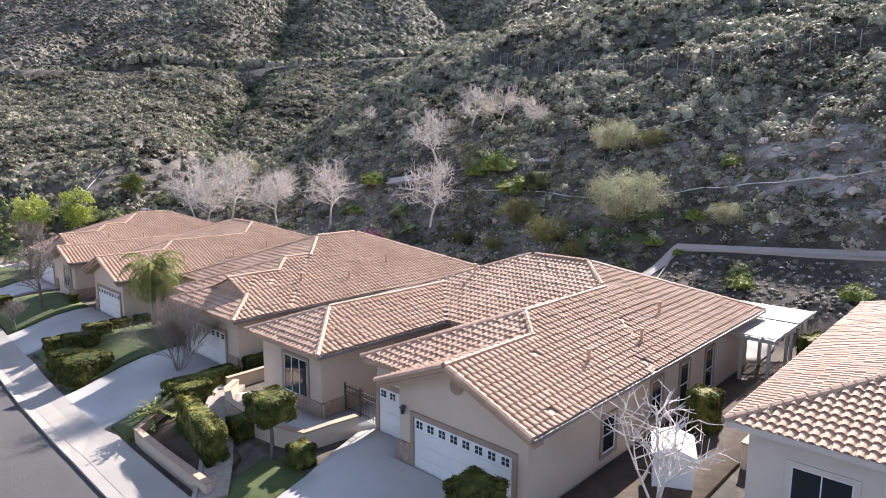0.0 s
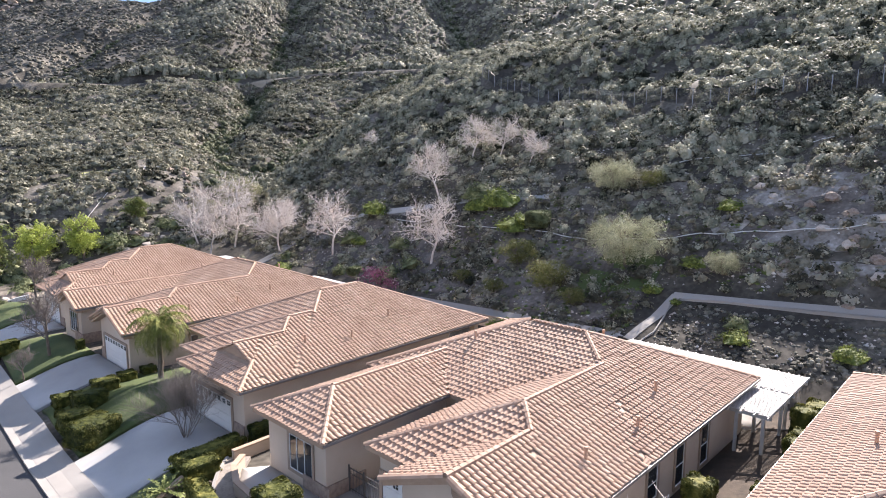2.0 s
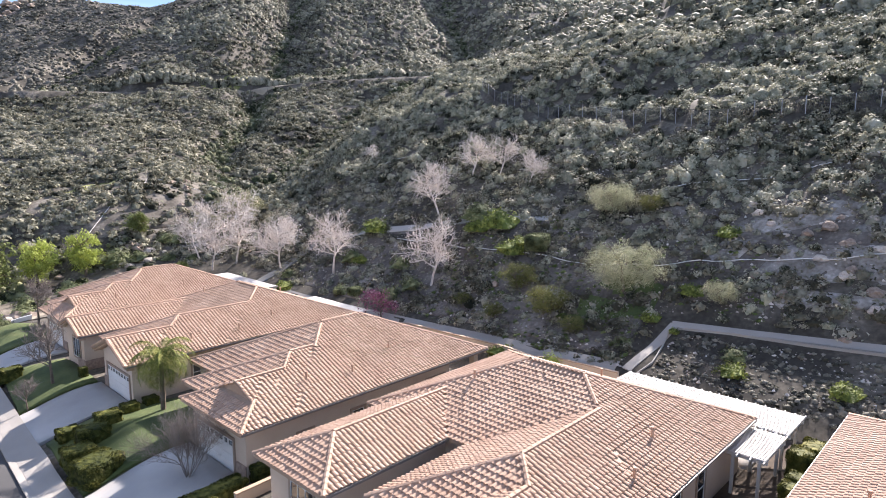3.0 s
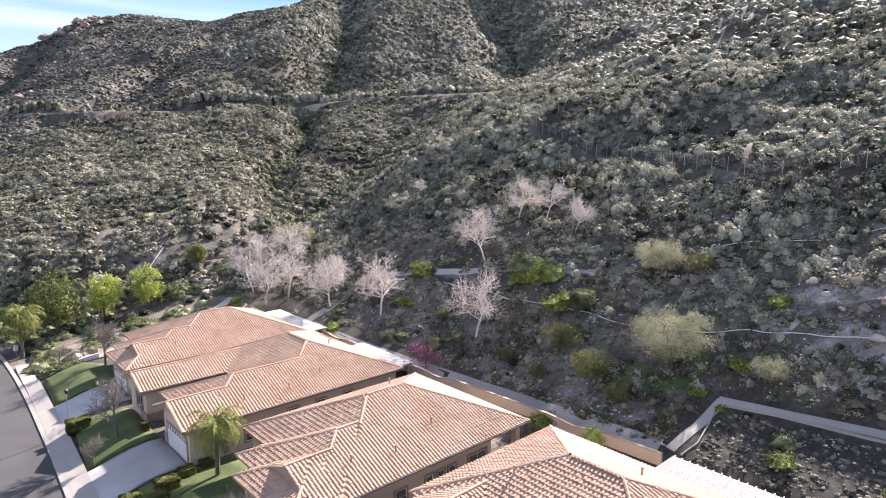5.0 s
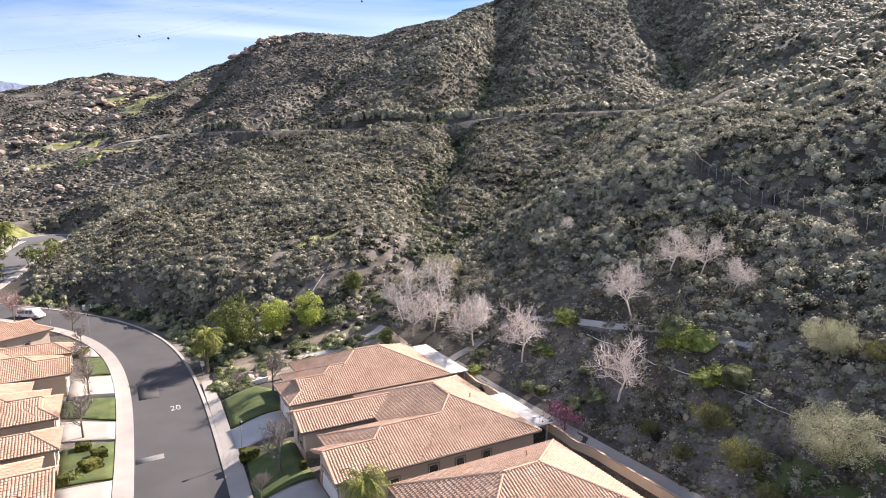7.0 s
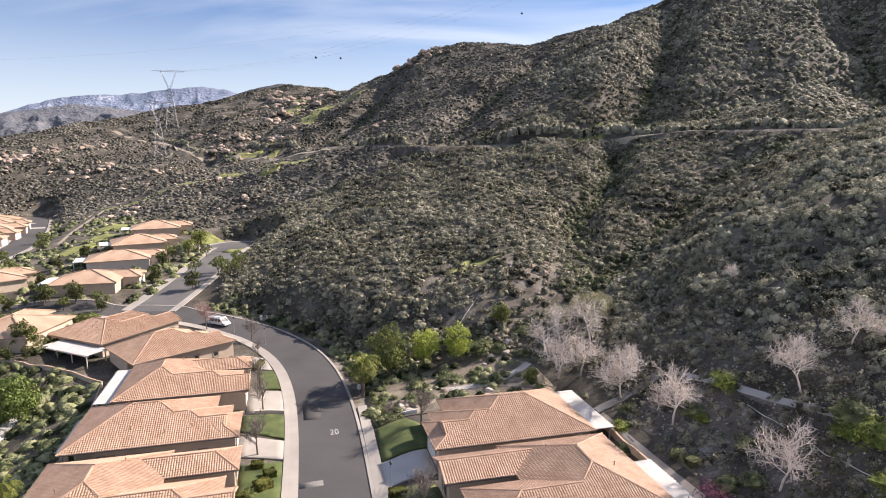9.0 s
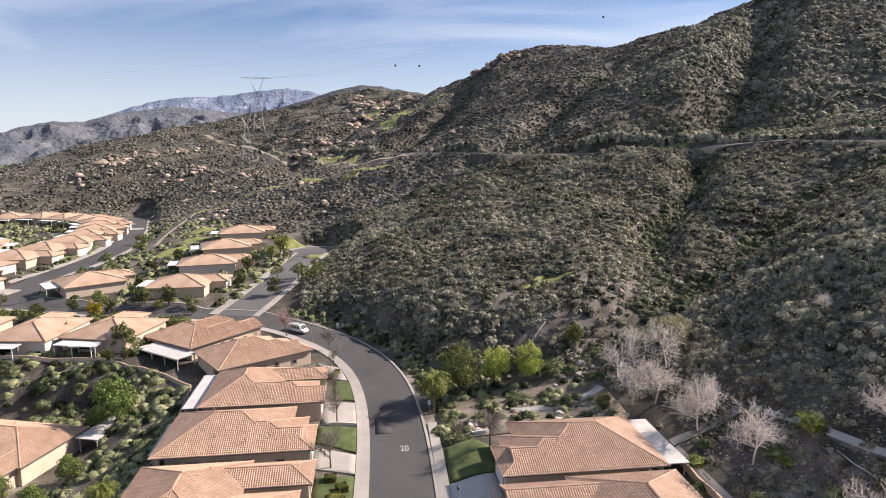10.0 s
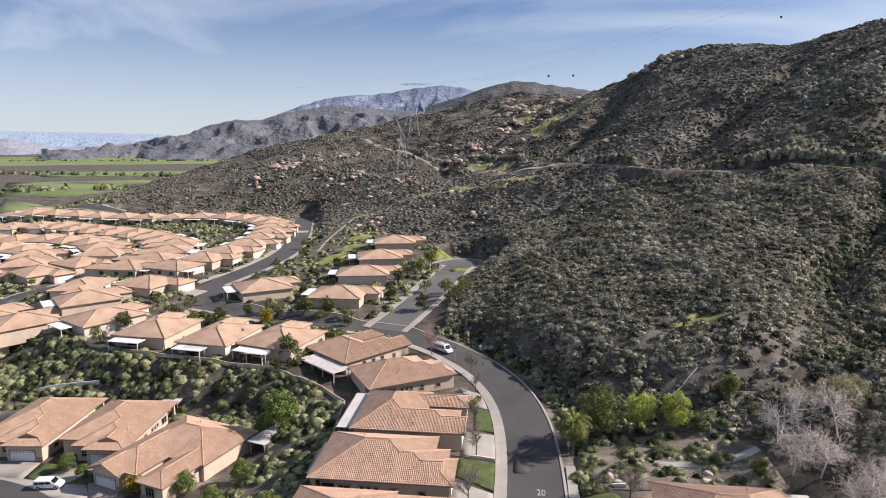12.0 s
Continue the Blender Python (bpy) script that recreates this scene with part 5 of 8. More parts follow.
def tube(P, rad, sides=6):
    """One continuous round rod along points."""
    P = np.asarray(P, float)
    w = np.gradient(P, axis=0)
    w /= np.linalg.norm(w, axis=1)[:, None]
    u = np.cross(w, np.where(np.abs(w[:, 2:]) > 0.9, [[1.0, 0, 0]], [[0, 0, 1.0]]))
    u /= np.linalg.norm(u, axis=1)[:, None]
    v = np.cross(w, u)
    g = np.arange(sides) * 2 * math.pi / sides
    V = (P[:, None] + rad * (np.cos(g)[None, :, None] * u[:, None] + np.sin(g)[None, :, None] * v[:, None])).reshape(-1, 3)
    F = [(i * sides + k, i * sides + (k + 1) % sides, (i + 1) * sides + (k + 1) % sides, (i + 1) * sides + k) for i in range(len(P) - 1) for k in range(sides)]
    return V, F


def limb(rng, segs, p, way, length, radius, level, most, kids, rise, out, thin=0.46):
    """A limb that wanders, tapers and forks."""
    steps = 4 if level == 0 else 3
    pts = [np.array(p, float)]
    w = np.array(way, float)
    for s in range(steps):
        w = w + rng.normal(0, 0.13, 3) + (0, 0, rise * 0.08)
        w /= np.linalg.norm(w)
        pts.append(pts[-1] + w * length / steps)
    for s in range(steps):
        r0, r1 = radius * (1 - 0.62 * s / steps), radius * (1 - 0.62 * (s + 1) / steps)
        segs[min(level, 1)].append((pts[s], pts[s + 1], r0, r1))
    if level >= most:
        return
    first = 0.35 if level == 0 else 0.2
    for k in range(kids[level]):
        t = first + (1 - first) * (k + rng.uniform(0, 1)) / kids[level]
        i = min(steps - 1, int(t * steps))
        at = pts[i] + (pts[i + 1] - pts[i]) * (t * steps - i)
        side = rng.normal(size=3)
        side -= w * (side @ w)
        side /= np.linalg.norm(side)
        new_way = w * (1 - out[level]) + side * out[level] + np.array((0, 0, rise * 0.25))
        new_way /= np.linalg.norm(new_way)
        limb(rng, segs, at, new_way, length * rng.uniform(0.42, 0.68) * (1.15 - 0.5 * t if level == 0 else 1), radius * thin, level + 1, most, kids, rise, out, thin)


def bare_tree(name, tall, seed, bark, twig, kids=(13, 9, 7), out=(0.66, 0.62, 0.6), rise=0.75, thick=0.014, label="", category="tree", trunks=1, most=3, thin=0.46):
    rng = np.random.default_rng(seed)
    ob = tagged(new(name), label, category, group="bare trees")
    segs = [[], []]
    for k in range(trunks):
        lean = rng.normal(0, 0.025 + 0.28 * (trunks > 1), 2)
        limb(rng, segs, (0, 0, -0.25), (lean[0], lean[1], 1), tall * 0.72, tall * thick / (1 + 0.4 * (trunks - 1)), 0, most, kids, rise, out, thin)
    for part_name, rows, sides, mat in (("trunk", segs[0], 7, bark), ("branch_work", segs[1], 3, twig)):
        V, F = prisms(rows, sides)
        V[:, 2] = np.maximum(V[:, 2], -0.3)
        c = new(part_name, quick_mesh(part_name, V, F, mat))
        c.parent = ob
    return ob


def leafy_tree(name, tall, wide, seed, leaf_mat, label, category="tree", clumps=58, leaves=120, leaf=0.13, foot=0.25, puff=(0.09, 0.19)):
    rng = np.random.default_rng(seed)
    ob = tagged(new(name), label, category)
    segs = [[], []]
    limb(rng, segs, (0, 0, -0.25), (0.05, 0.03, 1), tall * 0.7, tall * 0.03, 0, 2, (7, 4), 0.5, (0.6, 0.6))
    V, F = prisms(segs[0] + segs[1], 5)
    t = new("trunk", quick_mesh("trunk", V, F, M["bark"]))
    t.parent = ob
    d = rng.normal(size=(clumps, 3))
    d /= np.linalg.norm(d, axis=1)[:, None]
    rad = rng.uniform(0.35, 0.85, (clumps, 1))
    mid = tall * (foot + 1) / 2
    c = d * rad * [wide / 2, wide / 2, tall * (1 - foot) / 2] + [0, 0, mid]
    r = rng.uniform(*puff, clumps) * wide
    V, F = dome_shrubs(c, r, r * 0.8, leaves, leaf, seed + 1, core=0, low=-0.8)
    k = new("crown", quick_mesh("crown", V, F, leaf_mat))
    k.parent = ob
    return ob


def on_ground(x, y, turn=0.0, size=1.0, sink=0.0):
    return Matrix.Translation((x, y, float(height(np.array(float(x)), np.array(float(y)))) - sink)) @ Matrix.Rotation(radians(turn), 4, "Z") @ Matrix.Diagonal((size, size, size, 1))


def level_at(x, y):
    return float(height(np.array(float(x)), np.array(float(y))))


def place(ob, x, y, turn=0.0, size=1.0):
    ob.matrix_world = on_ground(x, y, turn, size)
    return ob


# pale bare trees behind the houses
PALE = "leafless pale-barked tree with fine grey twigs on the slope"
pale = [bare_tree("bare_tree", 8.8, s, M["bark_white"], M["bark_white"], thick=0.0165, thin=0.5, rise=0.8, out=(0.85, 0.7, 0.62), label=PALE) for s in (3, 8, 21)]
place(pale[0], 34.2, 33.0)
place(pale[1], 34.3, 52.1, 40, 1.1)
place(pale[2], 33.0, 63.3, 80, 1.0)
for i, (x, y, s) in enumerate(((28.6, 76.5, 1.05), (31.5, 74, 0.95), (34.5, 66.5, 0.85), (33.5, 86, 1.05), (37.5, 82, 0.95), (44.0, 41.0, 0.95), (51.3, 41.6, 0.8), (53, 38, 0.65), (50.5, 31.2, 0.6), (57, 70, 0.42), (29.8, 83, 0.9))):
    copy_thing(pale[i % 3], on_ground(x, y, 67 * i, s))
brown = bare_tree("bare_tree", 6.4, 5, M["bark"], M["twig"], kids=(12, 9, 8), rise=0.9, thick=0.024, out=(0.65, 0.6, 0.6), label="leafless young street tree with brown twigs")
place(brown, -1.8, 45.5)
for i, (x, y, s) in enumerate(((-21.0, 68.6, 0.95), (-20.7, 84.0, 0.95), (-22, 97, 0.8), (-24.3, 122, 0.9), (2.8, 69.1, 1.0), (-1.5, 73.5, 0.55), (-4.5, 42.6, 0.45), (-22.5, 112, 0.6))):
    copy_thing(brown, on_ground(x, y, 51 * i, s))
pink = bare_tree("bare_tree", 6.8, 6, M["bark"], M["twig_red"], kids=(12, 9, 7), rise=0.9, thick=0.02, out=(0.6, 0.6, 0.6), label="young street tree with reddish bare twigs")
place(pink, -34.6, 131.6)
shrub_bare = bare_tree("bare_shrub", 4.6, 14, M["twig"], M["twig"], kids=(9, 8, 7), rise=0.9, trunks=11, thick=0.03, out=(0.38, 0.5, 0.55), thin=0.52, label="leafless grey multi-stemmed shrub beside a driveway", category="shrub")
place(shrub_bare, -1.2, 19.2)
white_tree = bare_tree("pollarded_tree", 4.1, 33, M["bark_white"], M["bark_white"], kids=(6, 4), rise=0.55, trunks=5, thick=0.026, out=(0.72, 0.6), most=2, thin=0.68, label="pollarded white-barked tree with knobbly bare limbs")
place(white_tree, 3.0, -8.7, 20, 1.22)

green = leafy_tree("green_tree", 10.2, 8.4, 4, M["green_leaf"], "full dark green tree beside the street", foot=0.05, clumps=70)
place(green, 1.8, 92.8)
bright = leafy_tree("bright_tree", 8.2, 6.2, 9, M["bright_leaf"], "bright yellow-green tree in spring leaf", foot=0.05, clumps=62)
place(bright, 8.9, 94.2)
copy_thing(bright, on_ground(15.2, 92.6, 130, 0.95))
olive = leafy_tree("olive_tree", 6.5, 8.0, 16, M["pale_leaf"], "broad olive-green tree at the mouth of the gully")
place(olive, 40.4, 88.9)
for x, y, s in ((44, 92, 0.7), (36, 93.5, 0.6)):
    copy_thing(olive, on_ground(x, y, 70 * s, s))
dark = leafy_tree("dark_tree", 4.6, 4.6, 26, M["green_leaf"], "round dark green tree on the slope", foot=0.05)
place(dark, 25.4, 97.4)
copy_thing(dark, on_ground(24.0, 77.7, 40, 0.7))
sage = leafy_tree("pale_shrub", 5.2, 9.2, 31, M["sage_pale"], "large spreading pale grey-green shrub on the slope", "shrub", 170, 170, 0.06, foot=0.0, puff=(0.05, 0.10))
place(sage, 37.6, 10.5)
copy_thing(sage, on_ground(46.0, 16.5, 60, 0.72))
copy_thing(sage, on_ground(38.0, 1.6, 20, 0.42))
weedy = leafy_tree("green_shrub", 3.0, 5.0, 32, M["olive_leaf"], "loose olive-green shrub on the slope", "shrub", 60, 110, 0.1, foot=0.0, puff=(0.07, 0.14))
place(weedy, 35.4, 21.3, 90)
copy_thing(weedy, on_ground(33.2, 16.5, 33, 1.05))
copy_thing(weedy, on_ground(31.8, 12.6, 80, 0.6))
copy_thing(weedy, on_ground(46.5, 12.2, 150, 0.7))
copy_thing(weedy, on_ground(31.6, 21.8, 20, 0.55))
copy_thing(weedy, on_ground(32.6, 26.6, 120, 0.5))
redbud = leafy_tree("redbud", 3.6, 5.6, 41, M["pink_leaf"], "redbud shrub in purple-pink blossom behind the wall", "shrub", 22, 60, 0.11, foot=0.1)
place(redbud, 28.6, 35.4)

# clipped and rounded shrubs


def mound(name, r, h, seed, mat, label, category="shrub", leaves=900, leaf=0.06):
    V, F = dome_shrubs(np.zeros((1, 3)), np.array([r]), np.array([h]), leaves, leaf, seed)
    V[:, 2] = np.maximum(V[:, 2], -0.15)
    return tagged(new(name, quick_mesh(name, V, F, mat)), label, category)


m_green = mound("mounded_shrub", 1.6, 1.2, 51, M["ground_cover"], "low dark green mounded shrub on the slope")
place(m_green, 33.7, 35.8)
M["fresh_mound"] = leaf_material("bright_mound_leaves", [(0.035, 0.05, 0.013), (0.15, 0.185, 0.045), (0.36, 0.40, 0.11)], 0.5, 2.0, 0.3)
m_gold = mound("mounded_shrub", 1.9, 1.3, 52, M["fresh_mound"], "low yellow-green mounded shrub on the slope")
place(m_gold, 41.8, 32.4)
m_grey = mound("mounded_shrub", 1.9, 1.7, 53, M["scrub_near"], "dense grey-green mounded shrub on the slope")
place(m_grey, 33.6, 48.0, 0, 0.6)
for src, rows in ((m_gold, ((42.6, 29.6, 1.4), (41.7, 51.1, 1.2), (39.3, 25.0, 1.0), (40.4, 24.6, 0.8), (36.9, 49.2, 0.7), (45.1, 3.7, 0.7), (31.1, -2.0, 0.6), (31.3, -9.2, 0.6), (38.6, 4.4, 0.6), (27.6, 17.2, 0.75), (-24.2, 59.8, 0.5), (29.5, 57, 0.8))),
                  (m_green, ((37.1, 51.5, 1.2), (43.5, 33.5, 1.5), (36.6, 40.5, 1.0), (31.8, 37.6, 1.1), (31.4, 46.5, 0.8), (20.5, 93.5, 1.6), (18.5, 94.5, 1.2), (13, 86, 1.0), (5.5, 86, 1.1), (23, 91.5, 1.1), (29, 94, 1.2), (16, 97, 1.2), (12.5, 100, 1.3), (30.3, 92.9, 1.1), (11.7, 86.9, 1.2), (17.3, 82.7, 0.9), (19.6, 82.6, 0.95), (16.5, 86.4, 0.9), (26.7, 88.1, 0.85), (29.0, 84.2, 0.8), (3.9, 81.0, 1.0), (-1.6, 75.6, 1.0), (6.8, 80.5, 0.75), (20.0, 92.6, 1.3), (32.3, 60, 0.8), (27.5, 52.5, 1.0))),
                  (m_grey, ((30.5, 49, 0.7), (36.3, 44.5, 0.6), (31, 56.5, 0.6), (29.3, 68, 0.7), (33, 45, 0.5)))):
    for i, (x, y, s) in enumerate(rows):
        copy_thing(src, on_ground(x, y, 47 * i, s))


# green growth, weeds and stones of the lower slope
m_round = mound("round_shrub", 1.15, 1.6, 57, M["bright_leaf"], "round bright green shrub behind the garden wall", leaves=1500)
place(m_round, 27.2, 11.6)
for i, (x, y, s) in enumerate(((35.2, 6.6, 0.5), (31.9, 7.6, 0.55), (33.0, -1.4, 0.6), (34.3, 4.0, 0.3))):
    copy_thing(m_gold if i % 3 == 0 else m_green, on_ground(x, y, 37 * i, s))
rng = np.random.default_rng(77)
xy = thinned(rng, 28, 45, -2, 32, 2600, lambda x, y: np.where((x > FOOT_X(y) + 1.4) & ((y > 6.5) | (x > 37)) & off_walk(x, y), 0.55 * ease(wander(x, y, 4.0, 3.0) + 1.5 - 0.09 * np.abs(x - 34) - 0.04 * np.abs(y - 12), 0.1, 0.9), 0))
r = rng.uniform(0.14, 0.5, len(xy))
shrub_stuff("slope_weeds", xy, r, r * rng.uniform(0.4, 0.9, len(xy)), 46, 0.10, M["weed_leaf"], "fresh green weeds and grass tufts on the slope", "weeds", 78, 0.2, 0.7)
xy = thinned(rng, 28.5, 62, -25, 60, 15000, lambda x, y: np.where((x > FOOT_X(y) + 1.5) & off_walk(x, y), 0.25 + 0.75 * (wander(x, y, 3.0, 12.0) > 0.2), 0))
size = 0.05 + 0.16 * rng.uniform(0, 1, len(xy)) ** 4
octa = np.array([(1, 0, 0), (0, 1, 0), (-1, 0, 0), (0, -1, 0), (0, 0, 0.8), (0, 0, -0.6)], float)
tri = np.array([(0, 1, 4), (1, 2, 4), (2, 3, 4), (3, 0, 4), (1, 0, 5), (2, 1, 5), (3, 2, 5), (0, 3, 5)])
V = octa[None] * size[:, None, None] * rng.uniform(0.6, 1.4, (len(xy), 6, 1))
turn = rng.uniform(0, 6.3, len(xy))[:, None]
V = np.stack([V[..., 0] * np.cos(turn) - V[..., 1] * np.sin(turn), V[..., 0] * np.sin(turn) + V[..., 1] * np.cos(turn), V[..., 2]], 2)
V += np.concatenate([xy, height(xy[:, 0], xy[:, 1])[:, None] + 0.02], 1)[:, None, :]
F = tri[None] + 6 * np.arange(len(xy))[:, None, None]
tagged(new("slope_stones", quick_mesh("slope_stones", V.reshape(-1, 3), F.reshape(-1, 3), M["stone_chip"])), "loose pale stones scattered over the slope", "stones", kind="stuff")


def palm(tall, seed, label):
    rng = np.random.default_rng(seed)
    ob = tagged(new("palm_tree"), label, "palm tree", group="palm trees")
    segs, p = [], np.array((0.0, 0.0, -0.3))
    for i in range(9):
        q = p + (rng.normal(0, 0.03), rng.normal(0, 0.03), (tall + 0.3) / 9)
        segs.append((p, q, 0.2 - 0.004 * i + 0.02 * (i % 2), 0.19 - 0.004 * i))
        p = q
    V, F = prisms(segs, 9)
    t = new("trunk", quick_mesh("trunk", V, F, M["bark"]))
    t.parent = ob
    V, F = [], []
    for k in range(26):
        a, up = k * 2.4, 1.4 - 1.75 * k / 25 + rng.uniform(-0.1, 0.1)
        out = np.array((math.cos(a), math.sin(a), 0))
        side = np.array((-out[1], out[0], 0))
        pts, ang, c = [], up, p.copy()
        for s in range(9):
            pts.append(c.copy())
            c = c + 0.40 * (out * math.cos(ang) + np.array((0, 0, math.sin(ang))))
            ang -= 0.3
        for s in range(8):
            for half in (0, 0.25, 0.5, 0.75):
                o = pts[s] + (pts[s + 1] - pts[s]) * half
                w = (pts[s + 1] - pts[s]) * 0.55
                l = 0.8 * math.sin(math.pi * (s + half + 1.2) / 9.5)
                for sg in (-1, 1):
                    tip = o + side * sg * l + w * 1.3 + np.array((0, 0, -0.5 * l - rng.uniform(0, 0.2)))
                    b = len(V)
                    V += [o, o + w * 0.34, tip]
                    F.append((b, b + 1, b + 2))
            b = len(V)
            V += [pts[s] - side * 0.03, pts[s] + side * 0.03, pts[s + 1]]
            F.append((b, b + 1, b + 2))
    c = new("fronds", quick_mesh("fronds", V, F, M["palm_leaf"]))
    c.parent = ob
    return ob


palm_1 = palm(4.4, 2, "queen palm with arching yellow-green fronds on a lawn")
place(palm_1, 2.1, 30.9)
copy_thing(palm_1, on_ground(-3.8, 87.1, 100, 1.35))
for x, y, s in ((-50, 62, 1.0), (-47, 196, 1.15), (-44.5, 207, 1.25), (-46, 211, 1.15)):
    copy_thing(palm_1, on_ground(x, y, x, s))

# ---- drives, lawns and gardens ----


def patch(name, outline, lift, mat, label, category, kind="structure", cell=1.2, thick=0.3):
    """A flat piece of ground cover that follows the ground within an outline."""
    bm = bmesh.new()
    bm.faces.new([bm.verts.new((x, y, 0)) for x, y in outline])
    bmesh.ops.recalc_face_normals(bm, faces=bm.faces)
    xs, ys = [p[0] for p in outline], [p[1] for p in outline]
    for axis, lo, hi in ((0, min(xs), max(xs)), (1, min(ys), max(ys))):
        k = max(1, int((hi - lo) / cell))
        for i in range(1, k):
            co, no = [0, 0, 0], [0, 0, 0]
            co[axis], no[axis] = lo + (hi - lo) * i / k, 1
            bmesh.ops.bisect_plane(bm, geom=bm.verts[:] + bm.edges[:] + bm.faces[:], plane_co=co, plane_no=no)
    P = np.array([v.co[:] for v in bm.verts])
    Z = height(P[:, 0], P[:, 1]) + lift
    for v, z in zip(bm.verts, Z):
        v.co.z = z
    for f in bm.faces:
        if f.normal.z < 0:
            f.normal_flip()
    rim = [e for e in bm.edges if len(e.link_faces) == 1]
    made = bmesh.ops.extrude_edge_only(bm, edges=rim)
    for v in [g for g in made["geom"] if isinstance(g, bmesh.types.BMVert)]:
        v.co.z -= thick
    me = bpy.data.meshes.new(name)
    bm.to_mesh(me)
    bm.free()
    me.materials.append(mat)
    me.polygons.foreach_set("use_smooth", [abs(f.normal.z) > 0.5 for f in me.polygons])
    return tagged(new(name, me), label, category, kind=kind)


DRIVE, LAWN = "broad concrete driveway up to a garage", "clipped green front lawn"
for o in ([(-8.4, -5.7), (-0.1, -5.4), (-0.1, 0.6), (1.05, 0.95), (1.05, 3.7), (0.3, 4.0), (-3.3, 2.7), (-6.2, 2.3), (-8.4, 2.7)],
          [(-7.6, 16.4), (0.85, 16.6), (0.85, 23.4), (-7.3, 23.9)],
          [(-6.6, 35.1), (1.0, 34.9), (1.0, 41.6), (-6.3, 42.2)],
          [(-5.6, 54.4), (2.0, 55.0), (2.0, 61.6), (-5.2, 61.6)]):
    patch("driveway", o, 0.07, M["concrete_drive"], DRIVE, "driveway")
for o in ([(-18.0, 28.5), (-18.0, 36), (-23.9, 36), (-23.9, 28.5)], [(-17.9, 45.5), (-17.6, 55.6), (-23.2, 55.6), (-23.2, 45.5)], [(-17.4, 66.8), (-17.2, 72.6), (-23.8, 74.8), (-23.8, 68.2)],
          [(-17.0, 82.9), (-16.9, 92.4), (-23.4, 92.4), (-23.4, 82.9)], [(-19.5, 103), (-21.0, 110.5), (-26.5, 113.5), (-23, 104)], [(-28, 124), (-33, 129), (-38, 124), (-33, 119)]):
    patch("driveway", o, 0.07, M["concrete"], DRIVE, "driveway")
for o in ([(-6.2, 2.3), (-3.3, 2.75), (-2.9, 4.4), (-3.9, 5.4), (-6.2, 4.9)], [(-6.3, 13.0), (-3.0, 14.4), (-1.0, 16.3), (-6.0, 16.3)],
          [(-5.7, 24.3), (0.8, 23.7), (2.0, 26.3), (4.7, 27), (4.7, 33.0), (2, 34.0), (-5.2, 34.4)], [(-5.1, 42.6), (0.9, 42.2), (1.0, 46), (0.9, 52), (-4.1, 53.2)], [(-4.2, 62.2), (2.9, 62), (2.9, 69.6), (1, 72.2), (-3.6, 72.0)],
          [(-17.8, 56.2), (-17.6, 66.2), (-23.2, 65.8), (-23.2, 56.4)], [(-17.2, 73.4), (-17.0, 82.3), (-23.9, 82.3), (-23.9, 76.4)], [(-17.2, 93.4), (-18.6, 102.6), (-22.2, 102.6), (-21.6, 93.4)], [(-17.9, 36.6), (-17.9, 45), (-23.4, 45), (-23.4, 36.6)],
          [(36.2, 6.9), (38.8, 7.0), (39.6, 9.5), (38.6, 12.5), (36.4, 14.2), (34.6, 13.6), (33.2, 15.6), (32.4, 13.2), (34.0, 10.6), (35.0, 8.2)]):
    patch("lawn", o, 0.05, M["lawn"], LAWN if o[0][0] < 30 else "patch of fresh green grass on the slope", "lawn", cell=1.0)
M["meadow"] = material("spring_grass", [(0.08, 0.09, 0.03), (0.17, 0.185, 0.055), (0.28, 0.285, 0.10)], 0.4, 0.95, 0.3, 2.0)
for a, b, u, v in MEADOWS:
    edge = [1.1 + 0.55 * noise.noise(Vector((1.5 * math.cos(g) + a, 1.5 * math.sin(g) + b, 0.3))) + 0.3 * noise.noise(Vector((4 * math.cos(g) + a, 4 * math.sin(g), b))) for g in np.radians(np.arange(0, 360, 12))]
    patch("meadow", [(a + 1.3 * u * k * math.cos(g), b + 1.3 * v * k * math.sin(g)) for k, g in zip(edge, np.radians(np.arange(0, 360, 12)))], 0.12, M["meadow"], "patch of fresh yellow-green grass on the hill", "grass", cell=2.5, thick=0.6)
tagged(new("grass_track", ribbon("grass_track", GRASS_TRACK, -2.8, 2.8, 0.12, M["meadow"], step=3.0, cols=4)), "old track grown over with yellow-green grass", "track", kind="structure")
tagged(new("rough_track", ribbon("rough_track", ROUGH_TRACK, -0.7, 0.7, 0.08, M["dirt"], step=2.0, cols=3)), "rough pale stony track up from the street", "track", kind="structure")
patch("garden_bed", [(-6.0, 5.2), (-4.2, 6.3), (-3.5, 9), (-2.6, 12), (-3.2, 13.6), (-6.0, 12.6)], 0.12, M["mulch"], "planting bed of dark bark mulch", "garden bed")
patch("courtyard", [(-0.05, 11.4), (-1.1, 12.4), (-2.4, 10.5), (-2.5, 7.5), (-2.05, 4.7), (0.4, 4.4), (1.15, 3.8), (6.9, 3.8), (6.9, 6.2), (-0.05, 6.2)], 0.16, M["concrete_drive"], "concrete entry courtyard inside a low wall", "courtyard")
patch("side_yard", [(0.2, -9.7), (27, -9.7), (27, -6.2), (22.5, -6.2), (22.5, -5.6), (0.2, -5.6)], 0.05, M["mulch"], "bark-mulched side yard between two houses", "side yard")
patch("patio", [(22.4, -6.0), (27, -6.0), (27, 12), (22.4, 12)], 0.06, M["concrete"], "concrete back patio", "patio")
patch("turning_circle", [(-34 + 12.5 * math.cos(a), 216 + 12.5 * math.sin(a)) for a in np.radians(np.arange(0, 360, 15))], 0.06, M["asphalt_court"], "round asphalt turning circle at the end of the court", "road", cell=3)
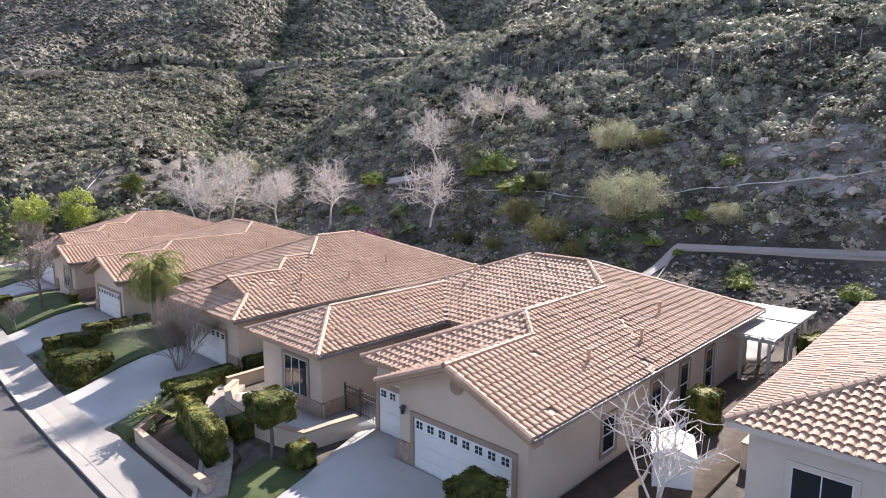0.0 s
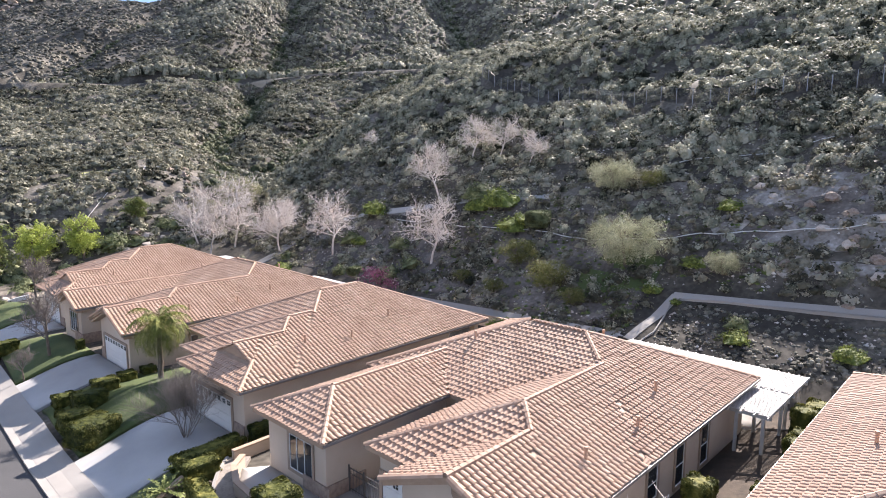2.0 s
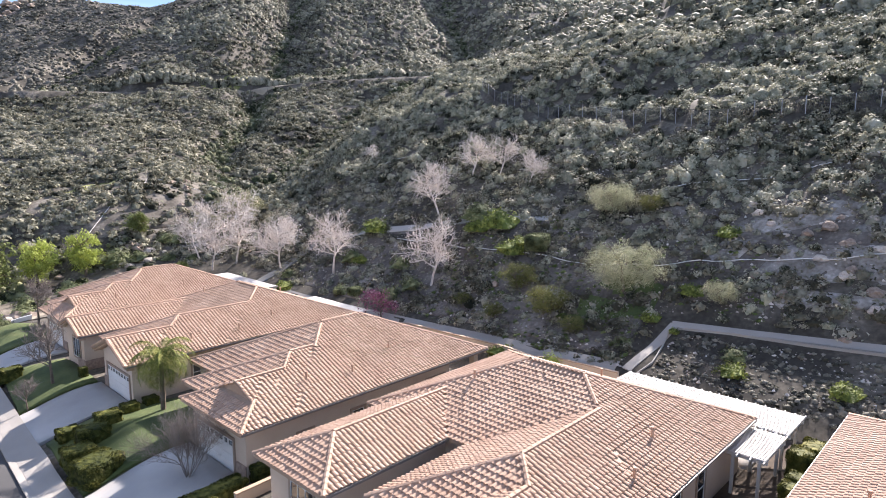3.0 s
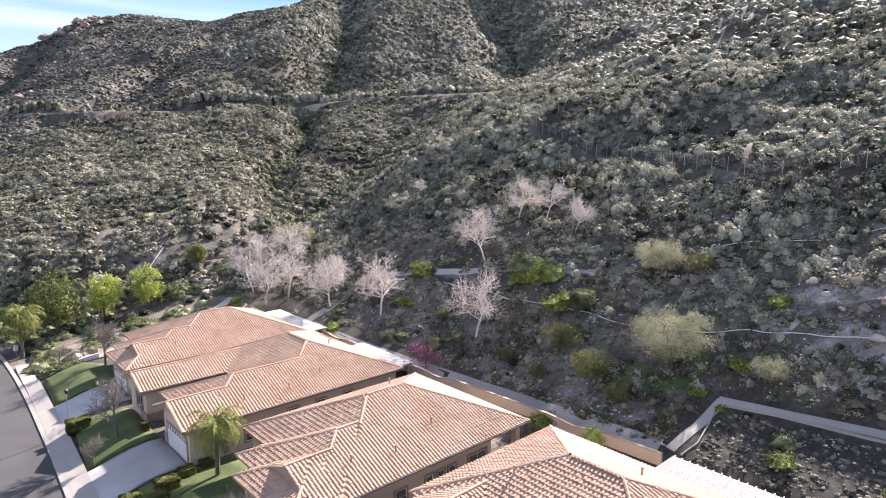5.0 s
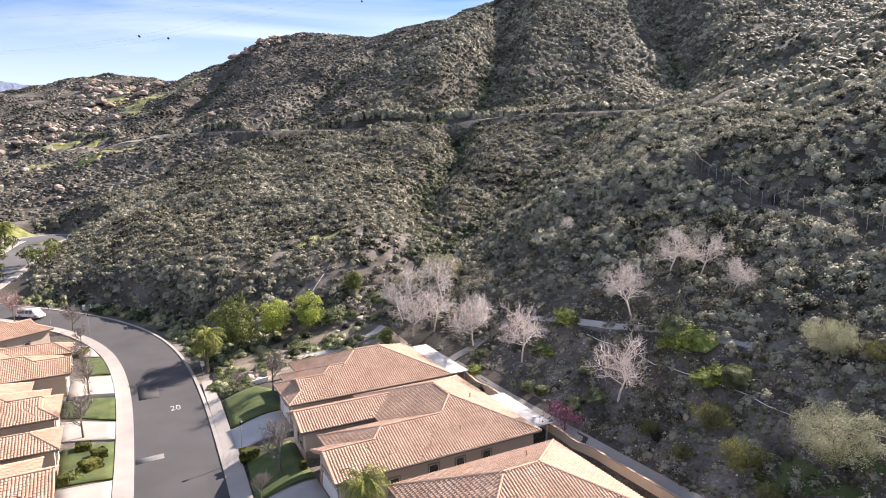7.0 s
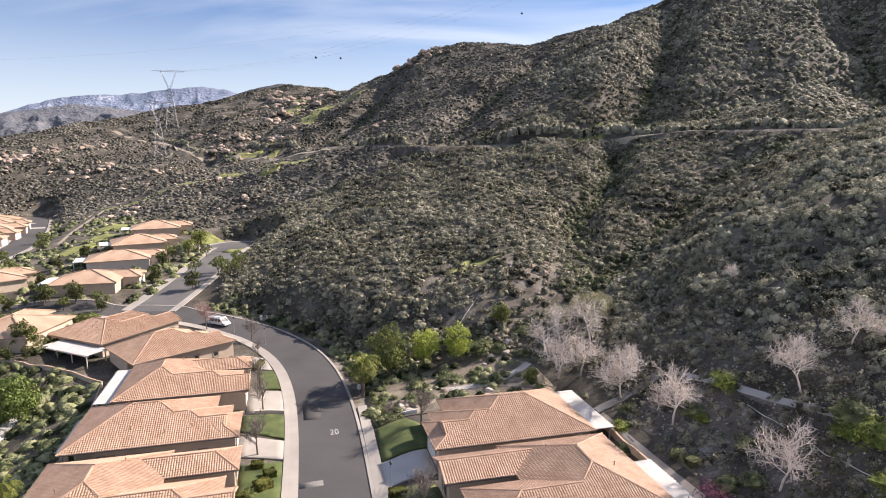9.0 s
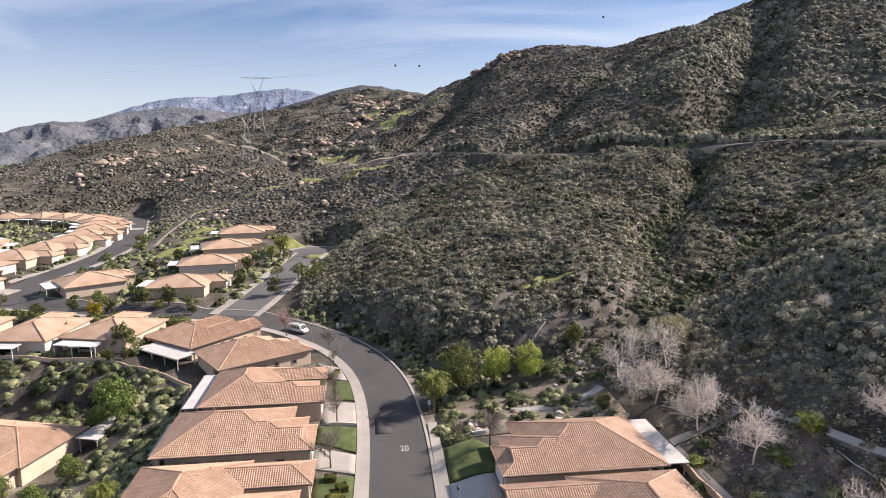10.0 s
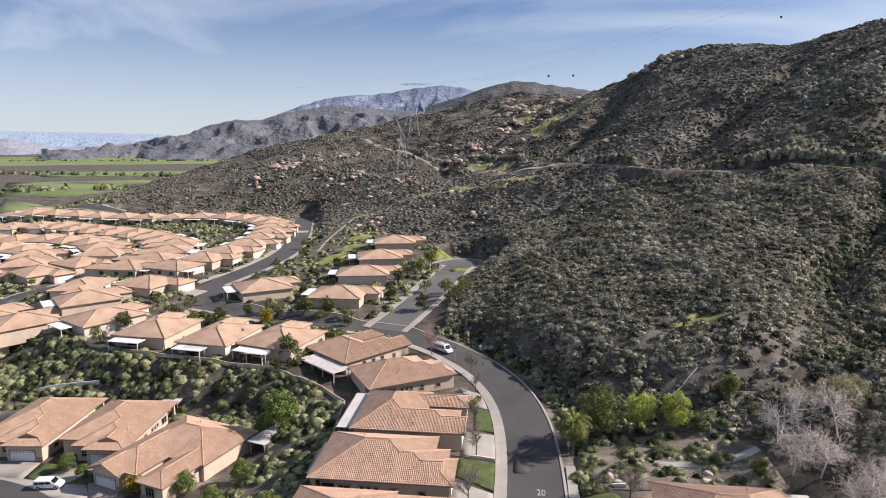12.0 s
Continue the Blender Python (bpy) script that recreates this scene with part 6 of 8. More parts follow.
tagged(new("pavement_circle", ribbon("pavement_circle", bulb_line, 0.9, 2.6, 0.16, M["concrete"], cols=3)), "pale concrete pavement round the turning circle", "pavement", kind="structure")
PATH_LINE = [(28.7, 62, 0), (28.6, 42, 0), (28.5, 25, 0), (28.6, 12, 0), (28.9, 6.4, 0)]
tagged(new("pavement_back", ribbon("pavement_back", PATH_LINE, -0.7, 0.7, 0.06, M["concrete"], step=1.0, cols=3)), "narrow concrete walk behind the garden walls", "path", kind="structure")
PATH_UP = [(28.9, 5.5, 0), (30.2, 4.9, 0), (32.4, 4.9, 0), (34.0, 5.0, 0), (34.7, 4.8, 0), (35.1, 4.3, 0)]
tagged(new("pavement_ramp", ribbon("pavement_ramp", PATH_UP, -0.42, 0.42, 0.08, M["concrete"], step=0.5, cols=3)), "concrete walk that climbs to the bench", "path", kind="structure")
PATH_BENCH = [(35.1, 4.6, 0), (35.35, 3.6, 0), (35.7, 0, 0), (35.9, -6, 0), (36.4, -14, 0), (38, -40, 0)]
tagged(new("pavement_bench", ribbon("pavement_bench", PATH_BENCH, -0.34, 0.34, 0.08, M["concrete"], step=1.0, cols=3)), "concrete walk along the foot of the hill", "path", kind="structure")
TRACK_SLOPE = [(39.9, 61.6, 0), (41.1, 58.6, 0), (41.6, 52, 0), (42, 45, 0), (42.7, 39.6, 0), (42.9, 34.4, 0), (43.4, 27.4, 0), (44.4, 23.6, 0)]
tagged(new("pavement_slope", ribbon("pavement_slope", TRACK_SLOPE, -0.36, 0.36, 0.16, M["concrete_old"], step=1.0, cols=3)), "narrow concrete drain bench across the slope", "path", kind="structure")
# darker concrete: the shade over the chute is put into its colour
M["concrete_shaded"] = material("concrete_shaded", [(0.13, 0.128, 0.12), (0.21, 0.205, 0.195), (0.29, 0.285, 0.27)], 0.35, 0.9, 0.3, 20, stain=0.35)
tagged(new("garden_slab", ribbon("garden_slab", [(9.4, 82.8, 0), (11.5, 81.0, 0), (14.2, 79.9, 0), (17.2, 80.9, 0), (20.0, 81.3, 0), (23.3, 82.4, 0), (26.5, 84.6, 0)], -0.8, 0.8, 0.16, M["concrete_old"], step=1.0, cols=3)), "grey concrete walk through the planted corner", "path", kind="structure")
tagged(new("drain_chute", ribbon("drain_chute", [(39.6, 62.6, 0), (38.5, 64.2, 0), (34.6, 64.2, 0), (30.3, 63.2, 0), (28.8, 63.1, 0)], -0.85, 0.85, 0.2, M["concrete_shaded"], step=1.0, cols=4)), "grey concrete drain chute down the slope", "drain", kind="structure")
tagged(new("dirt_road", ribbon("dirt_road", FAR_TRAIL, -1.8, 1.8, 0.15, M["dirt"], step=3.0, cols=3)), "pale dirt road winding round the rocky hill", "trail", kind="structure")
tagged(new("dirt_trail", ribbon("dirt_trail", TRAIL[:8], -0.9, 0.9, 0.05, M["dirt"], step=3.0, cols=3)), "pale dirt trail cut across the hill", "trail", kind="structure")
M["corner_soil"] = material("planted_soil", [(0.10, 0.083, 0.063), (0.17, 0.145, 0.112), (0.26, 0.225, 0.18)], 0.5, 0.95, 0.8, 4.0, stain=0.3)
M["slope_soil"] = material("slope_soil", [(0.045, 0.037, 0.031), (0.088, 0.074, 0.063), (0.145, 0.126, 0.109), (0.26, 0.235, 0.21)], 0.3, 0.95, 1.0, 3.0, stain=0.35)
patch("lower_slope", [(29.9, 7.5), (34.2, 7.0), (37.6, 7.5), (38.5, -2), (44, -12), (52, -12), (50, 4), (45, 16), (43, 30), (42.5, 46), (40, 58), (31.5, 60), (30.4, 40), (30.2, 20)], 0.03, M["slope_soil"], "stony brown soil of the lower slope", "soil", cell=1.5)
M["soil_pale"] = material("stony_pale_soil", [(0.075, 0.064, 0.05), (0.17, 0.15, 0.128), (0.27, 0.25, 0.225), (0.46, 0.43, 0.40)], 0.6, 0.95, 1.0, 3.0, stain=0.3)
for o in ([(38.4, -16), (39.0, -7), (38.2, -3), (40.5, 0.5), (43.5, -1.2), (45.2, -5), (47.5, -9), (47, -18)], [(40.8, 2.8), (42.6, 4.6), (46.5, 3.2), (49, -1.5), (50, -8), (47.2, -6), (44.6, 0.6)], [(32.0, 15.2), (34.4, 18.6), (37, 19.6), (37.4, 17.6), (34.8, 15.2)]):
    patch("bare_slope", o, 0.05, M["soil_pale"], "pale stony bare soil on the slope", "soil", cell=1.0)
M["nose_soil"] = material("tan_cut_soil", [(0.05, 0.042, 0.033), (0.10, 0.086, 0.07), (0.16, 0.14, 0.117), (0.26, 0.235, 0.2)], 0.35, 0.95, 1.0, 3.0, stain=0.3)
patch("bare_slope", NOSE, 0.06, M["nose_soil"], "tan eroded soil on the nose of the hill", "soil", cell=1.5)
patch("garden_soil", [(-3.6, 74.6), (4, 73.5), (12, 74.5), (27, 74), (27, 84), (22, 92), (8, 92), (0, 90), (-3.4, 86)], 0.06, M["corner_soil"], "bare brown soil of the planted corner", "soil", cell=2.0)
tagged(new("garden_path", ribbon("garden_path", [(2.6, 75.5, 0), (8, 80.2, 0), (14, 83.6, 0), (22, 80.5, 0), (27, 74, 0)], -0.5, 0.5, 0.08, M["dirt"], step=1.0, cols=3)), "narrow dirt path through the planted corner", "path", kind="structure")
tagged(new("entry_walk", ribbon("entry_walk", [(-6.3, 4.7, 0), (-4.6, 6.2, 0), (-3.9, 8.5, 0), (-3.2, 11, 0), (-2.2, 13, 0), (-0.4, 14, 0)], -0.6, 0.6, 0.14, M["paver"], step=0.5, cols=3)), "curved walk of grey-brown pavers", "walk", kind="structure")
tagged(new("walk_edging", ribbon("walk_edging", [(-6.3, 4.7, 0), (-4.6, 6.2, 0), (-3.9, 8.5, 0), (-3.2, 11, 0), (-2.2, 13, 0), (-0.4, 14, 0)], -0.78, -0.6, 0.2, M["concrete"], step=0.5, cols=2)), "pale concrete edging beside the paver walk", "edging", kind="structure")


def wall_along(name, points, thick, tall, mat, label, cap=None, below=0.4):
    """A low wall along points that follows the ground."""
    pts = np.array(points, float)
    dense = [pts[0]]
    for a, b in zip(pts[:-1], pts[1:]):
        n = max(1, int(np.hypot(*(b - a)) / 1.0))
        dense += [a + (b - a) * (k + 1) / n for k in range(n)]
    dense = np.array(dense)
    t = np.gradient(dense, axis=0)
    t /= np.linalg.norm(t, axis=1)[:, None]
    side = np.stack([t[:, 1], -t[:, 0]], 1)
    z = height(dense[:, 0], dense[:, 1])
    ob = tagged(new(name), label, "wall")
    def strip(part_name, half, z0, z1, m):
        V, F = [], []
        for i in range(len(dense)):
            for s, zz in ((-half, z0), (half, z0), (half, z1), (-half, z1)):
                V.append((*(dense[i] + s * side[i]), z[i] + zz))
        for i in range(len(dense) - 1):
            for k in range(4):
                a, b = i * 4 + k, i * 4 + (k + 1) % 4
                F.append((a, b, b + 4, a + 4))
        F += [(3, 2, 1, 0), tuple(len(V) - 4 + k for k in range(4))]
        c = new(part_name, mesh_from(part_name, V, F, m))
        c.parent = ob
    strip("wall_body", thick / 2, -below, tall, mat)
    if cap:
        strip("wall_cap", thick / 2 + 0.04, tall + 0.001, tall + 0.08, cap)
    return ob


wall_along("garden_wall", [(-0.9, 12.7), (-1.9, 11.8), (-2.6, 10.2), (-2.75, 8), (-2.55, 6), (-2.2, 4.5), (0.35, 4.15)], 0.24, 0.75, M["stucco"], "low curved stucco wall round the courtyard", M["cap"])
wall_along("planter_wall", [(-3.2, 13.8), (-6.05, 12.7), (-6.15, 9), (-6.2, 5.1)], 0.22, 0.5, M["stucco"], "low stucco planter wall beside the pavement", M["cap"])
wall_along("hedge_wall", [(-0.8, 14.0), (2.4, 14.2)], 0.22, 0.6, M["stucco"], "low stucco wall with a tan cap", M["cap"])
wall_along("back_wall", [(27.6, 5.5), (27.6, 25), (27.7, 42), (27.9, 61)], 0.22, 0.95, M["stucco"], "stucco wall along the back of the gardens", M["cap"])
wall_along("ramp_kerb", [(28.7, 4.5), (30.3, 3.95), (32.6, 4.2), (34.0, 4.35), (34.75, 3.6), (35.15, 0), (35.3, -6), (35.8, -14), (37.4, -40)], 0.1, 0.16, M["concrete"], "low concrete edge beside the walk")
wall_along("side_wall", [(8, -9.9), (26.8, -9.9)], 0.2, 0.9, M["stucco"], "low stucco wall between two gardens", M["cap"])
wall_along("bank_wall", [(-47.5, 40), (-47.6, 84), (-49.6, 102.6), (-56.4, 108.9), (-66, 113.8), (-90.3, 117.6), (-112, 120.6), (-126, 126), (-133, 131), (-139, 141)], 0.2, 0.8, M["stucco"], "low pale wall along the top of the bank", M["cap"])
wall_along("lower_wall", [(-126, 110.2), (-118, 112.6), (-113, 113.8)], 0.25, 1.2, M["white"], "white garden wall at the foot of the bank")
wall_along("lawn_wall", [(-17.4, 83.0), (-22, 82.9)], 0.3, 0.5, M["stucco_pale"], "low pale wall at the edge of a lawn")
wall_along("corner_wall", [(3.4, 74.8), (1.2, 75.3)], 0.3, 0.7, M["white"], "short white wall beside the path")

# hoses and drain lines on the slope
for name, pts in (("drain_line", [(46, -16), (43.2, -8.9), (42.6, -5.6), (41.9, 5.1), (39.1, 15.4), (39.3, 22.6), (38.8, 32.1), (40.6, 47.3)]), ("drain_line", [(57, -16), (54.9, -6.5), (54.9, -1.1), (52.4, 6.1), (48.6, 13.8)]),
                  ("drain_line", [(57, 60), (55, 66), (56, 72), (58, 75)]), ("drain_line", [(30, 108), (34, 114), (41, 113), (45, 108)]), ("drain_line", [(24, 106), (18, 101), (14, 99)])):
    dense = np.concatenate([np.linspace(a, b, 10)[:-1] for a, b in zip(np.array(pts[:-1], float), np.array(pts[1:], float))])
    dense += np.stack([0.07 * np.sin(dense[:, 1] * 1.3), 0 * dense[:, 1]], 1)
    z = height(dense[:, 0], dense[:, 1]) + 0.2
    P = np.concatenate([dense, z[:, None]], 1)
    V, F = tube(P, 0.05)
    tagged(new(name, quick_mesh(name, V, F, M["pipe"])), "pale irrigation pipe laid over the slope", "pipe", group="irrigation pipes")

# wire fence high on the slope
fence = tagged(new("chain_fence"), "dark chain-link fence across the upper slope", "fence")
F_LINE = np.stack([FENCE_X, FENCE_Y], 1)[::-1]
posts = []
for a, b in zip(F_LINE[:-1], F_LINE[1:]):
    n = int(np.hypot(*(b - a)) / 3.0) + 1
    posts += [a + (b - a) * k / n for k in range(n)]
posts = np.array(posts)
pz = height(posts[:, 0], posts[:, 1])
one_post = None
for (x, y), z in zip(posts, pz):
    if one_post is None:
        bm = bmesh.new()
        bmesh.ops.create_cone(bm, cap_ends=True, segments=6, radius1=0.05, radius2=0.05, depth=2.4, matrix=Matrix.Translation((0, 0, 0.75)))
        me = bpy.data.meshes.new("post")
        bm.to_mesh(me)
        bm.free()
        me.materials.append(M["steel"])
        one_post = me
    p = new("post", one_post)
    p.parent, p.location = fence, (x, y, z)
P = np.concatenate([posts, pz[:, None]], 1)
rails, mesh_rows = [], []
for i in range(len(P) - 1):
    a, b = P[i], P[i + 1]
    rails.append((a + (0, 0, 1.9), b + (0, 0, 1.9), 0.035, 0.035))
    for k in range(16):
        q, w = a + (b - a) * k / 16, a + (b - a) * (k + 2) / 16
        mesh_rows += [(q + (0, 0, 0.1), w + (0, 0, 1.85), 0.016, 0.016), (w + (0, 0, 0.1), q + (0, 0, 1.85), 0.016, 0.016)]
for name, rows, n in (("rail", rails, 5), ("wire_mesh", mesh_rows, 3)):
    V, F = prisms(rows, n)
    c = new(name, quick_mesh(name, V, F, M["steel_dark"]))
    c.parent = fence


# clipped hedges
def hedge(name, size, at, seed, label, mat=None, leaves=None, round_=0.35, lift=0.0):
    rng = np.random.default_rng(seed)
    w, d, h = size
    n = leaves or int(330 * (w * d + 2 * h * (w + d)))
    v = rng.normal(size=(n, 3))
    v /= np.linalg.norm(v, axis=1)[:, None]
    q = np.sign(v) * np.abs(v) ** round_
    q /= np.max(np.abs(q), axis=1)[:, None] ** 0.6
    c = q * [w / 2, d / 2, h / 2] * rng.uniform(0.94, 1.02, (n, 1))
    nrm = v + 0.6 * rng.normal(size=v.shape)
    nrm /= np.linalg.norm(nrm, axis=1)[:, None]
    t = np.cross(nrm, rng.normal(size=v.shape))
    t /= np.linalg.norm(t, axis=1)[:, None]
    b = np.cross(nrm, t)
    s = rng.uniform(0.03, 0.065, (n, 1))
    tri = np.stack([c + t * s, c - t * s * 0.5 + b * s * 0.87, c - t * s * 0.5 - b * s * 0.87], 1).reshape(-1, 3)
    F = np.arange(len(tri)).reshape(-1, 3)
    bm = bmesh.new()
    bmesh.ops.create_icosphere(bm, subdivisions=3, radius=1.0)
    for k in bm.verts:
        u = np.array(k.co[:])
        g = np.sign(u) * np.abs(u) ** round_
        g /= max(np.max(np.abs(g)), 1e-6) ** 0.6
        k.co = Vector(g * [w / 2, d / 2, h / 2] * 0.93)
    bm.verts.index_update()
    cv, cf = np.array([k.co[:] for k in bm.verts]), np.array([[k.index for k in f.verts] for f in bm.faces]) + len(tri)
    bm.free()
    V = np.concatenate([tri, cv]) + [0, 0, h / 2]
    ob = tagged(new(name, quick_mesh(name, V, np.concatenate([F, cf]), mat or M["hedge_leaf"])), label, "hedge" if "hedge" in name else "shrub")
    ob.matrix_world = on_ground(at[0], at[1], at[2] if len(at) > 2 else 0) @ Matrix.Translation((0, 0, lift - 0.1))
    return ob


HEDGE = "clipped green hedge in a front garden"
for i, (size, at) in enumerate((((1.0, 5.2, 1.7), (-4.55, 9.2, -10)), ((1.3, 1.0, 1.0), (-3.1, 8.0)), ((0.95, 0.95, 0.95), (-2.9, 3.7)), ((4.2, 1.3, 0.95), (-1.6, 15.2, 4)), ((2.0, 1.1, 1.1), (-2.9, 13.6)), ((1.8, 1.0, 1.1), (2.0, 15.4)),
                                ((2.9, 2.2, 1.5), (-4.5, 25.4, 20)), ((2.1, 1.8, 1.3), (-4.6, 28.6)), ((2.2, 1.6, 1.3), (-3.2, 30.2)), ((1.8, 1.4, 1.0), (-1.6, 31.9)), ((1.3, 1.1, 0.8), (0.4, 33.2)), ((1.1, 1.0, 0.7), (2.2, 33.6)), ((1.5, 1.2, 0.9), (-4.2, 32.5)),
                                ((2.2, 1.4, 1.3), (-3.9, 51.6)), ((0.7, 0.7, 1.0), (0.4, 44.4)), ((2.2, 1.9, 1.0), (-20.0, 59.6, 30)), ((1.7, 1.4, 0.9), (-20.9, 65.0)), ((1.6, 1.5, 1.0), (-19.2, 62.4, 20)), ((1.2, 1.0, 1.0), (-22.6, 57.0)), ((4.6, 1.0, 0.9), (-22.3, 106, 70)),
                                ((1.3, 1.3, 2.0), (10.6, -7.4)), ((1.4, 1.4, 1.9), (22.6, -8.8)), ((2.4, 1.6, 1.5), (24.8, -9.0)), ((1.2, 1.2, 1.3), (20.6, -9.2)), ((1.1, 1.1, 1.6), (18.6, -9.3)), ((1.0, 1.0, 1.0), (13.5, -9.3)))):
    hedge("hedge", size, at, 100 + i, HEDGE if i < 20 else "clipped evergreen shrub in a side yard")


for size, at in (((3.2, 2.6, 1.9), (40.1, 22.2, 20)), ((1.9, 1.7, 1.1), (31.4, 43.6, 10))):
    hedge("clipped_shrub", size, at, 160, "dense rounded grey-green shrub clipped on the slope", M["ground_cover"], round_=0.85)


def topiary(x, y, trunk_tall, size, seed):
    ob = tagged(new("topiary_tree"), "lollipop topiary with a flat drum of clipped leaves", "topiary", group="topiary trees")
    V, F = prisms([(np.array((0, 0, -0.2)), np.array((0.05, 0.02, trunk_tall * 0.5)), 0.09, 0.08), (np.array((0.05, 0.02, trunk_tall * 0.5)), np.array((0, 0, trunk_tall + 0.3)), 0.08, 0.07)], 8)
    t = new("trunk", quick_mesh("trunk", V, F, M["bark"]))
    t.parent = ob
    c = hedge("crown", size, (0, 0), seed, "", round_=0.38)
    for key in ("category", "label"):
        if key in c:
            del c[key]
    c.parent = ob
    c.matrix_world = Matrix.Translation((0, 0, trunk_tall))
    ob.matrix_world = on_ground(x, y)
    return ob


topiary(-3.3, 5.3, 1.6, (1.7, 1.7, 1.15), 201)
topiary(-2.0, -4.9, 1.15, (1.6, 1.6, 0.95), 202)


def spiky(x, y, size, seed):
    """A cycad: a rosette of stiff arching fronds."""
    rng = np.random.default_rng(seed)
    V, F = [], []
    for k in range(46):
        a, up = k * 2.4, rng.uniform(0.15, 1.25)
        out, side = np.array((math.cos(a), math.sin(a), 0)), np.array((-math.sin(a), math.cos(a), 0))
        c, ang = np.array((0, 0, 0.25)), up
        for s in range(7):
            d = 0.17 * (out * math.cos(ang) + np.array((0, 0, math.sin(ang))))
            w = 0.13 * math.sin(math.pi * (s + 1) / 8.5)
            for sg in (-1, 1):
                b = len(V)
                V += [c, c + d, c + d * 0.9 + side * sg * w + np.array((0, 0, 0.03))]
                F.append((b, b + 1, b + 2))
            c = c + d
            ang -= 0.16
    ob = tagged(new("cycad", quick_mesh("cycad", V, F, M["green_leaf"])), "dark green cycad with stiff arching fronds", "cycad", group="cycads")
    ob.matrix_world = on_ground(x, y, 0, size)
    return ob


for x, y, s in ((-4.9, 13.2, 1.15), (-3.3, 15.0, 0.8), (-21.5, 58, 0.8), (-4.6, 10.9, 0.6)):
    spiky(x, y, s, int(10 * s))
# junipers and rocks by the last drive
rng = np.random.default_rng(19)
for i in range(26):
    y = rng.uniform(73, 84)
    copy_thing(m_green, on_ground(rng.uniform(-4.4, 1.5), y, 33 * i, rng.uniform(0.35, 0.75)))


# pergolas and patio covers
M["patio_white"] = material("patio_cover_paint", [(0.42, 0.40, 0.385), (0.50, 0.48, 0.46), (0.56, 0.54, 0.52)], 0.8, 0.6, 0.08, 20, stain=0.12)


def pergola(x0, x1, y0, y1, z, label, solid=False, along="x", ground_z=0.0):
    ob = tagged(new("patio_cover"), label, "patio cover", group="patio covers")
    for x in (x0 + 0.3, x1 - 0.3):
        for y in np.linspace(y0 + 0.4, y1 - 0.4, max(2, int((y1 - y0) / 4.5) + 1)):
            part("post", boxes((x - 0.08, x + 0.08, y - 0.08, y + 0.08, ground_z - 1.2, z - 0.2)), M["patio_white"], ob)
    for x in (x0 + 0.3, x1 - 0.3):
        part("beam", boxes((x - 0.07, x + 0.07, y0, y1, z - 0.2, z)), M["patio_white"], ob)
    n = int((y1 - y0) / 0.6)
    for i in range(n + 1):
        y = y0 + 0.05 + (y1 - y0 - 0.1) * i / n
        part("rafter", boxes((x0 - 0.35, x1 + 0.35, y - 0.03, y + 0.03, z + 0.003, z + 0.15)), M["patio_white"], ob)
    if solid:
        part("cover", boxes((x0 - 0.1, x1 + 0.1, y0 - 0.1, y1 + 0.1, z + 0.153, z + 0.2)), M["patio_white"], ob, "white insulated roof panel")
    else:
        k = int((x1 - x0) / 0.16)
        part("lattice", boxes(*[(x0 + (x1 - x0) * i / k - 0.032, x0 + (x1 - x0) * i / k + 0.032, y0, y1, z + 0.153, z + 0.19) for i in range(k + 1)]), M["patio_white"], ob, "white lattice slats")
    return ob


pergola(22.9, 26.4, -8.0, 4.0, 2.75, "white lattice patio cover behind a house")
pergola(18.6, 22.5, -8.0, -5.8, 2.72, "white lattice patio cover beside the house wall")
pergola(22.3, 27.0, 36.0, 46.0, 1.75, "white patio cover behind a house", True, ground_z=-0.9)
pergola(23.6, 27.6, 56.0, 62.0, 1.5, "tan and white patio cover behind a house", True, ground_z=-1.2)
pergola(23.6, 27.6, 62.2, 69.5, 1.5, "white patio cover behind a house", True, ground_z=-1.2)
pergola(-46.6, -44.0, 86.5, 102, -0.1, "white patio cover behind a house", True, ground_z=-2.6)
pergola(-46.6, -44.4, 70, 80, 0.1, "white patio cover behind a house", True, ground_z=-2.6)
c = pergola(0, 4.6, 0, 14, 2.6, "broad white patio cover behind a house", True)
c.matrix_world = pose(-54.3, 110.9, -2.2, 0, 0, 51)
c = pergola(0, 4.0, 0, 11, 2.9, "white patio cover behind a house", True)
c.matrix_world = pose(-66.2, 91.5, -9.5, 0, 0, -17)
c = pergola(0, 4.0, 0, 10, 2.9, "white patio cover behind a house", True)
c.matrix_world = pose(-93.5, 106.8, -9.5, 0, 0, 4)
for x, y, turn in ((-94, 118.6, 0), (-78, 117.5, -6), (-119.5, 125, -20)):
    c = pergola(0, 5.5, 0, 3.4, 2.4, "small white patio cover behind a house", True)
    c.matrix_world = pose(x, y, level_at(x, y), 0, 0, turn)

# shed between the houses
shed = tagged(new("garden_shed"), "small white vinyl shed with a low gabled lid", "shed")
part("shed_body", boxes((-0.9, 0.9, -0.7, 0.7, -0.3, 1.25)), M["white"], shed)
bm = bmesh.new()
prof = ((-0.78, 1.25), (0.78, 1.25), (0.78, 1.32), (0, 1.62), (-0.78, 1.32))
a, b = [bm.verts.new((-0.98, y, z)) for y, z in prof], [bm.verts.new((0.98, y, z)) for y, z in prof]
bm.faces.new(a[::-1]), bm.faces.new(b)
for i in range(5):
    j = (i + 1) % 5
    bm.faces.new((a[i], a[j], b[j], b[i]))
part("shed_lid", bm, M["white"], shed)
shed.matrix_world = on_ground(5.4, -8.2, 25)


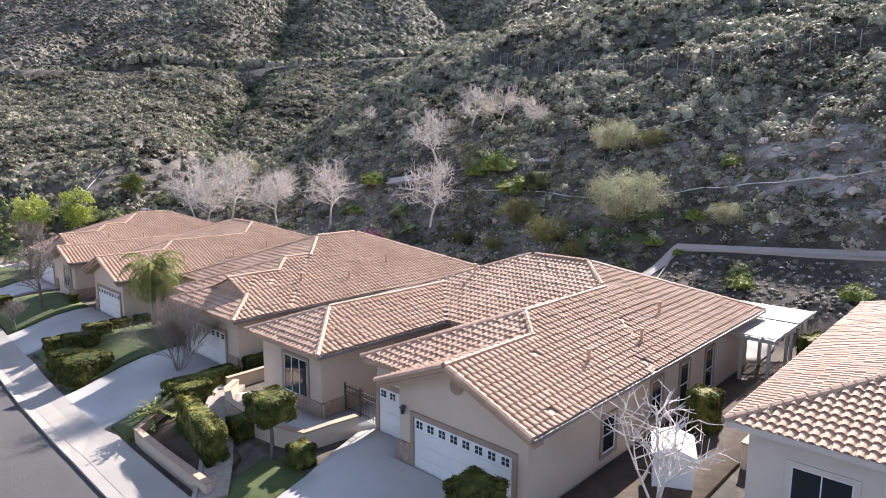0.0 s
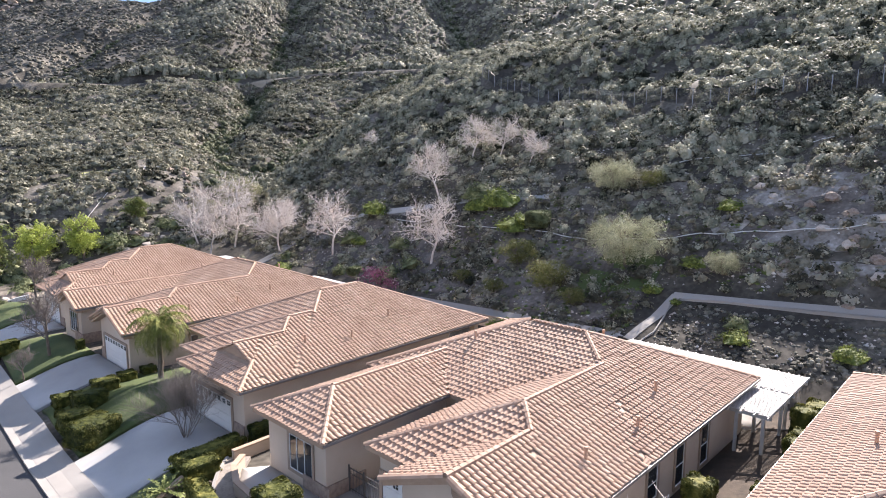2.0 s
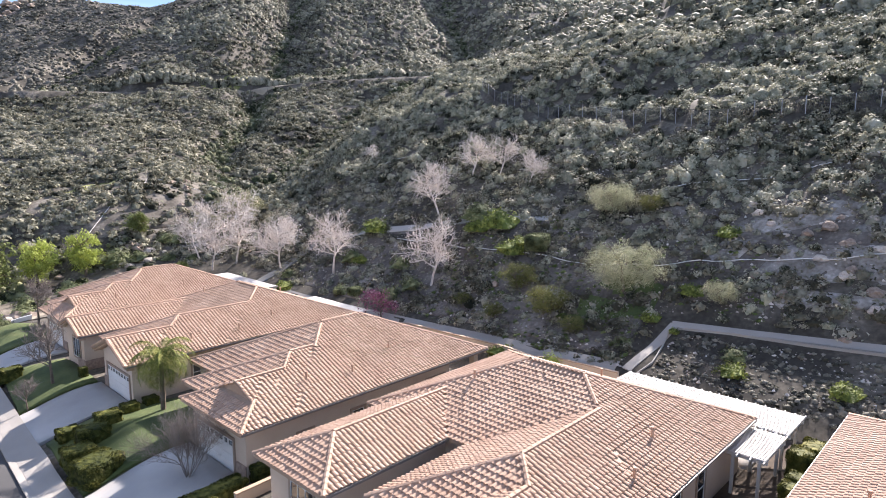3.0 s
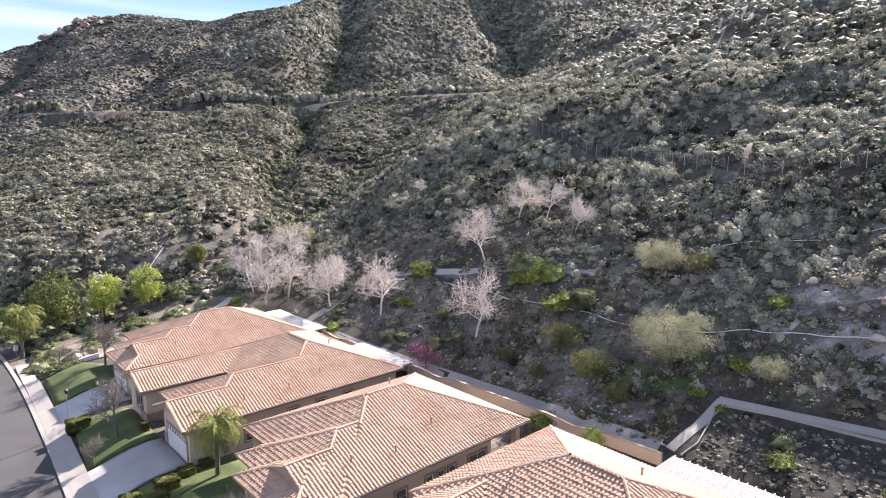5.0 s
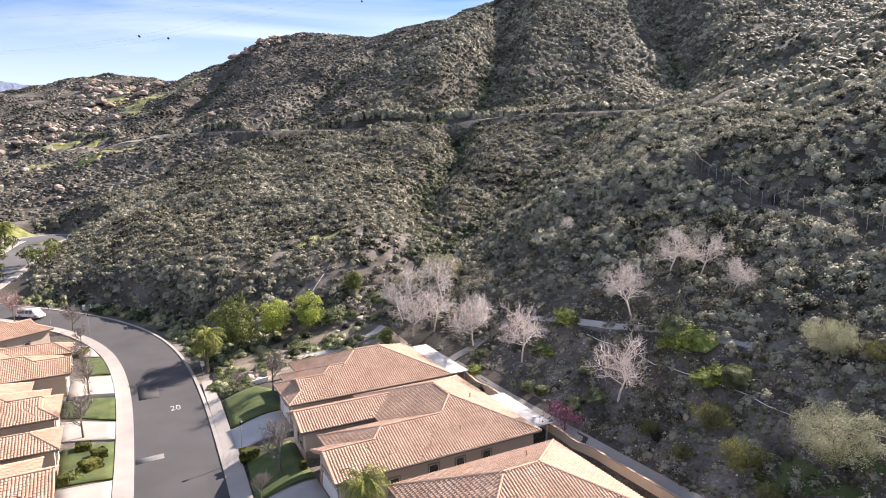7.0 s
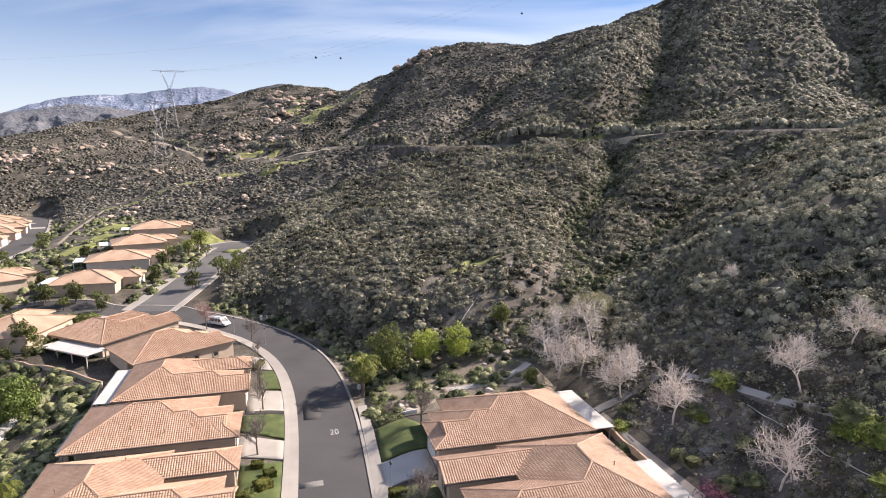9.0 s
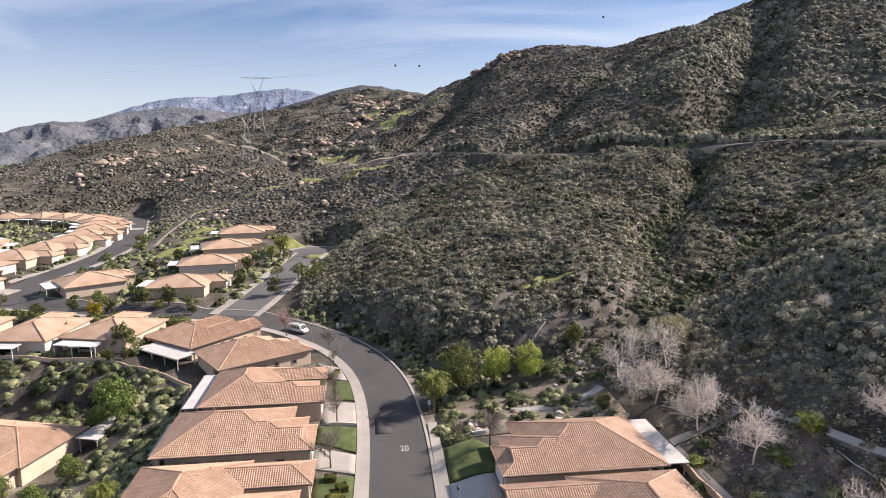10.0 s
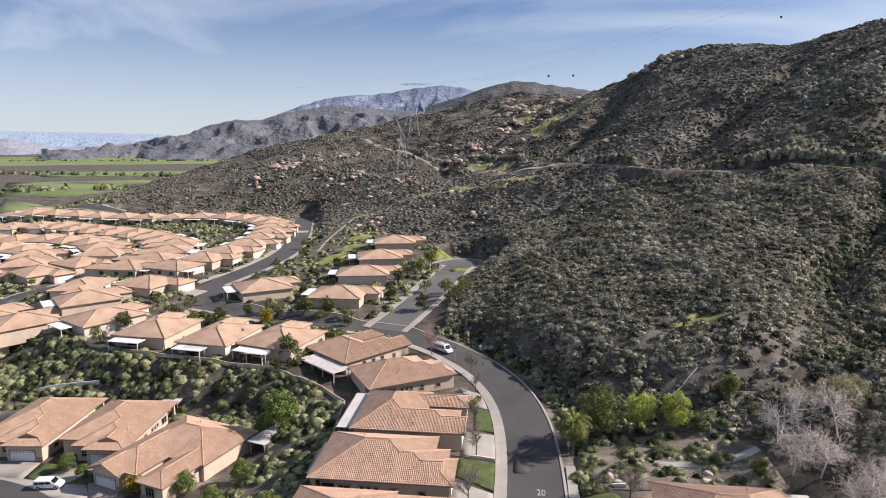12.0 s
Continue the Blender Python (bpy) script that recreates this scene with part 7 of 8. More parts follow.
# iron gate and wall lantern at the entry of the nearest house
gate = tagged(new("metal_gate"), "dark wrought-iron double gate across an entry courtyard", "gate")
for y in (3.88, 5.06, 6.2):
    part("gate_post", boxes((1.27, 1.33, y - 0.03, y + 0.03, -0.2, 1.55)), M["steel_dark"], gate)
for y0, y1 in ((3.92, 5.02), (5.10, 6.16)):
    for z in (0.3, 1.1, 1.38):
        part("rail", boxes((1.285, 1.315, y0, y1, z, z + 0.035)), M["steel_dark"], gate)
    for k in range(9):
        y = y0 + (y1 - y0) * (k + 0.5) / 9
        part("bar", boxes((1.292, 1.308, y - 0.008, y + 0.008, 0.15, 1.42 + 0.1 * math.sin(math.pi * (k + 0.5) / 9))), M["steel_dark"], gate)
lantern = tagged(new("wall_lantern"), "small dark metal lantern on the garage wall", "wall lamp")
part("bracket", boxes((-0.1, 0.0, 0.53, 0.57, 2.38, 2.44)), M["steel_dark"], lantern)
bm = bmesh.new()
bmesh.ops.create_cone(bm, cap_ends=True, segments=8, radius1=0.07, radius2=0.11, depth=0.26, matrix=Matrix.Translation((-0.16, 0.55, 2.26)))
part("glass", bm, M["glass"], lantern)
bm = bmesh.new()
bmesh.ops.create_cone(bm, cap_ends=True, segments=8, radius1=0.15, radius2=0.03, depth=0.12, matrix=Matrix.Translation((-0.16, 0.55, 2.45)))
part("cap", bm, M["steel_dark"], lantern)


# street furniture
def street_lamp(x, y):
    ob = tagged(new("street_lamp"), "grey post lamp with a small lantern beside the pavement", "street lamp", group="street lamps")
    for name, r0, r1, z0, z1, mat in (("base", 0.11, 0.09, -0.2, 0.5, M["steel"]), ("pole", 0.06, 0.045, 0.5, 3.5, M["steel"]), ("lantern", 0.10, 0.18, 3.5, 3.85, M["glass"]), ("cap", 0.22, 0.04, 3.85, 4.05, M["steel_dark"])):
        bm = bmesh.new()
        bmesh.ops.create_cone(bm, cap_ends=True, segments=10, radius1=r0, radius2=r1, depth=z1 - z0, matrix=Matrix.Translation((0, 0, (z0 + z1) / 2)))
        part(name, bm, mat, ob)
    ob.matrix_world = on_ground(x, y)


for x, y in ((-4.4, 53.4), (-21.4, 119.4), (-28.5, 128.6)):
    street_lamp(x, y)
for x, y, w, h, label in ((-4.3, 89.0, 0.45, 1.35, "white cluster mailbox on a post"), (-22.8, 138.4, 0.5, 1.1, "pale utility pedestal beside the kerb"), (-21.4, 137.6, 0.25, 1.3, "slim pale utility post beside the kerb")):
    ob = tagged(new("utility_box"), label, "utility box")
    part("cabinet", boxes((-w / 2, w / 2, -w / 2, w / 2, 0.0 if h < 1.3 else 0.55, h)), M["white"], ob)
    part("post", boxes((-0.06, 0.06, -0.06, 0.06, -0.3, 0.55)), M["steel"], ob)
    ob.matrix_world = on_ground(x, y, 20)

# painted speed figure and repairs on the road
text = bpy.data.curves.new("speed_figure", "FONT")
text.body, text.size, text.align_x, text.offset = "20", 2.6, "CENTER", -0.02
tmp = bpy.data.objects.new("speed_figure_curve", text)
me = bpy.data.meshes.new_from_object(tmp)
bpy.data.objects.remove(tmp)
bm = bmesh.new()
bm.from_mesh(me)
bmesh.ops.subdivide_edges(bm, edges=bm.edges, cuts=2)
P = np.array([v.co[:] for v in bm.verts])
P[:, 0] *= 0.55
P[:, :2] += (-9.85, 73.2)
Z = height(P[:, 0], P[:, 1]) + 0.012
for v, p, z in zip(bm.verts, P, Z):
    v.co = (p[0], p[1], z)
bm.to_mesh(me)
bm.free()
me.materials.clear()
M["road_paint"] = material("worn_road_paint", [(0.24, 0.24, 0.235), (0.42, 0.42, 0.41), (0.5, 0.5, 0.49)], 3.0, 0.8, 0.1, 30)
me.materials.append(M["road_paint"])
tagged(new("speed_figure", me), "white painted figure 20 on the asphalt", "road marking")
M["asphalt_pale"] = material("pale_asphalt", [(0.10, 0.10, 0.098), (0.15, 0.148, 0.143), (0.2, 0.195, 0.19)], 1.5, 0.9, 0.3, 40)
patch("road_repair", [(-15.5, 58.4), (-12.4, 58.6), (-12.4, 60.0), (-15.5, 59.8)], 0.012, M["asphalt_pale"], "pale rectangular repair in the asphalt", "road patch")
patch("road_repair", [(-14.3, 79.5), (-11.5, 79.5), (-11.5, 85.5), (-14.3, 85.5)], 0.03, M["asphalt_dark"], "dark rectangular repair in the asphalt", "road patch")


def vehicle(name, long, wide, tall, hood, label, rack=False):
    ob = tagged(new(name), label, "vehicle")
    bm = bmesh.new()
    prof = [(-long / 2, 0.35), (long / 2, 0.35), (long / 2, 0.85), (long / 2 - hood, 1.02), (long / 2 - hood - 0.65, tall), (-long / 2 + 0.15, tall), (-long / 2, 0.95)]
    a, b = [bm.verts.new((x, -wide / 2, z)) for x, z in prof], [bm.verts.new((x, wide / 2, z)) for x, z in prof]
    bm.faces.new(a), bm.faces.new(b[::-1])
    n = len(prof)
    for i in range(n):
        j = (i + 1) % n
        bm.faces.new((a[j], a[i], b[i], b[j]))
    bmesh.ops.bevel(bm, geom=bm.edges[:], offset=0.09, segments=2, affect="EDGES")
    bmesh.ops.recalc_face_normals(bm, faces=bm.faces)
    body = part("body", bm, M["car_white"], ob)
    x1 = long / 2 - hood - 0.5
    for s in (-1, 1):
        y = s * (wide / 2 + 0.004)
        for k, (p, q) in enumerate(((x1 - 1.0, x1 - 0.15), (x1 - 2.0, x1 - 1.08), (-long / 2 + 0.35, x1 - 2.1))):
            part("side_window", boxes((p, q, min(y, y - s * 0.02), max(y, y - s * 0.02), 1.08, tall - 0.18)), M["glass"], body)
        for x in (-long / 2 + 0.9, long / 2 - 0.9):
            w = new("wheel")
            w.parent, w.location = ob, (x, s * (wide / 2 - 0.08), 0.34)
            for pn, r, d, mat in (("tyre", 0.34, 0.24, M["rubber"]), ("rim", 0.21, 0.26, M["steel"])):
                bm = bmesh.new()
                bmesh.ops.create_cone(bm, cap_ends=True, segments=18, radius1=r, radius2=r, depth=d, matrix=Matrix.Rotation(radians(90), 4, "X"))
                part(pn, bm, mat, w)
    bm = bmesh.new()
    q = [(long / 2 - hood - 0.02, 1.06), (long / 2 - hood - 0.6, tall - 0.06)]
    vs = [bm.verts.new((x + 0.05, y, z + 0.03)) for x, z in q for y in (-wide / 2 + 0.15, wide / 2 - 0.15)]
    bm.faces.new((vs[0], vs[1], vs[3], vs[2]))
    bmesh.ops.solidify(bm, geom=bm.faces[:], thickness=0.02)
    part("windscreen", bm, M["glass"], body)
    part("rear_window", boxes((-long / 2 - 0.004, -long / 2 + 0.04, -wide / 2 + 0.25, wide / 2 - 0.25, 1.1, tall - 0.25)), M["glass"], body)
    for s in (-1, 1):
        part("headlight", boxes((long / 2 - 0.05, long / 2 + 0.01, s * (wide / 2 - 0.3) - 0.15, s * (wide / 2 - 0.3) + 0.15, 0.65, 0.8)), M["steel"], ob)
        part("tail_light", boxes((-long / 2 - 0.01, -long / 2 + 0.05, s * (wide / 2 - 0.2) - 0.08, s * (wide / 2 - 0.2) + 0.08, 0.75, 1.05)), M["tail_red"], ob)
    if rack:
        for y in (-0.5, 0.5):
            part("roof_rack", boxes((-long / 2 + 0.4, long / 2 - hood - 1.0, y - 0.03, y + 0.03, tall + 0.02, tall + 0.12)), M["steel"], ob)
    return ob


van = vehicle("van", 5.6, 1.95, 2.0, 0.8, "white work van with a roof rack parked on the street", True)
van.matrix_world = on_ground(-32.3, 135.0, -40)
suv = vehicle("suv", 4.7, 1.9, 1.7, 1.0, "white sport utility car parked in the lower street")
suv.matrix_world = on_ground(-97, 76.5, 10)
suv.location.z += 0.1

# ---- the rest of the town, the hills and the distance ----


def far_house(label, long=20.0, wide=15.0, seed=0):
    rng = np.random.default_rng(seed)
    ob = tagged(new("house"), label, "house", group="houses of the town")
    ze = 3.0
    rows = [(0, long, -wide / 2, wide / 2, "x", 0.0, wide / 2, long - wide / 2, ze + wide * 0.15),
            (-4.5, long / 2, -wide / 2, 0.5, "x", -wide / 4 + 0.25, -4.5 + wide / 4, long / 2, ze + wide * 0.085)]
    roof = None
    for i, (x0, x1, y0, y1, axis, r, r0, r1, zr) in enumerate(rows):
        bm = bmesh.new()
        for loop in hip(x0, x1, y0, y1, axis, r, r0, r1, zr, ze)[0]:
            bm.faces.new([bm.verts.new(q) for q in loop])
        lo, c = ze - 0.2 - 0.01 * i, [(x0, y0 + 0.005 * i), (x1, y0 + 0.005 * i), (x1, y1), (x0, y1)]
        for (ax, ay), (bx, by) in zip(c, c[1:] + c[:1]):
            bm.faces.new([bm.verts.new(q) for q in ((ax, ay, lo), (bx, by, lo), (bx, by, ze), (ax, ay, ze))])
        bm.faces.new([bm.verts.new((x, y, lo)) for x, y in c[::-1]])
        bmesh.ops.remove_doubles(bm, verts=bm.verts, dist=0.011)
        shell = part("roof" if i == 0 else "roof_wing", bm, M["roof_far"], ob, "terracotta tile roof")
        roof = roof or shell
    planes, lines = [], []
    for x0, x1, y0, y1, axis, r, r0, r1, zr in rows:
        p, l = hip(x0, x1, y0, y1, axis, r, r0, r1, zr, ze)
        planes += [Plane(k) for k in p]
        lines += l
    c = new("ridge_tiles", caps_joined("ridge_tiles", lines, planes, M["roof_far"], 0.16))
    c.parent = roof
    tagged(c, kind="stuff")
    w = wide / 2 - 0.6
    part("wall", extrude_outline([(0.6, 0.0), (-3.9, 0.0), (-3.9, -w), (long - 0.6, -w), (long - 0.6, w), (0.6, w)], -1.5, ze - 0.1), M["stucco_pale" if seed % 2 else "stucco"], ob)
    cover = part("patio_cover", boxes((long - 0.3, long + 3.4, -w + 1.0, w * 0.35, 2.35, 2.5)), M["white"], ob, "white patio cover")
    for y in (-w + 1.2, w * 0.35 - 0.2):
        part("post", boxes((long + 3.1, long + 3.25, y - 0.08, y + 0.08, -1.0, 2.35)), M["white"], cover)
    part("garage_door", boxes(on_wall("-x", -3.9, -w + 0.9, -1.0, -0.2, 2.13, -0.02, 0.05)), M["white"], ob, "white garage door")
    for i, (a0, a1) in enumerate(((2.0, 3.6), (8.0, 9.6), (13.5, 15.5))):
        part("window", boxes(on_wall("-y", -w, a0, a1, 0.9, 2.2, -0.02, 0.04)), M["glass"], ob, "dark window")
    part("window", boxes(on_wall("+x", long - 0.6, -3.5, -0.5, 0.4, 2.3, -0.02, 0.04)), M["glass"], ob, "dark patio window")
    return ob


far_a = far_house("stucco house with a terracotta hipped roof, further off", 17, 15.5, 0)
far_b = far_house("pale stucco house with a terracotta hipped roof, further off", 18, 14.5, 1)
far_c = far_house("stucco house with a broad terracotta roof, further off", 17, 16, 2)


def level(x, y):
    return float(height(np.array(float(x)), np.array(float(y))))


first = [True, True, True]


def settle_house(k, x, y, turn, lift=0.15):
    src = (far_a, far_b, far_c)[k]
    m = Matrix.Translation((x, y, level(x + 9 * math.cos(radians(turn)), y + 9 * math.sin(radians(turn))) + lift)) @ Matrix.Rotation(radians(turn), 4, "Z")
    if first[k]:
        first[k] = False
        src.matrix_world = m
        return src
    return copy_thing(src, m)


for x, y, turn, k in SITES:
    settle_house(k, x, y, turn)
slab = None
for x, y, turn, k in SITES:
    m = Matrix.Translation((x, y, level(x + 9 * math.cos(radians(turn)), y + 9 * math.sin(radians(turn))) + 0.06)) @ Matrix.Rotation(radians(turn), 4, "Z")
    if slab is None:
        slab = part("driveway", boxes((-9.5, -3.8, -7.0, -0.6, -0.5, 0.0)), M["concrete"], None)
        tagged(slab, "pale concrete driveway before a far house", "driveway", group="far driveways")
        slab.matrix_world = m
    else:
        copy_thing(slab, m)
rng = np.random.default_rng(77)
for name, line in (("road_crescent", ROAD_INNER), ("road_outer", ROAD_OUTER[5:])):
    tagged(new(name, ribbon(name, line, -4, 4, 0.12, M["asphalt"], cols=4)), "asphalt road between the far houses", "road", kind="structure")
    for side, u, v in (("left", -5.6, -4), ("right", 4, 5.6)):
        tagged(new("pavement_" + name[5:] + "_" + side, ribbon("pavement", line, u, v, 0.16, M["concrete"], cols=2)), "pale concrete pavement along the far road", "pavement", kind="structure")
tagged(new("road_cellar", ribbon("road_cellar", [(-67, 36, 0), (-92, 69, 0), (-108, 74, 0), (-165, 73, 0)], -5.5, 5.5, 0.1, M["asphalt"], cols=4)), "asphalt street below the bank", "road", kind="structure")
# the lower row under the bank
copy_thing(left_a, pose(-84.5, 76.9, -9.5, 0, 0, 253))
low_b = house(PLAN_B, (-94.0, 84.5, -9.5), 94, LABEL + " below the bank", fine=False)
copy_thing(low_b, pose(-110.5, 84.2, -9.5, 0, 0, 95))
# drives, lawns and shrubs of the lower street
for o in ([(-118, 79), (-104, 78.5), (-105, 84.2), (-117, 84.3)], [(-101.5, 78), (-95.5, 77.5), (-91, 84.3), (-97, 84.2)], [(-118, 75.6), (-92, 73.4), (-87, 70), (-86, 72), (-91, 78), (-118, 79)]):
    patch("driveway", o, 0.09, M["concrete"], "pale concrete driveway of the lower street", "driveway", cell=2.0)
patch("driveway", [(-91, 78.5), (-87.5, 73.5), (-82.5, 72.5), (-81.5, 76.2), (-86.5, 79.0)], 0.11, M["paver"], "brick-edged paver driveway of the lower street", "driveway", cell=2.0)
for o in ([(-104, 79), (-101.8, 78.6), (-98.5, 84), (-104.5, 84.2)], [(-95.2, 77.8), (-91.3, 78.8), (-88, 82.5), (-90.8, 84)]):
    patch("lawn", o, 0.12, M["lawn"], LAWN, "lawn", cell=1.5)
# planting along the street between the rows
way = np.random.default_rng(44)
k = way.uniform(-106, -57, 260)
xy = np.stack([k, np.interp(k, [-111, -95, -77, -62, -50], [154, 145, 143.5, 141, 138]) + way.uniform(-1.2, 1.2, len(k))], 1)
xy = xy[(np.abs((xy[:, 0] + 200) % 17 - 6) > 2.6)]
r = way.uniform(0.6, 1.5, len(xy))
shrub_stuff("street_shrubs", xy, r, r * way.uniform(0.9, 1.5, len(xy)), 50, 0.17, M["hedge_tree"], "dark green shrubs along the street between the houses", "shrubs", 45, 0.2)
# garden trees of the town
small = leafy_tree("garden_tree", 4.6, 4.8, 61, M["green_leaf"], "round green garden tree among the houses", clumps=16, leaves=60, leaf=0.25, foot=0.1)
place(small, -95, 140)
gold = leafy_tree("yellow_tree", 5.0, 5.2, 62, M["gold_leaf"], "tree with yellow foliage among the houses", clumps=16, leaves=60, leaf=0.25, foot=0.1)
place(gold, -84, 146)
M["fresh_leaf"] = leaf_material("fresh_green_leaves", [(0.07, 0.10, 0.028), (0.17, 0.23, 0.065), (0.32, 0.39, 0.14)], 0.4, 1.5, 0.4)
lime = leafy_tree("lime_tree", 9.5, 8.5, 63, M["fresh_leaf"], "tall feathery fresh green tree on the bank", clumps=44, leaves=110, leaf=0.17, foot=0.05)
place(lime, -61.5, 96.5)
for x, y, s in ((-62.9, 81, 0.5), (-71.5, 77, 0.5), (-64, 72, 0.55), (-97.6, 82.0, 0.4), (-93, 80, 0.32), (-65.5, 98.5, 0.6)):
    copy_thing(lime, on_ground(x, y, x, s))
copy_thing(gold, on_ground(-80.6, 76.2, 40, 0.8))
dark = leafy_tree("garden_tree", 5.4, 5.6, 64, M["hedge_tree"], "dense dark green garden tree beside a house", clumps=26, leaves=80, leaf=0.2, foot=0.12)
place(dark, -120.8, 136.7)
for x, y, s in ((-112.6, 146.2, 1.0), (-68.5, 121.5, 1.15), (-84.2, 129.9, 0.8), (-97.1, 144.7, 0.85), (-52.8, 171.3, 0.9), (-53.7, 188.2, 0.9), (-126.5, 160.9, 0.8), (-142.3, 183.8, 0.8), (-147.7, 179.5, 0.6), (-75.4, 153.6, 1.0), (-68.1, 152.9, 1.05), (-41.7, 162.1, 1.0),
                (-83.4, 175.6, 0.7), (-90.2, 180.2, 0.8), (-69.2, 114.5, 0.6), (-66, 115.5, 0.55), (-82, 150, 0.7), (-92, 152, 0.7), (-100, 150, 0.6), (-61, 148, 0.6), (-130, 287, 0.9), (-123, 253, 0.9), (-126, 262, 0.7), (-80, 205, 0.8), (-84, 192, 0.7)):
    copy_thing(dark, on_ground(x, y, 47 * x, s))
for x, y, s in ((-68, 120.5, 1.2), (-65, 119, 0.8), (-60, 134, 1.0), (-76, 139, 1.0), (-104, 142, 1.1), (-112, 156, 1.0), (-70, 150, 0.9), (-62, 152, 1.0), (-75, 156, 1.0), (-86, 155, 1.2), (-43, 178, 1.0), (-42, 198, 1.0), (-52, 196, 1.1), (-36, 176, 1.3),
                (-100, 175, 1.0), (-104, 186, 1.1), (-98, 195, 1.0), (-104, 205, 1.2), (-101, 228, 1.0), (-107, 250, 1.1), (-32, 165, 1.2), (-30, 171, 1.2), (-120, 125, 1.2), (-108, 130, 0.9), (-54, 122, 0.7), (-25, 208, 0.8)):
    copy_thing(small, on_ground(x, y, 31 * x, s))
for i in range(110):
    row = TOWN_ROWS[i % 4]
    a, b = row[i % (len(row) - 1)], row[i % (len(row) - 1) + 1]
    k = rng.uniform(0, 1)
    copy_thing(small, on_ground(a[0] + k * (b[0] - a[0]) + rng.uniform(-14, 14), a[1] + k * (b[1] - a[1]) + rng.uniform(-14, 14), i, rng.uniform(0.6, 1.1)))


# granite boulders
M["stone_pale"] = material("pale_granite", [(0.34, 0.28, 0.23), (0.48, 0.42, 0.36), (0.60, 0.54, 0.47)], 0.6, 0.95, 0.8, 5, stain=0.15)
def boulder(seed, mat, label):
    rng = np.random.default_rng(seed)
    bm = bmesh.new()
    bmesh.ops.create_icosphere(bm, subdivisions=2, radius=1.0)
    for v in bm.verts:
        k = 1 + 0.5 * noise.noise(v.co * 1.4 + Vector((seed * 3.7, 0, 0))) + 0.25 * noise.noise(v.co * 3.3 + Vector((0, seed, 0)))
        v.co = Vector((v.co.x * 1.25 * k, v.co.y * 0.95 * k, max(v.co.z * 0.75 * k, -0.35)))
    me = bpy.data.meshes.new("boulder")
    bm.to_mesh(me)
    bm.free()
    me.materials.append(mat)
    return tagged(new("boulder", me), label, "boulder", group="boulders")


stones = [boulder(s, M["rock"], "weathered tan granite boulder among the scrub") for s in (1, 2, 3)]
place(stones[0], 46.0, -4.4, 10, 0.7)
place(stones[1], 23.4, 95.4, 50)
place(stones[2], -90.5, 356, 80)
for i, (x, y, s) in enumerate(((-176, 430, 4.2), (-148, 452, 3.2), (-193, 401, 2.6), (-172, 426, 3.0), (-181, 434, 3.2), (-143, 455, 2.5), (-89, 354, 2.6), (-29, 526, 3.2), (-19, 474, 3.2), (-6, 506, 3.0), (-36, 382, 1.6), (89, 440, 3.6), (92, 444, 3.0), (85, 436, 3.0), (96, 447, 2.4), (82, 431, 2.6), (87, 433, 2.0), (79, 429, 2.2), (150, 420, 2.0),
                               (44.4, -6.2, 0.5), (45.3, -2.8, 0.6), (36.5, -8, 0.55), (39.5, -2.9, 0.5), (48.1, -1.1, 0.5), (47, -5, 0.5), (42, -7, 0.5), (40.5, -9, 0.6), (41.0, 0.0, 0.45), (35.5, 24.5, 0.45),
                               (2.6, 79.4, 1.2), (25.4, 93, 1.3), (24, 94.5, 1.0), (9.9, 82.1, 0.8), (17.2, 80.9, 1.0), (4.0, 78.0, 0.8), (22.5, 96, 0.9), (19, 90, 0.6), (12, 95, 0.5), (40.6, 111, 1.2), (42, 108, 1.0), (38.5, 113, 0.9), (44, 105, 1.0), (41.5, 113.5, 0.8), (33, 101, 0.5), (36, 103.5, 0.6), (29.5, 100, 0.45), (39, 107, 0.7), (43, 116, 0.7), (26, 101.5, 0.4))):
    copy_thing(stones[i % 3], on_ground(x, y, 73 * i, s, 0.1 * s))
for i, (x, y, s) in enumerate(((-29, 570, 3.4), (-22, 548, 3.8), (6, 512, 4.2), (-14, 541, 3.4), (-17, 474, 3.6), (-15, 399, 3.2), (-182, 432, 3.8), (-197, 460, 3.2), (-147, 460, 3.0), (-170, 470, 2.6), (-44, 433, 3.0), (-62, 416, 2.6), (-127, 416, 2.2), (-74, 462, 2.6), (-185, 473, 2.8), (85, 447, 3.6), (80, 445, 3.6))):
    for k in range(5):
        copy_thing(stones[(i + k) % 3], on_ground(x + rng.normal(0, 1.5 * s), y + rng.normal(0, 1.5 * s), 57 * i + 31 * k, s * rng.uniform(0.35, 1.0), -0.2 * s))
M["hill_stone"] = material("pink_granite", [(0.30, 0.225, 0.175), (0.45, 0.355, 0.29), (0.60, 0.50, 0.42)], 0.5, 0.95, 0.8, 3, stain=0.25)
hill = [boulder(s, M["hill_stone"], "large pale pinkish granite boulder on the rocky hill") for s in (11, 12, 13)]
place(hill[0], -177.8, 427, 10, 2.4)
place(hill[1], -15, 468, 60, 2.0)
place(hill[2], -16.7, 386.6, 110, 1.8)
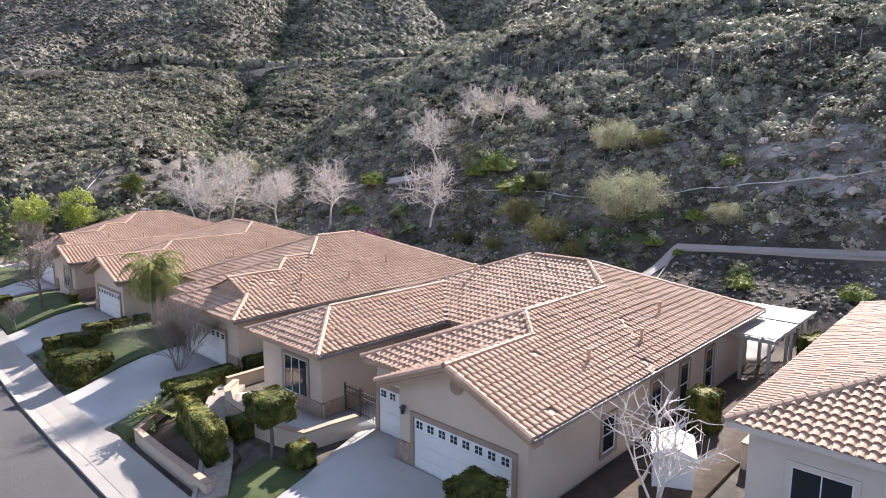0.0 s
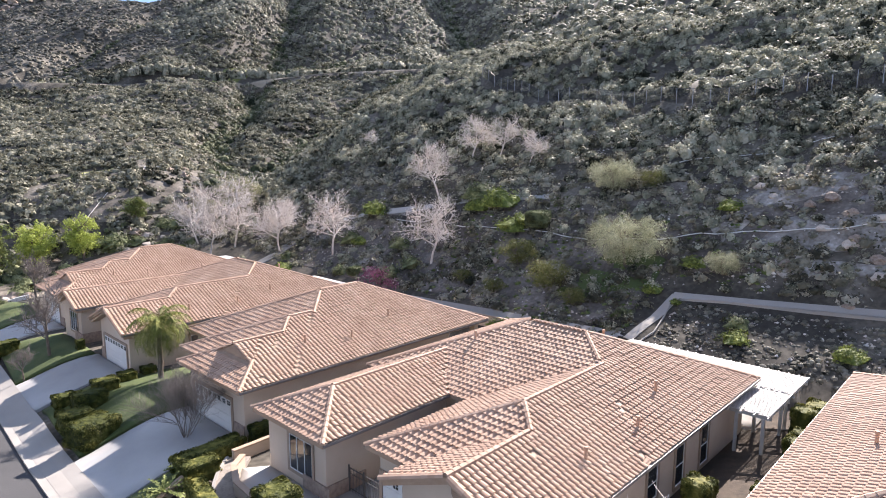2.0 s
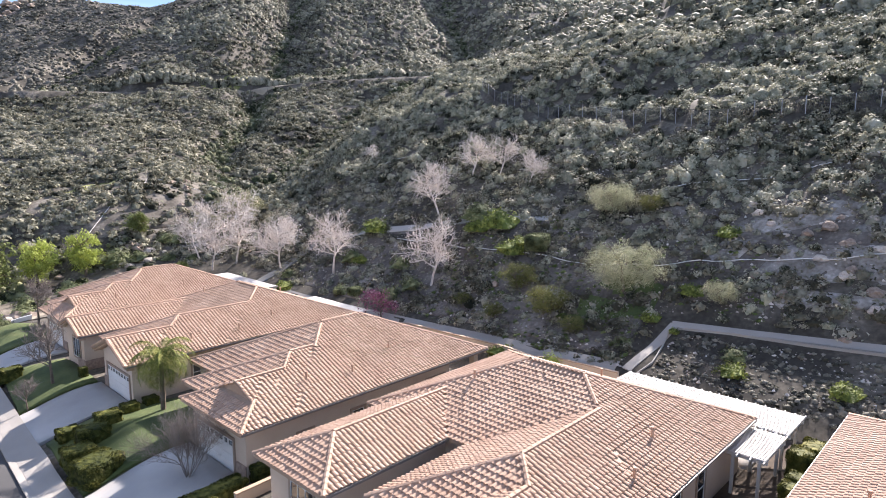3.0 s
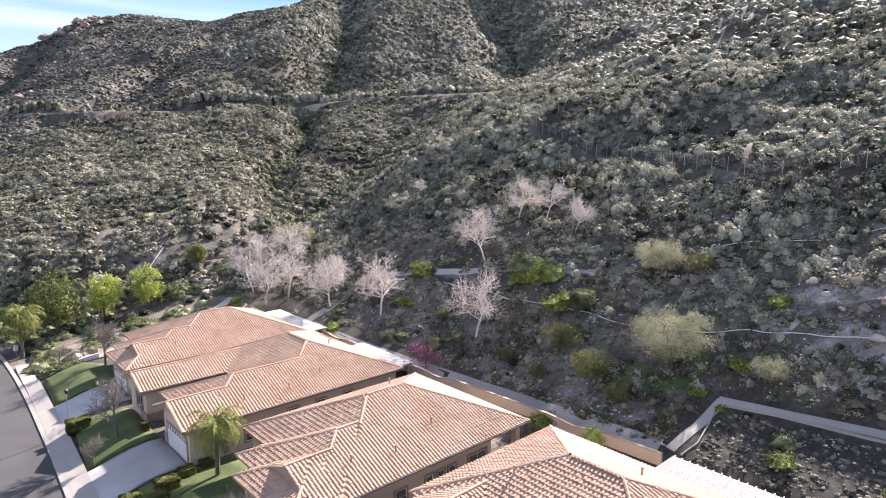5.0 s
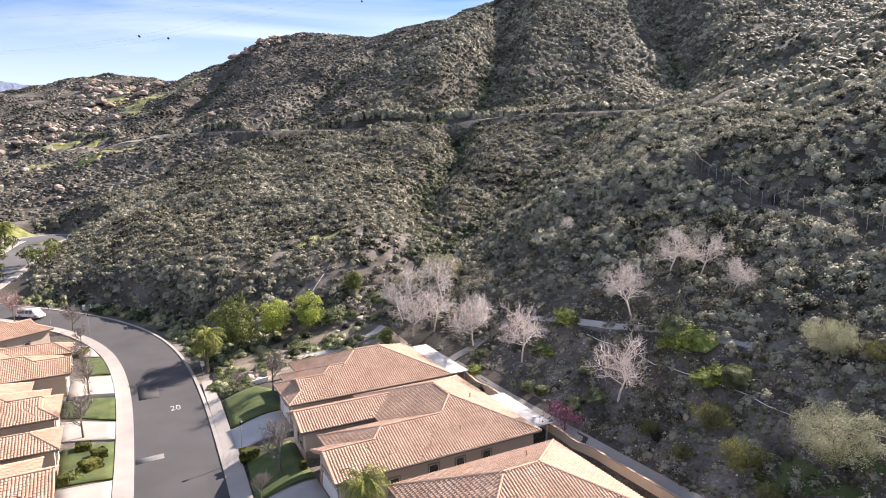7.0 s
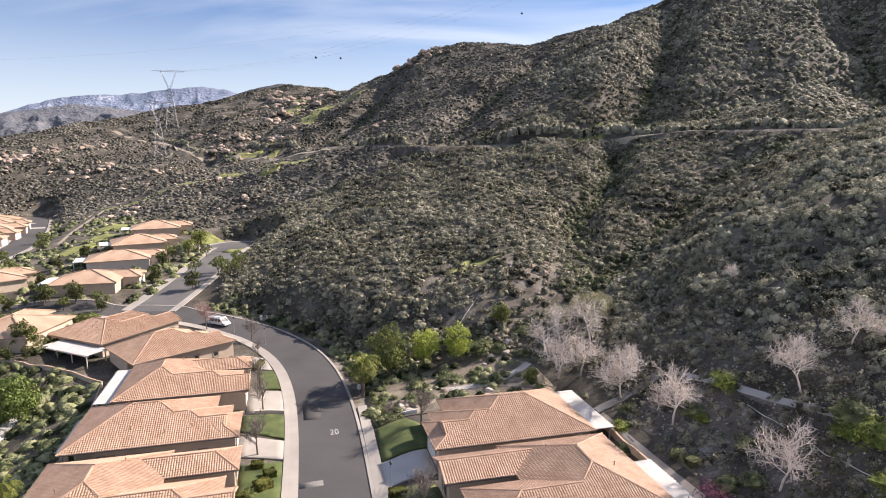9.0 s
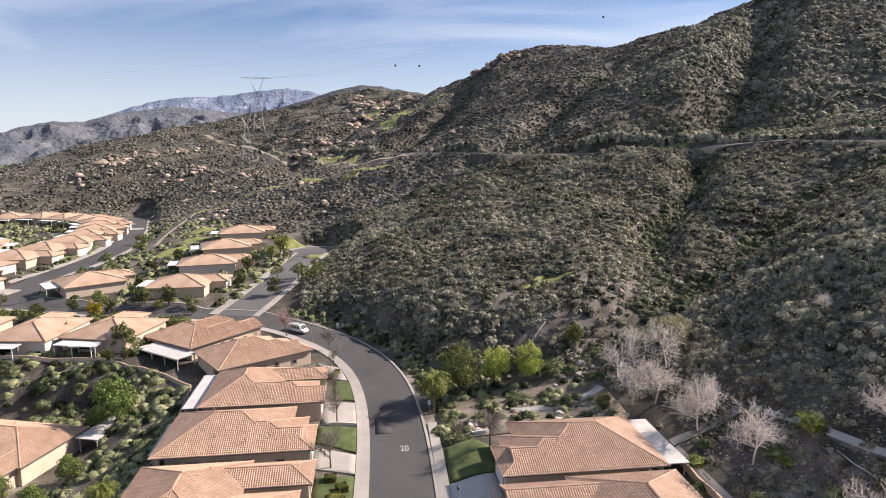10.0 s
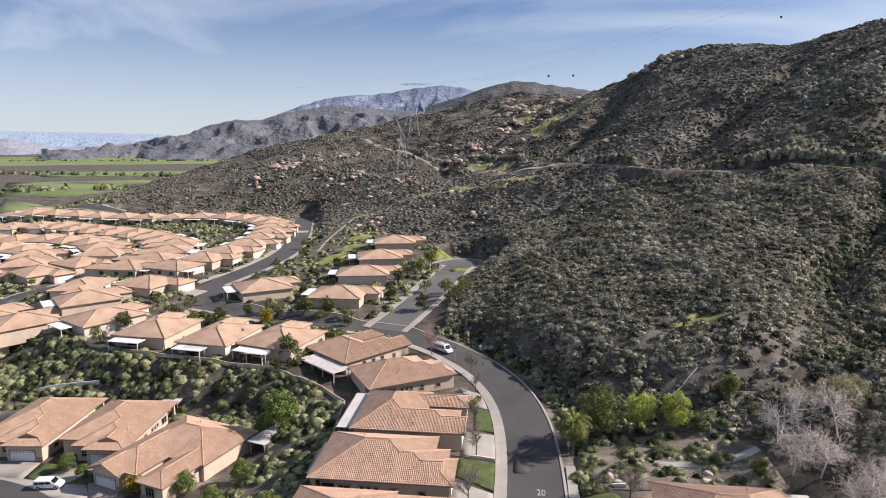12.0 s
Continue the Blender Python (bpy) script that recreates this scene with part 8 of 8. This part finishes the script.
# heaps of stones: x, y, largest, spread, how many
for i, (x, y, s, w, n) in enumerate(((-24, 560, 3.6, 7, 7), (-14, 540, 3.8, 7, 8), (5, 489, 3.4, 5, 6), (30, 541, 3.4, 9, 6), (-20, 470, 3.4, 8, 10), (-39, 488, 2.8, 8, 7), (-16, 388, 2.6, 6, 6), (-45, 440, 2.6, 9, 7), (-70, 455, 2.2, 6, 4), (-32, 440, 2.4, 7, 6), (-8, 510, 3.0, 7, 8), (-42, 432, 2.6, 5, 6), (-62, 426, 2.2, 6, 5),
                                     (-178, 426, 3.6, 4, 6), (-170, 432, 2.4, 6, 4), (-146, 459, 3.0, 4, 6), (-126, 411, 2.2, 5, 6), (-90, 388, 2.2, 5, 5), (-109, 379, 1.8, 3, 3), (-103, 363, 2.6, 2, 2), (-137, 401, 1.8, 6, 4), (-164, 451, 1.8, 5, 4), (-182, 408, 1.6, 5, 3), (-195, 400, 3.4, 4, 4), (-73, 341, 2.0, 3, 3), (-49, 309, 1.8, 6, 8),
                                     (-34, 264, 1.6, 6, 7), (-83, 287, 2.2, 5, 7), (-22, 297, 1.6, 3, 4), (-151, 414, 1.6, 6, 4), (10, 452, 2.4, 7, 6), (88, 440, 2.6, 7, 6), (112, 452, 2.2, 8, 5))):
    for k in range(n):
        big = s * (0.16 + 0.36 * rng.uniform() ** 2)
        copy_thing(hill[(i + k) % 3], on_ground(x + rng.normal(0, w), y + rng.normal(0, w), 57 * i + 31 * k, big, -0.3))
for i in range(110):
    x, y = rng.uniform(-330, 60), rng.uniform(300, 590)
    if wander(np.array(x), np.array(y), 30.0, 5.0) > 0.1:
        copy_thing(stones[i % 3], on_ground(x, y, 41 * i, rng.uniform(0.8, 2.4), 0.1))


pale_stone = boulder(4, M["stone_pale"], "large pale granite boulder in the planted corner")
place(pale_stone, 25.5, 92.5, 30, 0.95)
for i, (x, y, s) in enumerate(((22.7, 92.7, 1.0), (21.2, 90.5, 1.2), (24.1, 90.3, 1.2), (17.0, 79.2, 1.2), (16.0, 76.8, 1.1), (1.7, 78.9, 1.3), (2.6, 76.8, 1.0), (13.6, 86.5, 0.7), (8.1, 96.0, 0.8), (27.2, 90.9, 0.6), (19.4, 88.8, 0.6), (12.2, 84.6, 0.5), (47.5, 1.8, 0.8), (46.2, 0.4, 0.6), (45.0, -1.2, 0.5), (49.0, 3.0, 0.9), (42.8, -4.5, 0.7), (41.6, -6.8, 0.9), (43.8, -8.6, 0.8), (40.2, -3.6, 0.45), (48.6, -3.0, 0.6), (39.0, -9.4, 0.8), (46.8, -7.4, 0.6))):
    copy_thing(pale_stone, on_ground(x, y, 83 * i + 20, 0.75 * s, 0.1 * s))


# lattice towers and their wires
def lattice_tower(tall, seed):
    ob = tagged(new("transmission_tower"), "grey steel lattice transmission tower on the hill", "transmission tower", group="transmission towers")
    def half(z):
        return np.interp(z, [0, 0.68 * tall], [tall * 0.10, tall * 0.022])
    legs, braces, arms = [], [], []
    levels = [tall * k for k in (0, 0.17, 0.32, 0.45, 0.55, 0.62, 0.68)]
    corner = ((1, 1), (-1, 1), (-1, -1), (1, -1))
    for a, b in zip(levels[:-1], levels[1:]):
        ha, hb = half(a), half(b)
        for i in range(4):
            (sx, sy), (tx, ty) = corner[i], corner[(i + 1) % 4]
            legs.append(((sx * ha, sy * ha, a), (sx * hb, sy * hb, b), 0.13, 0.13))
            braces.append(((sx * ha, sy * ha, a), (tx * hb, ty * hb, b), 0.06, 0.06))
            braces.append(((tx * ha, ty * ha, a), (sx * hb, sy * hb, b), 0.06, 0.06))
            braces.append(((sx * hb, sy * hb, b), (tx * hb, ty * hb, b), 0.06, 0.06))
    w, d = half(levels[-1]), tall * 0.02
    for s in (-1, 1):
        horn = s * tall * 0.13
        for sy in (-1, 1):
            arms.append(((s * w, sy * w, 0.68 * tall), (horn + s * 0.5, sy * d * 0.5, tall), 0.11, 0.08))
            arms.append(((s * w * 0.2, sy * w, 0.68 * tall), (horn - s * 0.9, sy * d * 0.5, tall * 0.96), 0.09, 0.08))
            arms.append(((0, sy * d, tall * 0.955), (s * tall * 0.26, 0, tall * 0.965), 0.09, 0.06))
            arms.append(((0, sy * d, tall * 0.985), (s * tall * 0.26, 0, tall * 0.968), 0.09, 0.06))
        for k in range(5):
            z0, z1 = 0.68 + 0.055 * k, 0.68 + 0.055 * (k + 1)
            arms.append(((s * np.interp(z0, [0.68, 1], [w, abs(horn)]), 0, z0 * tall), (s * np.interp(z1, [0.68, 0.96], [w * 0.2, abs(horn) - 0.9]), 0, z1 * tall), 0.06, 0.06))
        for k in range(5):
            arms.append(((s * tall * 0.05 * k, d, tall * 0.957), (s * tall * 0.05 * (k + 1), -d * 0.5, tall * 0.98), 0.05, 0.05))
    for name, rows in (("leg", legs), ("brace", braces), ("crossarm", arms)):
        V, F = prisms([tuple(np.array(q, float) if isinstance(q, tuple) else q for q in r) for r in rows], 4)
        c = new(name, quick_mesh(name, V, F, M["steel"]))
        c.parent = ob
        tagged(c, kind="stuff")
    return ob


TOWER_B = (-101, 523)
M["black"] = material("marker_black", [(0.015, 0.014, 0.014), (0.03, 0.028, 0.028)], 1.0, 0.6, 0.0, 5)
tower = lattice_tower(46.0, 1)
place(tower, TOWER_B[0], TOWER_B[1], 12)
copy_thing(tower, on_ground(-93, 420, 15, 0.8))
copy_thing(tower, on_ground(-290, 850, 20, 1.3))


def wire(name, a, b, sag, rad, mat, label, steps=24):
    a, b = np.array(a, float), np.array(b, float)
    k = np.linspace(0, 1, steps + 1)
    p = a + (b - a) * k[:, None]
    p[:, 2] -= 4 * sag * k * (1 - k)
    V, F = tube(p, rad, 4)
    return tagged(new(name, quick_mesh(name, V, F, mat)), label, "power line", group="power lines")


for dx, dz in ((-10, 0), (0, 0.4), (10, 0)):
    wire("power_line", (TOWER_B[0] + dx, TOWER_B[1] - 0.2 * dx, level(*TOWER_B) + 44.2 + dz), (330 + dx, 210, 245 + dz), 42, 0.022, M["steel"], "high-voltage line hung from tower to hill")
for x, y, z in ((1.2, 299, 83), (13, 298.6, 83), (104, 292, 107)):
    bm = bmesh.new()
    bmesh.ops.create_icosphere(bm, subdivisions=2, radius=0.55)
    ball = part("marker_ball", bm, M["black"], None)
    ball.location = (x, y, z)
    tagged(ball, "dark aerial marker ball on the wires over the valley", "marker ball", group="marker balls")
wire("marker_wire", (-140, 305, 78), (240, 286, 150), 12, 0.015, M["steel"], "wire that carries the marker balls")

# ---- valley fields and mountains ----
FIELD = "green crop field on the valley floor"
for o in ([(-850, 930), (-700, 1010), (-470, 1010), (-380, 830), (-420, 720), (-660, 700)], [(-600, 640), (-470, 590), (-440, 520), (-470, 470)], [(-1100, 1250), (-500, 1400), (-480, 1250), (-900, 1080)], [(-1500, 900), (-900, 960), (-720, 660), (-1200, 520)], [(-2400, 2300), (-900, 2500), (-500, 1900), (-1500, 1500)], [(-800, 560), (-640, 600), (-560, 430), (-700, 380)]):
    patch("field", o, 0.5, M["field"], FIELD, "field", cell=60, thick=2.0)
rng = np.random.default_rng(91)
k = []
for (x0, y0), (x1, y1), n in (((-1150, 1180), (-380, 1120), 130), ((-700, 760), (-640, 800), 26), ((-620, 830), (-420, 760), 30), ((-480, 560), (-330, 700), 30), ((-1700, 1900), (-600, 2100), 120)):
    t = rng.uniform(0, 1, n)
    k.append(np.stack([x0 + t * (x1 - x0) + rng.normal(0, 14, n), y0 + t * (y1 - y0) + rng.normal(0, 18, n)], 1))
xy = np.concatenate(k)
r = rng.uniform(3, 7, len(xy))
shrub_stuff("valley_trees", xy, r, r * rng.uniform(0.9, 1.5, len(xy)), 40, 0.28, M["ground_cover"], "dark rows of trees on the valley floor", "trees", 92)


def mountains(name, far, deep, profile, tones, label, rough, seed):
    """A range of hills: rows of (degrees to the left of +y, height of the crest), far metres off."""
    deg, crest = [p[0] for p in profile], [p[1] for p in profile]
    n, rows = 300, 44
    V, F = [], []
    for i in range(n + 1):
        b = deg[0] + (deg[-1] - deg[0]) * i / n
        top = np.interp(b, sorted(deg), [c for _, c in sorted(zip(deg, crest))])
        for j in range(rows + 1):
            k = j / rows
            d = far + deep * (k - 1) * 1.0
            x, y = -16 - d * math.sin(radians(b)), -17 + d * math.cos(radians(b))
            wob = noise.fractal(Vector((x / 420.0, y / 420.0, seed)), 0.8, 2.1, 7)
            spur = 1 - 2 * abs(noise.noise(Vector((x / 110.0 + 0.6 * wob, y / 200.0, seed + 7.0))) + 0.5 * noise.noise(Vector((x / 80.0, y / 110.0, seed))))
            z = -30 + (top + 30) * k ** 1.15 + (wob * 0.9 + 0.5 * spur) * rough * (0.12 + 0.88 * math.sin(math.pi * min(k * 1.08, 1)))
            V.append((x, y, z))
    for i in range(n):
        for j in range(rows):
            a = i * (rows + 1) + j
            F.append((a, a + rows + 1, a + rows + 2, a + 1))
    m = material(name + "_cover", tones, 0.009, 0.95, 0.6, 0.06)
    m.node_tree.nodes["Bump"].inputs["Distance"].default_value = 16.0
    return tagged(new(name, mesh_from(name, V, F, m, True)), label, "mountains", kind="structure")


# distance haze is mixed into the first four ranges' tones as blue-grey
mountains("mountains_haze", 4750, 500, [(46, 104), (40, 104), (36, 100), (31, 92), (26, 70), (20, 30)], [(0.22, 0.29, 0.39), (0.27, 0.34, 0.44)], "far ranges along the horizon, coloured pale blue for haze", 12, 1)
mountains("mountains_low", 4100, 500, [(46, 45), (41, 58), (38, 10), (35, 20), (32, 40), (29, 15), (26, 0)], [(0.20, 0.22, 0.27), (0.28, 0.29, 0.33)], "low brown hills beyond the valley, haze greyed into their colour", 20, 2)
mountains("mountains_brown", 3300, 900, [(39, -10), (36, 8), (32, 30), (29.5, 55), (26.5, 128), (24.5, 150), (22.3, 150), (20.2, 190), (18, 205), (16, 225), (13.4, 215), (10.8, 205), (6, 190), (0, 150)], [(0.062, 0.073, 0.095), (0.098, 0.106, 0.125), (0.15, 0.152, 0.162)], "bare brown granite hills across the valley, coloured blue-grey for haze", 75, 3)
mountains("mountains_snow", 4700, 700, [(21, 230), (18.8, 300), (16.8, 345), (14.8, 370), (12.7, 380), (10.7, 400), (8.6, 430), (6.5, 445), (4.5, 430), (2.4, 380), (0, 320)], [(0.10, 0.135, 0.21), (0.14, 0.18, 0.26), (0.19, 0.23, 0.32), (0.40, 0.44, 0.52)], "mountain range coloured blue for haze, with thin snow along the crest", 70, 4)
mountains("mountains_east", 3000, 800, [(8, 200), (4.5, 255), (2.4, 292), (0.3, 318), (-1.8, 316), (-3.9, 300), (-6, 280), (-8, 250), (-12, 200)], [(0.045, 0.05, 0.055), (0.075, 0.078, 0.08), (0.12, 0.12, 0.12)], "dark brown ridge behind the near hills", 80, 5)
